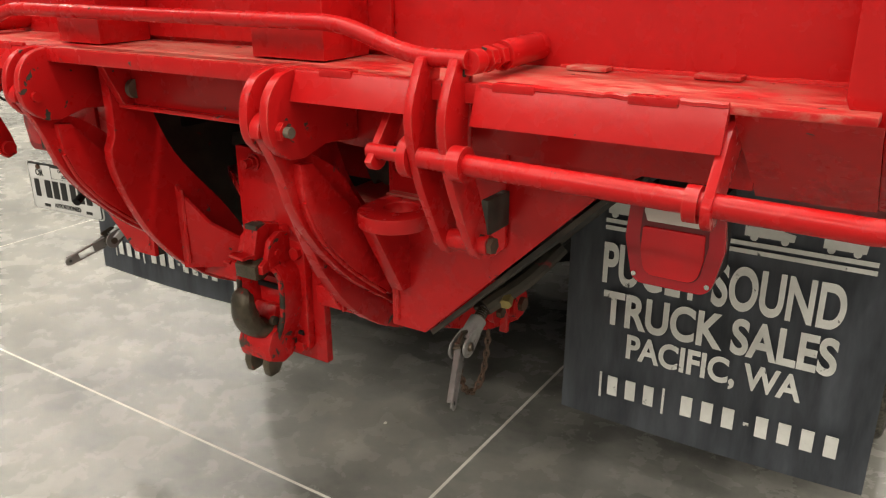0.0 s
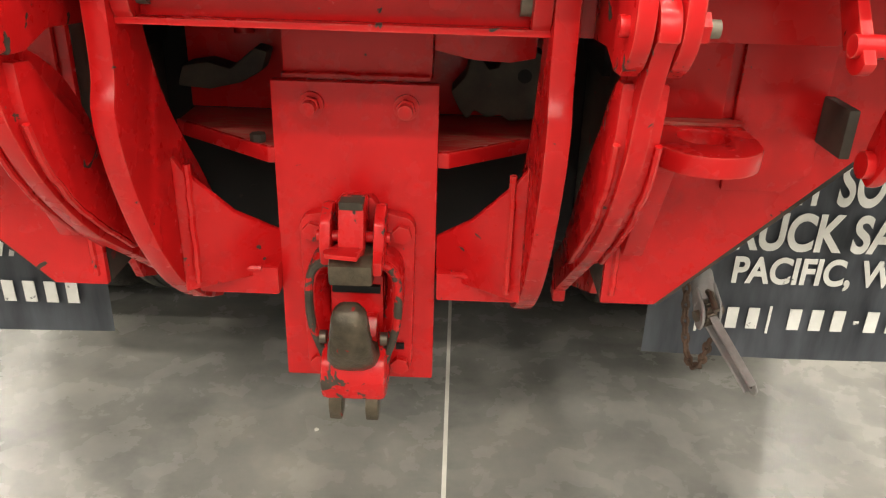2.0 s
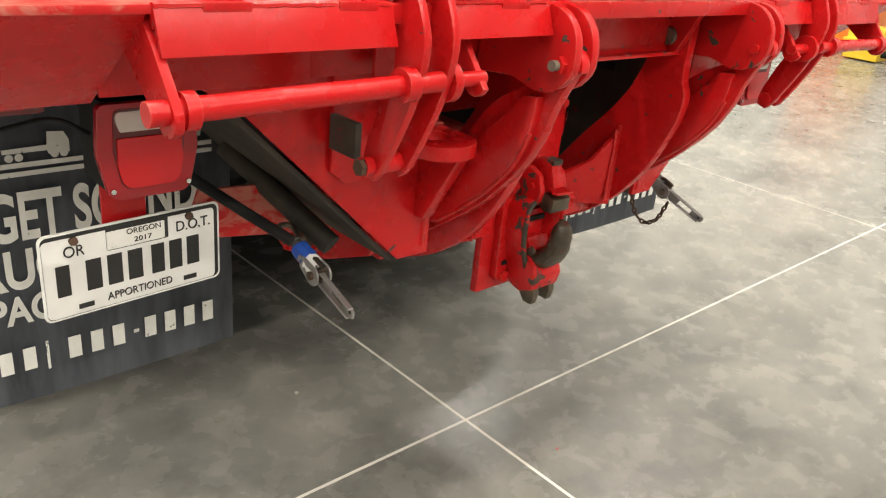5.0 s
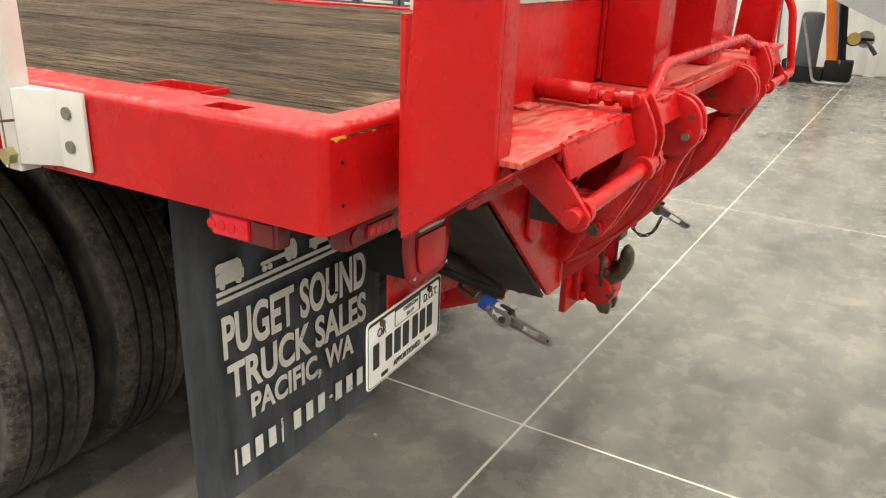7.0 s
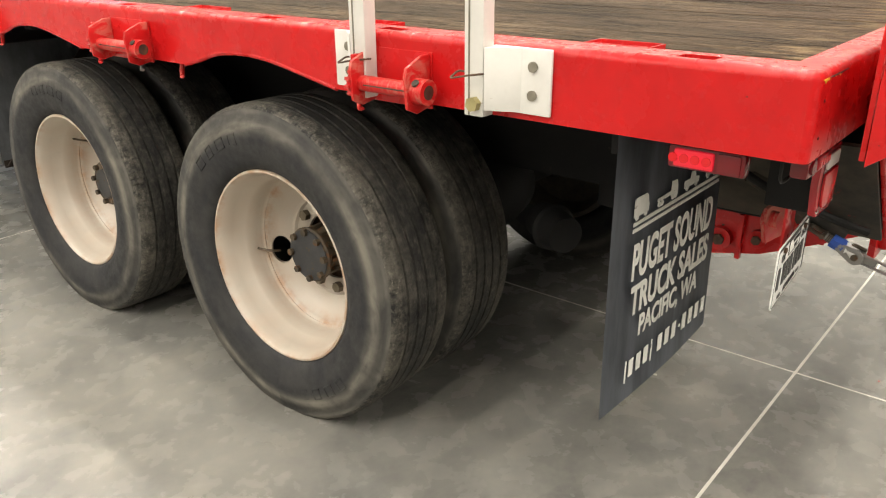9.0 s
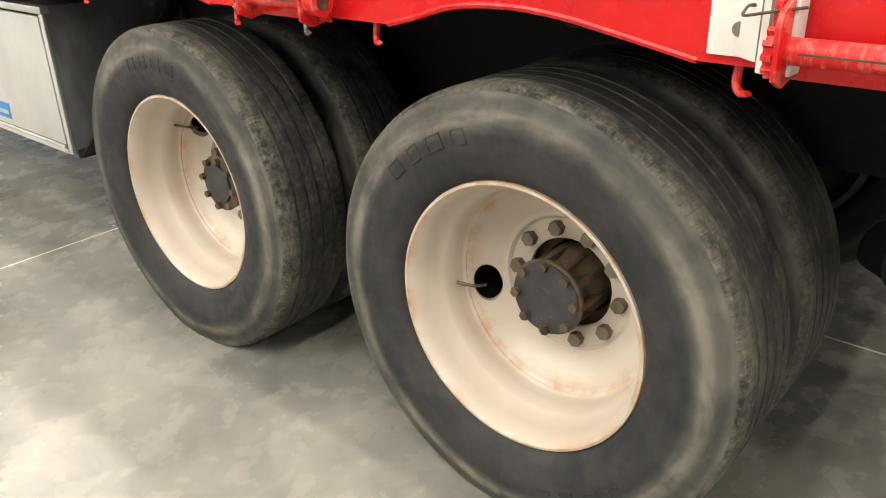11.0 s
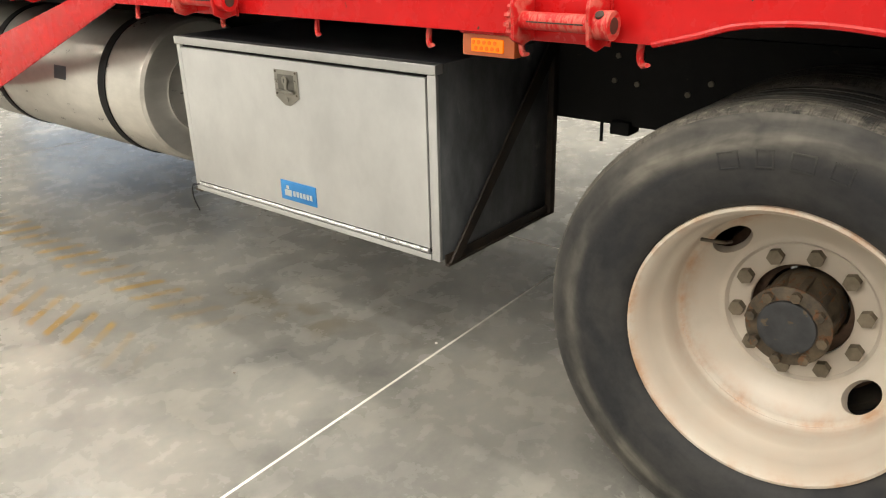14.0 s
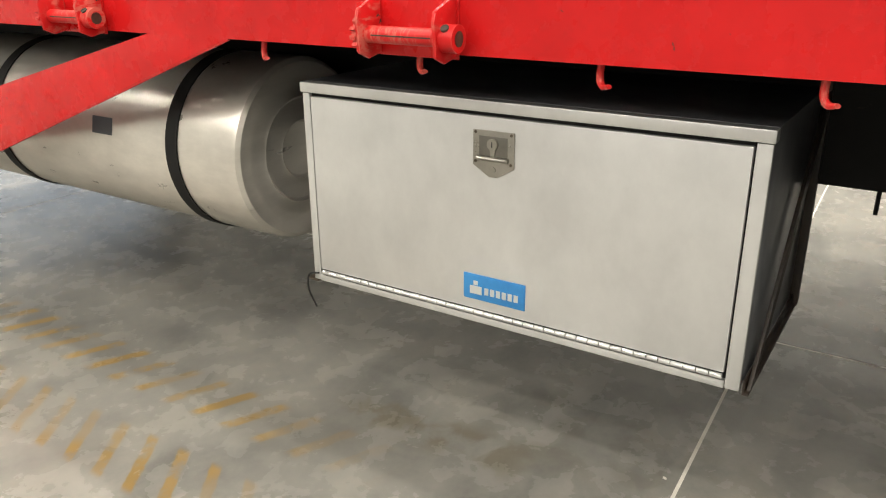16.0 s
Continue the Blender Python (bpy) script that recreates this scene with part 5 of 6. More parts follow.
def weld(p0, p1, parent, r=0.006, seed=1):
    """A lumpy weld bead."""
    rr = random.Random(seed)
    a, b = Vector(p0), Vector(p1)
    n = max(4, int((b - a).length / 0.009))
    pts = [a.lerp(b, i / n) + Vector((rr.uniform(-1, 1), rr.uniform(-1, 1), rr.uniform(-1, 1))) * r * 0.2 for i in range(n + 1)]
    return part("weld_bead", tube(pts, r, 7), RED_CHIP, parent)


for k, (a, b) in enumerate((
    ((0.216, 1.118, 0.80), (0.216, 1.118, 0.975)), ((-0.216, 1.118, 0.80), (-0.216, 1.118, 0.975)),
    ((0.140, 1.172, 0.799), (0.185, 1.170, 0.799)), ((-0.140, 1.172, 0.799), (-0.185, 1.170, 0.799)),
    ((0.366, 1.128, 0.80), (0.366, 1.128, 1.02)), ((-0.366, 1.128, 0.80), (-0.366, 1.128, 1.02)),
    ((0.39, 1.126, 1.029), (0.51, 1.126, 1.029)), ((-0.39, 1.126, 1.029), (-0.51, 1.126, 1.029)),
    ((-0.105, 1.222, 1.075), (0.10, 1.222, 1.075)),
)):
    weld(a, b, carrier, 0.005, k)
for k, (a, b) in enumerate((
    ((-1.13, 1.092, 1.303), (-0.70, 1.092, 1.303)), ((0.70, 1.092, 1.303), (1.13, 1.092, 1.303)),
    ((-0.985, 0.905, 1.297), (-0.67, 0.905, 1.297)), ((0.67, 0.905, 1.297), (0.985, 0.905, 1.297)),
    ((-0.60, 0.905, 1.30), (-0.36, 0.905, 1.30)),
)):
    weld(a, b, beam, 0.0045, 40 + k)

# ---- pintle hitch ----
hitch = part("hitch_plate", box(-0.118, 0.114, 1.198, 1.218, 0.598, 1.072, 0.003), RED, truck, "thick red hitch plate with worn pintle hook")
for x in (-0.062, 0.069):
    part("stud", cyl((x, 1.165, 1.041), (x, 1.20, 1.041), 0.010, 14, 0.002), RED_CHIP, hitch)
    part("washer", cyl((x, 1.198, 1.041), (x, 1.192, 1.041), 0.018, 20, 0.003), RED_CHIP, hitch)
    part("nut", hexagon((x, 1.192, 1.041), (0, -1, 0), 0.0135, 0.010, 0.003), RED_CHIP, hitch)
part("base_flange", plate(arc(0.062, 0.642, 0.020, -90, 0, 5) + arc(0.064, 0.866, 0.021, 0, 90, 5) + [(0.040, 0.893), (0.022, 0.915), (-0.020, 0.915), (-0.038, 0.893)] + arc(-0.062, 0.866, 0.021, 90, 180, 5) + arc(-0.060, 0.642, 0.020, 180, 270, 5), "y", 1.176, 1.198, 0.004), RED_CHIP, hitch, "cast hitch base flange")
for x, z in ((-0.063, 0.862), (0.066, 0.862), (-0.060, 0.640), (0.064, 0.640)):
    part("bolt_head", hexagon((x, 1.178, z), (0, -1, 0), 0.0145, 0.014, 0.003), RED_CHIP, hitch)
for x in (-0.060, 0.064):
    part("flange_slot", tube([(x - 0.006, 1.1745, 0.672), (x + 0.006, 1.1745, 0.672)], 0.0055, 10), BLACK, hitch)
RIMWORN = red_paint("red_enamel_worn_through", 0.565)
HOOK_STEEL = plain("worn_hook_steel", (0.030, 0.024, 0.016), (0.135, 0.108, 0.072), 0.33, 0.5, 42, 0.9, (0.34, 0.012, 0.012), 0.655)


def ring_wall(outer, inner, y0, y1, soft=0.004, back=None):
    """A wall round an outline; its inner face may narrow towards the back."""
    bm = bmesh.new()
    a = [[bm.verts.new((x, y, z)) for x, z in o] for o, y in ((outer, y0), (outer, y1), (inner, y0), (back or inner, y1))]
    n = len(outer)
    for i in range(n):
        j = (i + 1) % n
        bm.faces.new((a[0][i], a[0][j], a[1][j], a[1][i]))
        bm.faces.new((a[2][i], a[2][j], a[3][j], a[3][i]))
        bm.faces.new((a[0][i], a[0][j], a[2][j], a[2][i]))
        bm.faces.new((a[1][i], a[1][j], a[3][j], a[3][i]))
    bmesh.ops.recalc_face_normals(bm, faces=bm.faces)
    return soften(bm, soft, 2, 35)


# jaw: a deep horseshoe casting standing out from the flange, its rim rubbed bare
ring = [(-0.052, 0.69), (-0.066, 0.735), (-0.069, 0.793), (-0.060, 0.832), (-0.030, 0.846), (0.032, 0.846), (0.063, 0.832), (0.071, 0.793), (0.068, 0.735), (0.055, 0.69), (0.034, 0.645), (-0.030, 0.645)]


def shrink(k, kz):
    return [(0.001 + (x - 0.001) * k, 0.755 + (z - 0.755) * kz) for x, z in ring]


def smooth(pts):
    return spline(pts + pts[:1], 3)[:-1]


part("jaw", ring_wall(smooth(ring), smooth(shrink(0.80, 0.84)), 1.124, 1.178, 0.004, smooth(shrink(0.56, 0.62))), RIMWORN, hitch, "cast red jaw, paint worn through")
rimline = [(x, 1.122, z) for x, z in smooth(shrink(0.91, 0.93))]
part("jaw_rim", tube(rimline + rimline[:1], 0.0062, 10, False), RIMBARE, hitch, "jaw rim rubbed to bare steel")
part("jaw_back", box(-0.038, 0.040, 1.158, 1.178, 0.70, 0.80, 0.004), RED, hitch)
part("jaw_throat", plate([(1.176, 0.735), (1.135, 0.745), (1.120, 0.720), (1.13, 0.69), (1.176, 0.69)], "x", -0.032, 0.034, 0.006), RED_CHIP, hitch)
part("jaw_slot", box(-0.034, 0.036, 1.150, 1.160, 0.775, 0.786, 0.001), BLACK, hitch)
part("jaw_lip", plate([(1.178, 0.640), (1.178, 0.70), (1.13, 0.71), (1.098, 0.690), (1.085, 0.660), (1.092, 0.628), (1.13, 0.612), (1.16, 0.620)], "x", -0.047, 0.049, 0.010), RIMWORN, hitch)
for x in (-0.036, 0.018):
    part("jaw_ear", plate([(1.14, 0.64), (1.098, 0.645), (1.090, 0.615), (1.096, 0.588), (1.122, 0.588), (1.138, 0.61)], "x", x, x + 0.020, 0.004), HOOK_STEEL, hitch)
for x in (-0.038, 0.040):
    part("pin_head", cyl((x, 1.112, 0.722), (x * 1.25, 1.112, 0.722), 0.010, 14, 0.004), STEEL, hitch)


def horn():
    """The hook: a broad worn tongue, turned up and blunt."""
    bm = bmesh.new()
    path = [(1.16, 0.704, 0.032, 0.016), (1.128, 0.694, 0.037, 0.020), (1.098, 0.701, 0.036, 0.022), (1.077, 0.726, 0.032, 0.022), (1.069, 0.757, 0.028, 0.020), (1.070, 0.780, 0.025, 0.017), (1.075, 0.793, 0.020, 0.011), (1.079, 0.796, 0.009, 0.005)]
    pts = spline(path, 4)
    r = random.Random(3)
    rings = []
    for i, (y, z, wx, wy) in enumerate(pts):
        y2, z2 = pts[min(i + 1, len(pts) - 1)][:2]
        y1, z1 = pts[max(i - 1, 0)][:2]
        d = Vector((0, y2 - y1, z2 - z1)).normalized()
        nrm = Vector((0, -d.z, d.y))
        row = []
        for k in range(20):
            a = 2 * math.pi * k / 20
            c, sn = math.cos(a), math.sin(a)
            c = math.copysign(abs(c) ** 0.7, c)
            sn = math.copysign(abs(sn) ** 0.75, sn)
            j = 1 + r.uniform(-0.05, 0.05)
            row.append(bm.verts.new(Vector((0.002, y, z)) + Vector((1, 0, 0)) * wx * c * j + nrm * wy * sn * j))
        rings.append(row)
    for a, b in zip(rings, rings[1:]):
        for k in range(20):
            bm.faces.new((a[k], a[(k + 1) % 20], b[(k + 1) % 20], b[k]))
    bm.faces.new(rings[0][::-1])
    bm.faces.new(rings[-1])
    return bm


part("hook", horn(), HOOK_STEEL, hitch, "bare worn steel pintle hook")
# latch on top: a cast arm between two ears, with a broad bare nose
part("latch", plate([(1.178, 0.920), (1.14, 0.932), (1.112, 0.925), (1.100, 0.885), (1.094, 0.862), (1.11, 0.850), (1.138, 0.862), (1.178, 0.875)], "x", -0.016, 0.019, 0.004), RED_CHIP, hitch, "red latch with a bare steel nose")
part("latch_cap", box(-0.015, 0.018, 1.108, 1.14, 0.921, 0.933, 0.003), RIMBARE, hitch)
part("latch_nose", plate([(1.138, 0.860), (1.100, 0.860), (1.082, 0.850), (1.084, 0.820), (1.108, 0.817), (1.138, 0.835)], "x", -0.028, 0.032, 0.004), HOOK_STEEL, hitch)
part("latch_tab", plate([(-0.030, 1.072), (0.014, 1.066), (0.020, 1.10), (-0.014, 1.112), (-0.034, 1.085)], "z", 0.866, 0.873, 0.002), RED_CHIP, hitch)
part("latch_bar", plate([(1.176, 0.872), (1.120, 0.868), (1.092, 0.852), (1.092, 0.832), (1.125, 0.838), (1.176, 0.846)], "x", 0.030, 0.044, 0.003), RED_CHIP, hitch)
for x in (-0.044, 0.030):
    part("latch_ear", plate([(1.178, 0.828), (1.178, 0.908), (1.15, 0.915), (1.12, 0.900), (1.108, 0.865), (1.115, 0.835)], "x", x, x + 0.016, 0.005), RIMWORN, hitch)
part("latch_pin", cyl((-0.050, 1.135, 0.872), (0.052, 1.135, 0.872), 0.008, 14, 0.002), RED_CHIP, hitch)

# ---- lights and plates at the rear ----


def barrel(x0, x1, z0, z1, r, bulge, top=None):
    """An upright outline with rounded corners and sides that swell outwards, narrower at its foot."""
    q = top or r * 0.5
    pts = arc(x1 - r, z0 + r, r, -90, 0, 6) + [(x1 + bulge, (z0 + z1) / 2)] + arc(x1 - q, z1 - q, q, 0, 90, 4)
    pts += arc(x0 + q, z1 - q, q, 90, 180, 4) + [(x0 - bulge, (z0 + z1) / 2)] + arc(x0 + r, z0 + r, r, 180, 270, 6)
    mid = (x0 + x1) / 2
    return [(mid + (x - mid) * (0.89 + 0.11 * min(1.0, (z - z0) / (z1 - z0) * 1.6)), z) for x, z in pts]


for s in (-1, 1):
    xl, xr = (0.799, 0.945) if s < 0 else (0.808, 0.948)
    yy = 1.205 if s < 0 else 1.128
    z0, z1 = (0.968, 1.112) if s < 0 else (0.976, 1.118)
    tl = part("tail_light", sided(box(xl + 0.010, xr - 0.010, yy + 0.014, yy + 0.11, z0 + 0.010, z1 + 0.006, 0.006), s), BLACK, truck, "box tail light with red lens and clear reverse lens")
    part("lens_frame", sided(plate(barrel(xl, xr, z0, z1 + 0.004, 0.022, 0.007), "y", yy, yy + 0.016, 0.005), s), LENS_RIM, tl, "crimson moulded lens frame")
    part("lens_groove", sided(plate(barrel(xl + 0.021, xr - 0.021, z0 + 0.016, z1 - 0.004, 0.020, 0.004), "y", yy - 0.0015, yy + 0.004, 0.001), s), LENS_DARK, tl, "dark groove round the lens")
    part("red_lens", sided(plate(barrel(xl + 0.0235, xr - 0.0235, z0 + 0.0185, z1 - 0.047, 0.018, 0.002, 0.003), "y", yy - 0.006, yy + 0.002, 0.003), s), LENS_RED, tl, "bright red lens")
    part("reverse_lens", sided(plate(barrel(xl + 0.0235, xr - 0.0235, z1 - 0.038, z1 - 0.007, 0.003, 0.001, 0.008), "y", yy - 0.005, yy + 0.002, 0.002), s), LENS_WHITE, tl, "clear reverse lens")
    for x, z in ((xl + 0.014, z0 + 0.016), (xr - 0.014, z0 + 0.016)):
        part("screw", sided(cyl((x, yy - 0.004, z), (x, yy + 0.002, z), 0.004, 10, 0), s), CHROME, tl)
    part("light_bracket", sided(box(xl + 0.03, xr - 0.03, yy + 0.03, yy + 0.045, z1, 1.29, 0.002), s), BLACK, tl)

    def marker(name, x0, x1, y0, y1, z0, z1, rear, label):
        """A moulded lamp: dark crimson housing, a domed lens with cells, a plain reflector beside it."""
        mk = part(name, sided(box(x0, x1, y0, y1, z0, z1, 0.009), s), LENS_DARK, truck, label)
        zc, zh = (z0 + z1) / 2, (z1 - z0) / 2
        if rear:
            a, b = x0 + 0.025, x0 + 0.105
            part("led_lens", sided(box(a, b, y0 - 0.005, y0 + 0.006, z0 + 0.008, z1 - 0.008, 0.005), s), LENS_RIM, mk)
            for i in range(4):
                part("led", sided(cyl((a + 0.012 + 0.019 * i, y0 - 0.006, zc), (a + 0.012 + 0.019 * i, y0, zc), 0.0075, 10, 0.001), s), LENS_RED, mk)
            part("reflector", sided(cyl((x1 - 0.026, y0 - 0.004, zc), (x1 - 0.026, y0 + 0.006, zc), zh - 0.006, 20, 0.003), s), LENS_DARK, mk)
        else:
            a, b = y0 + 0.060, y1 - 0.014
            part("led_lens", sided(box(x1 - 0.006, x1 + 0.006, a, b, z0 + 0.006, z1 - 0.006, 0.005), s), LENS_RED_LIT, mk, "glowing red lens")
            for i in range(4):
                part("led", sided(cyl((x1 + 0.002, a + 0.014 + 0.0225 * i, zc), (x1 + 0.0072, a + 0.014 + 0.0225 * i, zc), 0.0095, 12, 0.001), s), LENS_RED, mk)
            part("reflector", sided(box(x1 - 0.006, x1 + 0.004, y0 + 0.008, y0 + 0.054, zc - zh + 0.004, zc + zh - 0.004, 0.008), s), LENS_DARK, mk)

    marker("side_marker", 1.19, 1.222, 1.275, 1.43, 1.112, 1.160, False, "lit red side marker lamp")
    marker("rear_marker", 1.02, 1.178, 1.175, 1.21, 1.118, 1.160, True, "red rear marker lamp")

PLM = Matrix.Translation((-1.036, 1.238, 0.772)) @ Matrix.Rotation(radians(4.0), 4, "Z")


def plate_round(w, h, r, n=5):
    pts = []
    for cx, cz, a in ((w - r, r, -90), (w - r, h - r, 0), (r, h - r, 90), (r, r, 180)):
        pts += arc(cx, cz, r, a, a + 90, n)
    return pts


lp = part("licence_plate", moved(plate(plate_round(0.303, 0.146, 0.012), "y", 0, 0.003, 0.0008), PLM), PLATE_WHITE, truck, "white licence plate with a black border and black characters")
part("plate_border", moved(ring_wall(plate_round(0.295, 0.138, 0.010), plate_round(0.289, 0.132, 0.008), -0.0012, 0.0005), PLM @ Matrix.Translation((0.004, 0, 0.004))), INK, lp)
xx = 0.022
for wd in (0.026, 0, 0.03, 0.03, 0.03, -1, 0.028, 0.028, 0.028):
    if wd > 0:
        part("bar", moved(box(xx, xx + wd * 0.80, -0.0014, 0.0, 0.040, 0.092, 0.0), PLM), INK, lp)
        xx += wd + 0.004
    else:
        xx += 0.016 if wd == 0 else 0.006
part("sticker", moved(box(0.105, 0.205, -0.0012, 0, 0.102, 0.136, 0), PLM), LETTER, lp)
part("sticker_border", moved(ring_wall(plate_round(0.104, 0.038, 0.003), plate_round(0.098, 0.032, 0.002), -0.0016, 0), PLM @ Matrix.Translation((0.103, 0, 0.100))), INK, lp)
lettering("OREGON", 0.013, INK, lp, PLM @ Matrix.Translation((0.136, -0.0018, 0.121)) @ Matrix.Rotation(radians(90), 4, "X"), 0.058)
lettering("2017", 0.012, INK, lp, PLM @ Matrix.Translation((0.148, -0.0018, 0.106)) @ Matrix.Rotation(radians(90), 4, "X"), 0.030)
lettering("OR", 0.026, INK, lp, PLM @ Matrix.Translation((0.036, -0.0016, 0.104)) @ Matrix.Rotation(radians(90), 4, "X"), 0.032)
lettering("D.O.T.", 0.026, INK, lp, PLM @ Matrix.Translation((0.222, -0.0016, 0.106)) @ Matrix.Rotation(radians(90), 4, "X"), 0.062)
lettering("APPORTIONED", 0.019, INK, lp, PLM @ Matrix.Translation((0.098, -0.0016, 0.014)) @ Matrix.Rotation(radians(90), 4, "X"), 0.112)
for x0 in (0.052, 0.232):
    part("slot", moved(box(x0, x0 + 0.024, -0.0016, 0.0, 0.012, 0.020, 0), PLM), INK, lp)
for x0 in (0.052, 0.245):
    part("plate_bolt", moved(hexagon((x0, 0, 0.130), (0, -1, 0), 0.007, 0.006), PLM), RUST, lp)
part("plate_bracket", box(-0.93, -0.86, 1.262, 1.268, 0.87, 1.0, 0.001), RED, lp)

# red underframe seen below the deck, with a cable
for s in (-1,):
    part("underframe_bracket", sided(join(plate([(0.42, 0.76), (0.70, 0.80), (0.735, 0.86), (0.72, 0.90), (0.42, 0.88)], "y", 1.36, 1.372, 0.003), cyl((0.69, 1.34, 0.865), (0.69, 1.38, 0.865), 0.022, 18)), s), RED_WORN, truck, "red underframe bracket")
    part("air_line", sided(tube(rounded([(0.95, 1.50, 1.12), (0.80, 1.36, 0.98), (0.70, 1.22, 0.90), (0.66, 1.14, 0.87)], 0.05), 0.010, 10), s), BLACK, truck, "black air line")
    part("under_arm", sided(tube([(0.62, 1.45, 0.95), (0.52, 1.22, 0.80)], 0.022, 12), s), GRIME_SHADE, truck, "rusty stay under the gusset")


part("wire", tube(spline([(-1.17, 1.225, 1.150), (-1.10, 1.24, 1.085), (-1.00, 1.235, 1.095), (-0.94, 1.26, 1.06)], 5), 0.0035, 6), BLACK, truck, "thin black lamp wire")
for z in (1.272, 1.205):
    part("drill_hole", cyl((-1.196, REAR - 0.0012, z), (-1.196, REAR + 0.003, z), 0.0032, 10, 0), BLACK, truck)
# chain binders hanging under the gussets
def chain(pts, r=0.0035, link=0.020):
    out = []
    P = [Vector(p) for p in pts]
    dist, k = 0.0, 0
    total = sum((b - a).length for a, b in zip(P, P[1:]))
    n = int(total / (link * 0.72))
    for i in range(n):
        want = total * (i + 0.5) / n
        acc = 0
        for a, b in zip(P, P[1:]):
            seg = (b - a).length
            if acc + seg >= want:
                p, d = a + (b - a) * ((want - acc) / seg), (b - a).normalized()
                break
            acc += seg
        u = d.orthogonal().normalized()
        v = d.cross(u)
        side = u if i % 2 else v
        loop = []
        for q in range(9):
            an = 2 * math.pi * q / 8
            loop.append(p + d * math.cos(an) * link * 0.5 + side * math.sin(an) * link * 0.3)
        out.append(tube(loop, r, 5, False))
    return join(*out)


def binder(s, a, b, tip, tape, label):
    """A ratchet binder. a: the barrel's top, b: the ratchet's pivot, tip: the end of the handle."""
    a, b, tip = Vector(a), Vector(b), Vector(tip)
    d = (tip - b).normalized()
    ax = (a - b).normalized()
    side = d.cross(Vector((1, 0, 0))).normalized()
    face = side.cross(d).normalized()
    up = face.cross(ax).normalized()
    body = part("chain_binder", join(tube([a, a.lerp(b, 0.35)], 0.010, 12), tube([a.lerp(b, 0.30), a.lerp(b, 0.42), a.lerp(b, 0.86)], 0.017, 14)), GREY_STEEL, truck, label)
    for k in range(5):
        q = a.lerp(b, 0.06 + 0.05 * k)
        part("thread", tube([q, q - ax * 0.003], 0.0118, 12), STEEL, body)

    def slab(outline, lo, hi, name, mat, lab=""):
        """A plate across the binder: outline in metres along the two ways given."""
        bm = bmesh.new()
        rings = [[bm.verts.new(p + face * f) for p in outline] for f in (lo, hi)]
        n = len(outline)
        for i in range(n):
            j = (i + 1) % n
            bm.faces.new((rings[0][i], rings[0][j], rings[1][j], rings[1][i]))
        bm.faces.new(rings[0][::-1])
        bm.faces.new(rings[1])
        bmesh.ops.recalc_face_normals(bm, faces=bm.faces)
        return part(name, soften(bm, 0.0015, 1, 40), mat, body, lab)

    # ratchet cheeks, toothed wheel and pivot
    for f in (-0.016, 0.011):
        ring = [b + ax * (0.021 * math.cos(radians(q))) + up * (0.021 * math.sin(radians(q))) for q in range(70, 291, 22)]
        slab(ring + [b + ax * 0.040 - up * 0.013, b + ax * 0.040 + up * 0.013], f, f + 0.005, "cheek", GREY_STEEL)
    cog = []
    for k in range(12):
        for da, rr in ((0, 0.0155), (6, 0.0195), (17, 0.0195), (23, 0.0155)):
            an = radians(30 * k + da)
            cog.append(b + ax * (rr * math.cos(an)) + up * (rr * math.sin(an)))
    slab(cog, -0.008, 0.008, "ratchet_wheel", STEEL)
    part("pivot_bolt", cyl(b - face * 0.021, b + face * 0.021, 0.0085, 12, 0.002), STEEL, body)
    part("pawl", tube([b + ax * 0.028 + up * 0.012, b + ax * 0.018 + up * 0.022, b + d * 0.012 + up * 0.024], 0.005, 8), STEEL, body)
    # channel-section handle with a long slot and a hole at its end
    root, mid = b + d * 0.012, b.lerp(tip, 0.5)
    for e in (-1, 1):
        slab([root + side * e * 0.0135, tip - d * 0.006 + side * e * 0.0115, tip - d * 0.006 + side * e * 0.0075, root + side * e * 0.0095], -0.009, 0.003, "handle_flange", GREY_STEEL)
    slab([b.lerp(tip, 0.02) + side * 0.0105, b.lerp(tip, 0.40) + side * 0.010, b.lerp(tip, 0.40) - side * 0.010, b.lerp(tip, 0.02) - side * 0.0105], -0.001, 0.002, "handle", GREY_STEEL, "pressed grey steel handle")
    slab([b.lerp(tip, 0.72) + side * 0.009, tip - d * 0.004 + side * 0.0105, tip + d * 0.003 + side * 0.006, tip + d * 0.003 - side * 0.006, tip - d * 0.004 - side * 0.0105, b.lerp(tip, 0.72) - side * 0.009], -0.001, 0.002, "handle_end", GREY_STEEL)
    part("handle_hole", cyl(tip - d * 0.010 - face * 0.0014, tip - d * 0.010 + face * 0.0024, 0.0038, 10, 0), BLACK, body)
    # clevis loop and pin
    part("shackle", tube(rounded([a + face * 0.015 + ax * 0.002, a + face * 0.016 + ax * 0.045, a - face * 0.016 + ax * 0.045, a - face * 0.015 + ax * 0.002], 0.018), 0.006, 10), STEEL, body)
    part("shackle_pin", cyl(a - face * 0.022 + ax * 0.004, a + face * 0.022 + ax * 0.004, 0.0062, 10, 0.001), STEEL, body)
    if tape:
        wrap = [a.lerp(b, 0.20), a.lerp(b, 0.38), a.lerp(b, 0.50) + Vector((0.002, 0, 0.002)), a.lerp(b, 0.62)]
        part("tape", tube(wrap, 0.0185, 9), BLUE_TAPE, body, "wrap of blue tape")
        part("wrap", tube([a.lerp(b, 0.62), a.lerp(b, 0.74) + Vector((0.002, 0, 0.002)), a.lerp(b, 0.95)], 0.0192, 9), PLATE_WHITE, body, "grey-white cloth wrap")
    return body


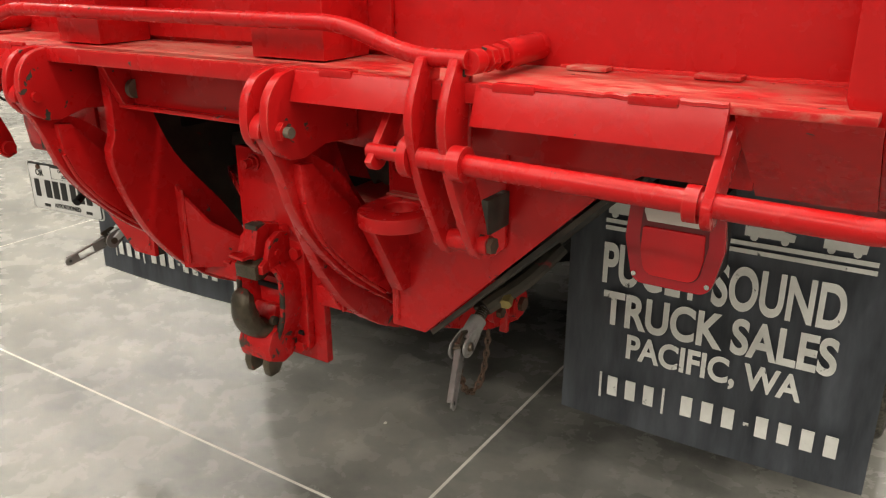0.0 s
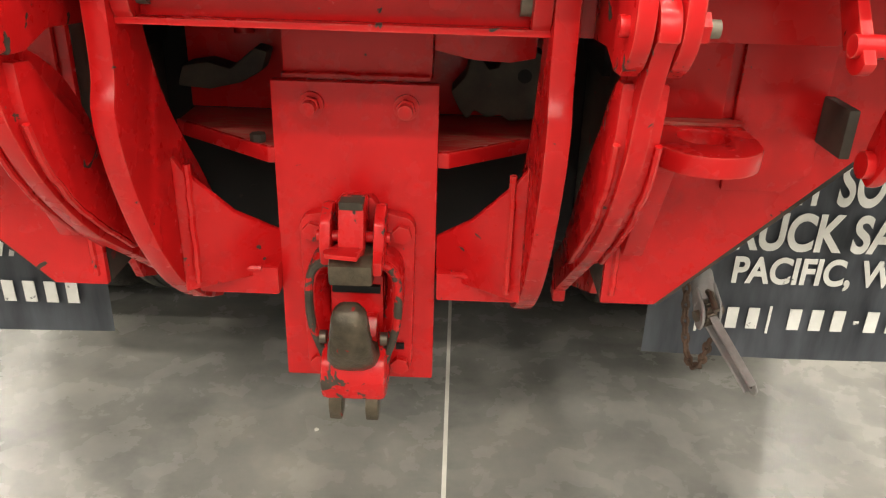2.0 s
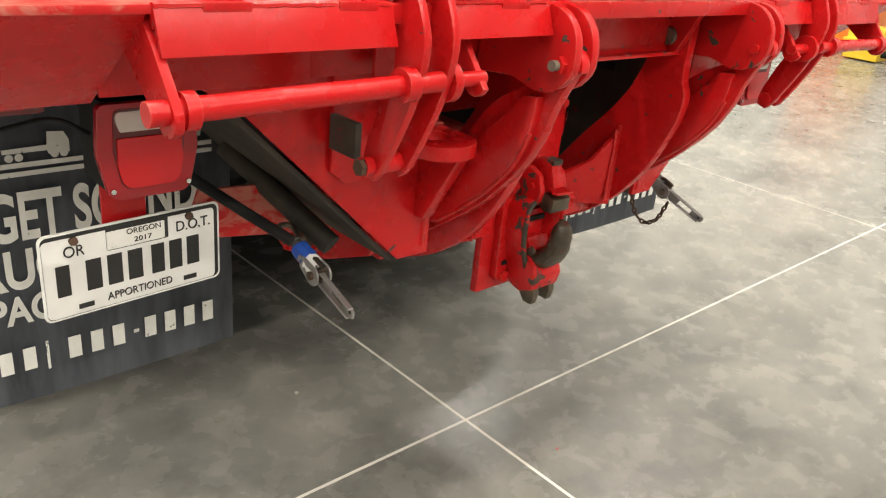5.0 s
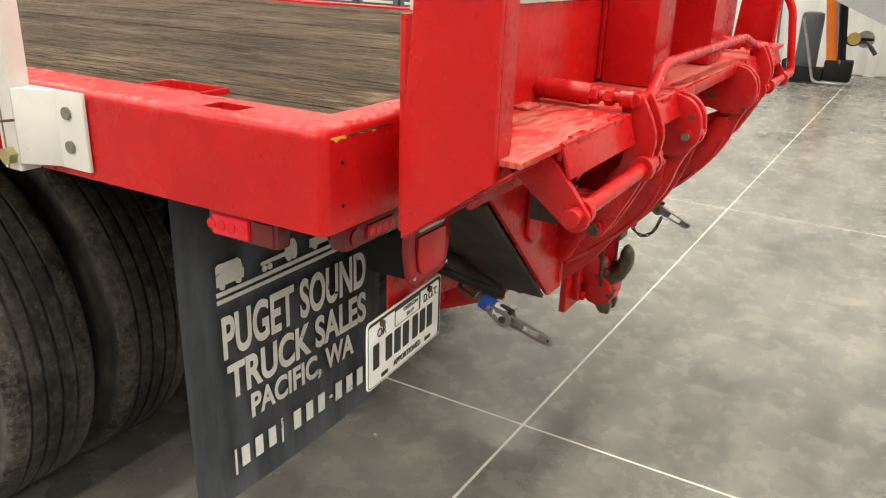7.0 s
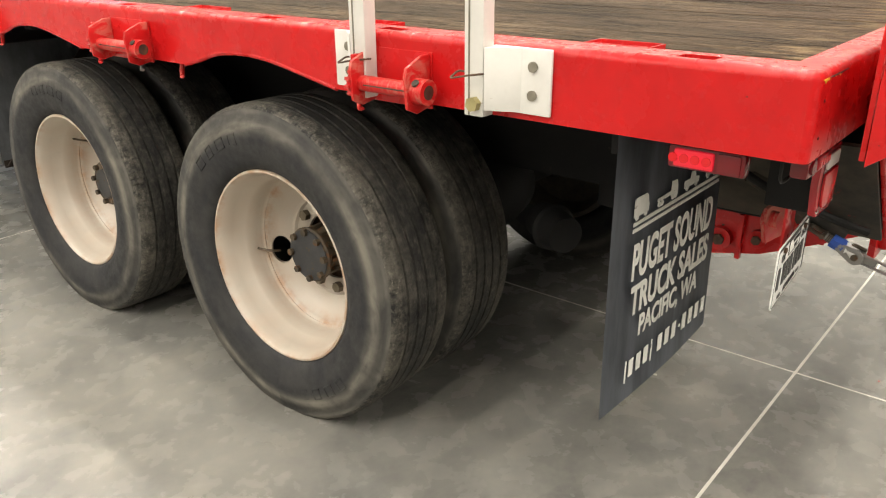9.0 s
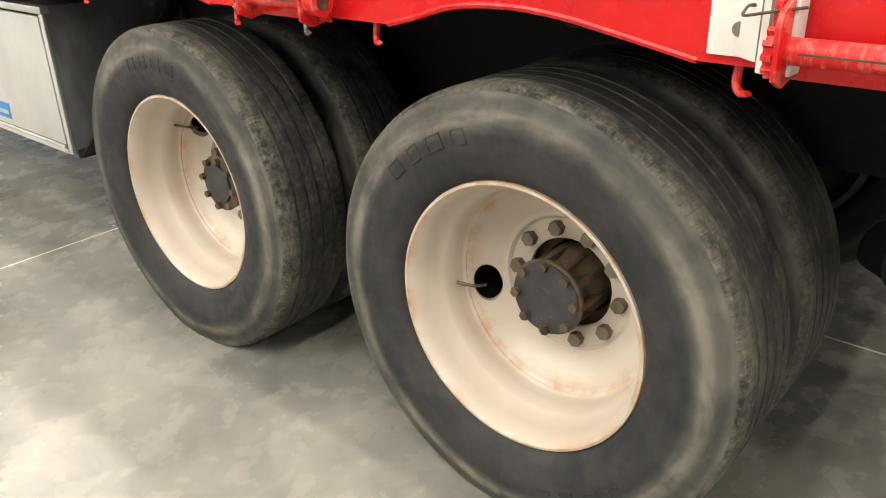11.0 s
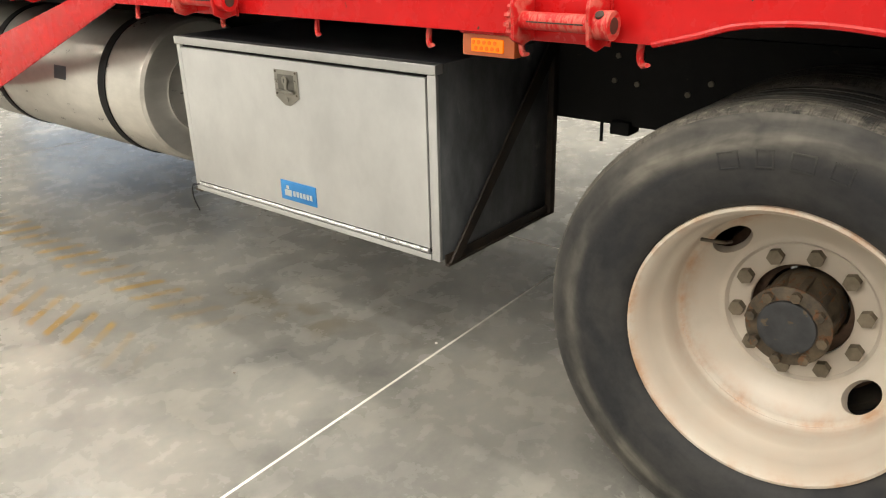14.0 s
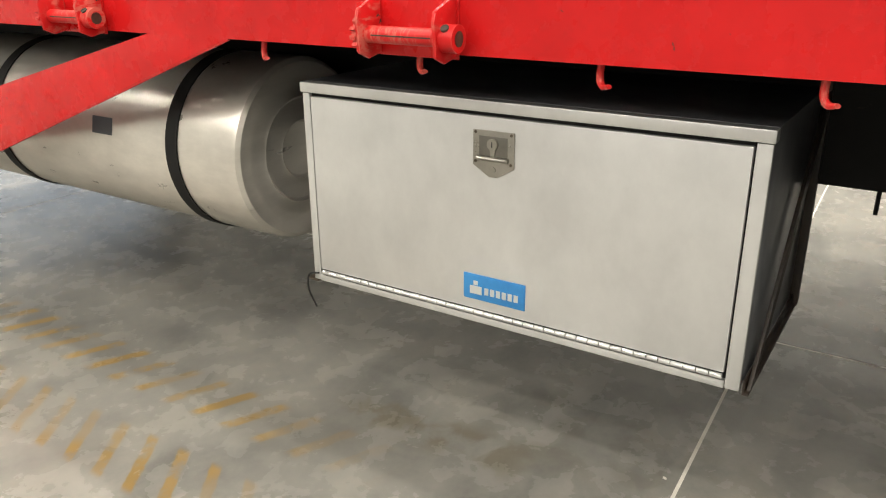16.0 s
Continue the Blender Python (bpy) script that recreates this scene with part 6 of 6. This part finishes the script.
binder(-1, (-0.584, 1.248, 0.812), (-0.583, 1.168, 0.776), (-0.592, 1.045, 0.748), True, "grey chain binder wrapped with blue tape")
brr = binder(1, (0.508, 1.215, 0.822), (0.508, 1.130, 0.775), (0.552, 1.026, 0.713), False, "grey steel chain binder with a hanging chain")
part("chain", chain(spline([(0.506, 1.235, 0.765), (0.508, 1.222, 0.715), (0.510, 1.200, 0.676), (0.510, 1.168, 0.664), (0.512, 1.135, 0.686), (0.512, 1.113, 0.741)], 4), 0.0028, 0.017), RUST, brr, "short rusty chain")
part("clevis", tube(spline([(0.60, 1.35, 0.925), (0.56, 1.29, 0.870), (0.508, 1.215, 0.825)], 4), 0.019, 10), GRIME_SHADE, brr)
part("brass_fitting", hexagon((0.540, 1.245, 0.842), (0.3, -1, -0.5), 0.013, 0.020), plain("old_brass", (0.32, 0.24, 0.08), (0.5, 0.4, 0.16), 0.4, 0.8, 30, 0.2), brr, "small brass fitting")


# ---- along the side: winches, hooks, stakes ----
def winch(y0, y1):
    x = -SIDE
    w = empty("strap_winch", pose(x, (y0 + y1) / 2, 1.22), truck, "red strap winch bolted to the side rail")
    prof = [(x - 0.003, 1.160), (x - 0.003, 1.285), (x - 0.03, 1.285), (x - 0.085, 1.262), (x - 0.092, 1.24), (x - 0.085, 1.165), (x - 0.05, 1.150)]
    for y in (y0 + 0.045, y1):
        part("side_plate", plate(prof, "y", y - 0.009, y, 0.003), RED_DUSTY, w)
    part("drum", cyl((x - 0.052, y0 + 0.045, 1.205), (x - 0.052, y1, 1.205), 0.0195, 22, 0), RED_DUSTY, w)
    part("drum_slot", box(x - 0.0722, x - 0.067, y0 + 0.06, y1 - 0.03, 1.2035, 1.2065, 0), GRIME_SHADE, w)
    part("socket", join(cyl((x - 0.052, y0, 1.205), (x - 0.052, y0 + 0.05, 1.205), 0.030, 24, 0.004)), RED_DUSTY, w)
    part("socket_hole", cyl((x - 0.052, y0 - 0.001, 1.205), (x - 0.052, y0 + 0.01, 1.205), 0.017, 18, 0), STEEL, w)
    part("socket_hole", cyl((x - 0.0745, y0 + 0.022, 1.2295), (x - 0.066, y0 + 0.022, 1.219), 0.0095, 14, 0), GRIME_SHADE, w)
    cog = []
    for k in range(12):
        for da, rr in ((0, 0.033), (4, 0.042), (14, 0.042), (18, 0.033)):
            an = radians(30 * k + da)
            cog.append((x - 0.052 + rr * math.cos(an), 1.205 + rr * math.sin(an)))
    part("ratchet_wheel", plate(cog, "y", y1, y1 + 0.014, 0), RED_DUSTY, w)
    part("pawl", box(x - 0.07, x - 0.045, y1 + 0.001, y1 + 0.012, 1.245, 1.275, 0.003), RED_CHIP, w)
    part("back_plate", box(x - 0.004, x - 0.0005, y0 + 0.03, y1 + 0.01, 1.155, 1.288, 0.001), RED, w)
    return w


for y0, y1 in ((1.992, 2.215), (3.19, 3.46), (4.445, 4.675), (5.715, 5.965), (6.96, 7.19)):
    winch(y0, y1)


def hook(y, mat, lab):
    p = [(-1.205, y, 1.18), (-1.210, y + 0.002, 1.145), (-1.214, y - 0.001, 1.128), (-1.222, y - 0.012, 1.119), (-1.231, y - 0.026, 1.122)]
    bm = tube(spline(p, 3), 0.0078, 10)
    # the tip is drawn thin
    for v in bm.verts:
        k = min(1.0, max(0.0, (y - 0.006 - v.co.y) / 0.022))
        v.co.z += (1.121 - v.co.z) * 0.45 * k
    part("rope_hook", bm, mat, truck, lab)


for y in (2.30, 3.11, 3.62, 4.42, 4.72, 5.005, 5.425, 5.87, 6.37, 6.83):
    hook(y, RED_DUSTY, "small red rope hook under the rail")
hook(3.345, GREY_STEEL, "small grey rope hook under the rail")

am = part("amber_marker", box(-1.222, -1.185, 4.735, 4.89, 1.104, 1.157, 0.006), LENS_AMBER_DIM, truck, "lit amber side marker lamp")
part("led_lens", box(-1.227, -1.216, 4.765, 4.86, 1.115, 1.147, 0.004), LENS_AMBER, am, "glowing amber lens")
for i in range(5):
    for k in range(2):
        part("led", cyl((-1.2285, 4.78 + 0.016 * i + 0.008 * k, 1.124 + 0.014 * k), (-1.2265, 4.78 + 0.016 * i + 0.008 * k, 1.124 + 0.014 * k), 0.005, 8, 0), LENS_AMBER_LED, am)
part("mount_strip", box(-1.224, -1.18, 4.73, 4.895, 1.157, 1.162, 0.001), RED, am)


def stake(y, flap_from, flap_to):
    """A removable white stake with its bolted side bracket."""
    x = -SIDE
    st = empty("white_stake", pose(x, y, 1.2), None, "white-painted steel stake bolted to the red side rail", "stake", "white side stakes")
    part("post", box(x - 0.045, x - 0.004, y - 0.026, y + 0.026, 1.166, 2.0, 0.004), WHITE_PAINT, st)
    part("seam", box(x - 0.0462, x - 0.0448, y + 0.010, y + 0.014, 1.168, 1.99, 0), BOLT_GREY, st)
    part("bracket", box(x - 0.010, x - 0.002, flap_from, flap_to, 1.180, 1.322, 0.003), WHITE_PAINT, st, "white bracket plate with bolts")
    part("stiffener", plate([(x - 0.045, flap_from if flap_from > y else flap_to), (x - 0.010, (flap_from + flap_to) / 2), (x - 0.010, flap_from if flap_from > y else flap_to)], "z", 1.182, 1.320, 0.001), WHITE_PAINT, st)
    yb = flap_from + 0.045 if flap_from < y else flap_to - 0.05
    for z in (1.222, 1.283):
        part("bolt", cyl((x - 0.009, yb, z), (x - 0.015, yb, z), 0.0115, 14, 0.003), BOLT_GREY, st)
    part("lock_bolt", hexagon((x - 0.045, y - 0.005, 1.195), (-1, 0, 0), 0.017, 0.016, 0.002), plain("brass_bolt", (0.35, 0.30, 0.14), (0.5, 0.44, 0.22), 0.4, 0.8, 30, 0.1), st)
    part("clip", tube(rounded([(x - 0.03, y - 0.03, 1.262), (x - 0.075, y - 0.01, 1.262), (x - 0.075, y + 0.045, 1.25), (x - 0.035, y + 0.05, 1.262), (x - 0.03, y - 0.02, 1.258)], 0.012), 0.0025, 6), RUST, st)
    return st


stake(1.868, 1.69, 1.840)
stake(2.225, 2.252, 2.342)

# ---- tool box ----
BX0, BX1, BY0, BY1, BZ0, BZ1 = -1.08, -0.46, 5.098, 6.368, 0.437, 1.037
# Box walls and lid top use the aluminium with shade in its colour.
tb = part("tool_box", join(box(BX0 + 0.012, BX1, BY0 + 0.002, BY1 - 0.002, BZ0, BZ1 - 0.002, 0.004)), ALU_SHADED, truck, "aluminium underbody tool box with a lockable drop door")
part("lid_edge", box(BX0 - 0.006, BX0 + 0.03, BY0 - 0.004, BY1 + 0.004, BZ1 - 0.026, BZ1 + 0.003, 0.004), ALU, tb)
part("lid_top", box(BX0 + 0.03, BX1, BY0 - 0.003, BY1 + 0.003, BZ1 - 0.001, BZ1 + 0.003, 0.001), ALU_SHADED, tb)
part("frame_stile", box(BX0, BX0 + 0.014, BY0, BY0 + 0.033, BZ0, BZ1 - 0.028, 0.003), ALU, tb)
part("frame_stile", box(BX0, BX0 + 0.014, BY1 - 0.026, BY1, BZ0, BZ1 - 0.028, 0.003), ALU, tb)
part("frame_sill", box(BX0 - 0.003, BX0 + 0.014, BY0 + 0.034, BY1 - 0.027, BZ0, BZ0 + 0.020, 0.003), ALU, tb)
part("door", box(BX0 - 0.004, BX0 + 0.010, BY0 + 0.037, BY1 - 0.032, BZ0 + 0.040, BZ1 - 0.036, 0.003), ALU, tb, "plain aluminium drop door")
part("door_gap", box(BX0 + 0.010, BX0 + 0.0115, BY0 + 0.033, BY1 - 0.026, BZ0 + 0.02, BZ1 - 0.027, 0), BLACK, tb)
part("piano_hinge", join(*[cyl((BX0 - 0.005, BY0 + 0.04 + 0.0298 * i, BZ0 + 0.031), (BX0 - 0.005, BY0 + 0.04 + 0.0298 * i + 0.0275, BZ0 + 0.031), 0.0065, 10, 0.001) for i in range(40)]), ALU, tb, "long piano hinge", None, "", "", "stuff")
LATCH_STEEL = plain("dull_chromed_latch", (0.30, 0.29, 0.26), (0.42, 0.40, 0.36), 0.3, 0.9, 20, 0.05)
LY, LZ = 5.741, 0.922
ltc = part("paddle_latch", plate([(LY - 0.058, LZ + 0.046), (LY + 0.058, LZ + 0.046), (LY + 0.058, LZ - 0.044), (LY + 0.012, LZ - 0.072), (LY - 0.012, LZ - 0.072), (LY - 0.058, LZ - 0.044)], "x", BX0 - 0.0085, BX0 - 0.0035, 0.002), LATCH_STEEL, tb, "chromed folding T-handle latch")
part("latch_dish", box(BX0 - 0.0095, BX0 - 0.0075, LY - 0.040, LY + 0.040, LZ - 0.024, LZ + 0.032, 0.0008), plain("shadowed_latch_dish", (0.16, 0.155, 0.14), (0.26, 0.25, 0.225), 0.35, 0.9, 20, 0.05), ltc)
part("t_handle", join(cyl((BX0 - 0.013, LY - 0.044, LZ - 0.024), (BX0 - 0.013, LY + 0.044, LZ - 0.024), 0.0055, 12, 0.002), plate([(LY - 0.005, LZ - 0.022), (LY + 0.005, LZ - 0.022), (LY + 0.009, LZ + 0.008), (LY - 0.009, LZ + 0.008)], "x", BX0 - 0.013, BX0 - 0.009, 0.001)), LATCH_STEEL, ltc)
lock = part("lock_barrel", cyl((BX0 - 0.016, LY, LZ + 0.013), (BX0 - 0.007, LY, LZ + 0.013), 0.0145, 24, 0.002), LATCH_STEEL, ltc)
part("keyway", box(BX0 - 0.0165, BX0 - 0.0155, LY - 0.0015, LY + 0.0015, LZ + 0.006, LZ + 0.020, 0), INK, lock)
part("rivet", cyl((BX0 - 0.011, LY, LZ - 0.052), (BX0 - 0.007, LY, LZ - 0.052), 0.008, 14, 0.002), LATCH_STEEL, ltc)
for dy in (-0.05, 0.05):
    for dz in (-0.034, 0.040):
        part("rivet", cyl((BX0 - 0.0095, LY + dy, LZ + dz), (BX0 - 0.007, LY + dy, LZ + dz), 0.004, 8, 0), STEEL, ltc)
nmp = part("name_plate", box(BX0 - 0.0065, BX0 - 0.0035, 5.642, 5.826, 0.506, 0.578, 0.001), BLUE, tb, "blue enamel maker's plate")
part("emblem", join(box(BX0 - 0.0075, BX0 - 0.006, 5.770, 5.806, 0.522, 0.545, 0.0), box(BX0 - 0.0075, BX0 - 0.006, 5.782, 5.795, 0.548, 0.56, 0.0)), ALU, nmp)
for i in range(6):
    part("bar", box(BX0 - 0.0075, BX0 - 0.006, 5.662 + 0.0175 * i, 5.674 + 0.0175 * i, 0.525, 0.545, 0), ALU, nmp)
part("loose_wire", tube(spline([(BX0 - 0.002, BY1 - 0.02, 0.46), (BX0 - 0.012, BY1 + 0.012, 0.452), (BX0 - 0.010, BY1 + 0.02, 0.40), (BX0 - 0.006, BY1 - 0.005, 0.345)], 4), 0.003, 6), BLACK, tb)
bk = part("box_bracket", plate([(BY0 - 0.018, 0.420), (BY0 - 0.003, 0.420), (BY0 - 0.003, 0.456), (BY0 - 0.008, 0.456), (BY0 - 0.008, 0.427), (BY0 - 0.018, 0.427)], "x", BX0 + 0.02, -0.47, 0.001), BRACE_BLACK, tb, "dark steel angle bracket with a diagonal brace")
part("diagonal_brace", plate([(BX0 + 0.03, 0.43), (BX0 + 0.075, 0.43), (-0.475, 0.985), (-0.475, 1.035), (-0.505, 1.035)], "y", BY0 - 0.020, BY0 - 0.011, 0.001), BRACE_BLACK, bk)
part("rear_upright", box(-0.478, -0.448, BY0 - 0.020, BY0 + 0.012, 0.420, 1.06, 0.001), BRACE_BLACK, bk)
part("box_bracket", box(BX0 + 0.02, -0.42, BY1 + 0.006, BY1 + 0.046, 0.418, 0.426, 0.001), STEEL, tb, "dark steel angle bracket")
part("drain_stub", cyl((-0.40, 4.93, 0.70), (-0.40, 4.93, 0.78), 0.006, 8), BLACK, truck)
part("drain_stub", cyl((-0.36, 4.90, 0.72), (-0.36, 4.90, 0.78), 0.006, 8), BLACK, truck)
part("air_valve", box(-0.46, -0.38, 4.80, 4.87, 0.745, 0.79, 0.006), BLACK, truck)

# ---- fuel tank ----
TX, TZ, TR, TY0, TY1 = -0.800, 0.756, 0.310, 6.63, 8.35


def tank():
    prof = [(0.02, 0.001), (0.02, 0.09), (0.012, 0.10), (0.018, 0.11), (0.018, 0.17), (0.008, 0.18), (0.014, 0.19), (0.012, 0.25), (0.006, 0.27), (0.006, TR - 0.018), (0.016, TR - 0.004), (0.03, TR), (TY1 - TY0, TR), (TY1 - TY0 + 0.02, TR - 0.02), (TY1 - TY0 + 0.02, 0.001)]
    bm = lathe(prof, 72, False)
    return moved(bm, Matrix.Translation((TX, TY0, TZ)) @ Matrix.Rotation(radians(90), 4, "Z"))


ft = part("fuel_tank", tank(), TANK_ALU, truck, "cylindrical brushed aluminium fuel tank with black straps")
for y in (6.905, 7.95):
    part("tank_strap", moved(lathe([(0, TR + 0.001), (0, TR + 0.006), (0.055, TR + 0.006), (0.055, TR + 0.001)], 72, True), Matrix.Translation((TX, y, TZ)) @ Matrix.Rotation(radians(90), 4, "Z")), BLACK, ft, "black rubber-lined strap")
part("tank_label", moved(box(-0.0005, 0.001, -0.055, 0.055, -0.03, 0.03, 0), Matrix.Translation((TX, 7.30, TZ)) @ Matrix.Rotation(radians(12), 4, "Y") @ Matrix.Translation((-TR - 0.001, 0, 0))), DARK_CAB, ft, "small dark data label")
for y in (6.6, 6.75):
    for dx in (0.0, 0.10):
        part("tank_sticker", moved(box(-0.0005, 0.001, -0.05, 0.03, -0.02, 0.02, 0), Matrix.Translation((TX, y + 0.2, TZ)) @ Matrix.Rotation(radians(42 + dx * 120), 4, "Y") @ Matrix.Translation((-TR - 0.001, 0, 0))), ALU, ft) if y > 6.7 else None

part("side_brace", plate([(6.475, ZB + 0.002), (6.80, ZB + 0.002), (7.85, 0.90), (8.6, 0.72), (8.6, 0.50), (7.75, 0.705)], "x", -SIDE, -SIDE + 0.008, 0.002), RED, truck, "red diagonal side brace")
part("brace_edge", tube([(-SIDE + 0.004, 6.475, ZB), (-SIDE + 0.004, 7.75, 0.703)], 0.005, 6), RED_CHIP, truck)

# ---- small litter on the floor ----
for x, y, r, mat, lab in ((0.267, 1.152, 0.0045, RED, "small red paint flake on the concrete"), (-0.201, 1.815, 0.008, CAULK, "small pale crumb on the concrete"), (-0.885, 5.29, 0.007, CAULK, "small pale crumb on the concrete"), (-1.457, 5.714, 0.004, RUST, "small dark crumb on the concrete")):
    cr = random.Random(int(x * 1000))
    part("floor_crumb", plate([(x + r * cr.uniform(0.6, 1.3) * math.cos(q), y + r * cr.uniform(0.6, 1.3) * math.sin(q)) for q in (0, 1, 2, 3, 4, 5)], "z", 0.0, 0.002, 0.0004), mat, None, lab, None, "litter")

# ---- far side of the hall ----
BRASS_DULL = plain("dull_yellow_paint", (0.40, 0.28, 0.06), (0.52, 0.38, 0.10), 0.5, 0, 12, 0.05)
RAMP_GREY = plain("light_grey_sheet_metal", (0.30, 0.30, 0.31), (0.36, 0.36, 0.375), 0.4, 0.1, 5, 0.03)
mac = empty("upright_machine", pose(10.6, 1.6, 0), None, "orange and black upright workshop machine by the wall", "machine")
part("column", plate([(1.73, 1.75), (1.86, 1.75), (1.60, 0.30), (1.46, 0.30)], "x", 10.55, 10.70, 0.015), ORANGE, mac, "orange column")
part("rod", tube([(10.52, 1.70, 1.7), (10.52, 1.42, 0.30)], 0.022, 10), GREY_STEEL, mac)
part("rod", tube([(10.52, 1.66, 1.7), (10.52, 1.36, 0.30)], 0.016, 10), DARK_CAB, mac)
part("frame", tube(rounded([(10.42, 1.98, 0.9), (10.42, 1.72, 0.03), (10.42, 1.24, 0.03), (10.80, 1.24, 0.03)], 0.08), 0.022, 10), GREY_STEEL, mac, "bent grey tube frame")
part("motor", box(10.5, 10.85, 1.26, 1.62, 0.05, 0.34, 0.03), BLACK, mac)
part("pad", box(10.60, 10.80, 1.74, 2.04, 0.10, 0.98, 0.07), DARK_CAB, mac, "black rounded pad")
part("foot", box(10.45, 10.75, 1.62, 2.12, 0.02, 0.22, 0.02), BLACK, mac)
part("side_arm", tube(spline([(10.58, 1.46, 0.66), (10.56, 1.32, 0.58), (10.56, 1.15, 0.62), (10.58, 1.00, 0.46)], 4), 0.03, 8), DARK_CAB, mac)
part("dial", cyl((10.50, 1.30, 0.66), (10.55, 1.30, 0.66), 0.085, 24, 0.01), BRASS_DULL, mac, "dull yellow round plate")
part("flywheel", cyl((10.54, 1.16, 0.66), (10.60, 1.16, 0.66), 0.115, 28, 0.012), GREY_STEEL, mac, "grey round flywheel")
part("spindle", cyl((10.53, 1.06, 0.66), (10.53, 1.40, 0.66), 0.02, 12, 0.002), BLACK, mac)
for yo in (-0.07, -0.12):
    part("cylinder_rod", tube([(10.50, 1.66 + yo, 1.55), (10.50, 1.50 + yo, 0.36)], 0.028, 12), BLACK, mac)
part("toe_plate", plate([(2.14, 0.02), (2.16, 0.30), (2.18, 0.30), (2.17, 0.0), (1.86, 0.0), (1.86, 0.02)], "x", 10.45, 10.80, 0.004), BLACK, mac)
part("loading_ramp", plate([(2.35, 1.52), (0.2, 0.62), (-1.3, 0.0), (-1.75, 0.0), (-1.75, 2.6), (2.35, 2.6)], "x", 9.50, 9.56, 0.01), RAMP_GREY, None, "light grey sheet-metal panel of parked equipment, sloping edge", None, "equipment")
mop = empty("floor_brush", pose(11.6, 2.4, 0), None, "dark floor brush leaning on the white wall", "brush")
part("stick", tube([(11.85, 2.55, 1.7), (11.55, 2.42, 0.06)], 0.018, 8), DARK_CAB, mop)
part("head", box(11.48, 11.62, 2.24, 2.58, 0.0, 0.07, 0.01), BLACK, mop)
pol = empty("yellow_mast", pose(11.0, 3.2, 0), None, "slim yellow and white mast on a low foot", "mast")
part("mast", box(10.9, 10.98, 3.16, 3.24, 0.12, 1.75, 0.01), YELLOW, pol)
part("scale_strip", box(10.89, 10.898, 3.18, 3.215, 0.2, 1.7, 0.0), WHITE_PAINT, pol)
part("foot", box(10.7, 11.2, 2.9, 3.42, 0.0, 0.12, 0.02), YELLOW, pol)
ylw = empty("lift_base", pose(10.6, 4.2, 0), None, "yellow low lift base with a black axle and wheel", "lift")
part("base", box(10.5, 11.0, 4.08, 4.55, 0.02, 0.46, 0.02), YELLOW, ylw)
part("shelf", box(10.46, 11.0, 4.04, 4.58, 0.25, 0.29, 0.01), YELLOW, ylw)
part("axle", cyl((10.65, 3.56, 0.12), (10.65, 4.08, 0.12), 0.045, 14, 0), BLACK, ylw)
part("wheel", cyl((10.60, 3.50, 0.11), (10.72, 3.50, 0.11), 0.11, 20, 0.02), BLACK, ylw)
obx = empty("orange_cabinet", pose(11.5, 4.95, 0), None, "orange steel cabinet with white strips by the wall", "cabinet")
part("body", box(11.2, 11.9, 4.52, 5.42, 0.02, 1.3, 0.01), ORANGE, obx)
for z0 in (0.62, 0.76):
    part("strip", box(11.19, 11.198, 4.55, 4.82, z0, z0 + 0.06, 0), WHITE_PAINT, obx)
part("strip", box(11.19, 11.198, 4.66, 4.69, 0.3, 0.62, 0), WHITE_PAINT, obx)
for gy in (6.35, 6.85):
    grn = empty("green_stand", pose(11.4, gy, 0), None, "green steel stand with a grey foot", "stand", "green stands")
    part("post", tube([(11.4, gy + 0.04, 0.04), (11.5, gy - 0.05, 1.5)], 0.05, 10), GREEN, grn)
    part("foot", box(11.2, 11.6, gy - 0.2, gy + 0.24, 0.0, 0.05, 0.01), DARK_CAB, grn)
    part("arm", tube([(11.45, gy, 0.75), (11.45, gy + 0.3, 0.55)], 0.04, 8), DARK_CAB, grn)
for k in range(5):
    y = 7.9 + 1.0 * k
    cb = empty("tool_cabinet", pose(11.6, y, 0), None, "dark grey workshop cabinet with white drawer pulls", "cabinet", "wall cabinets")
    part("body", box(11.2, 11.9, y - 0.48, y + 0.48, 0.02, 1.15, 0.01), DARK_CAB, cb)
    for z in (0.35, 0.65, 0.95):
        part("drawer_pull", box(11.17, 11.2, y - 0.36, y + 0.36, z, z + 0.05, 0.005), WHITE_PAINT, cb)
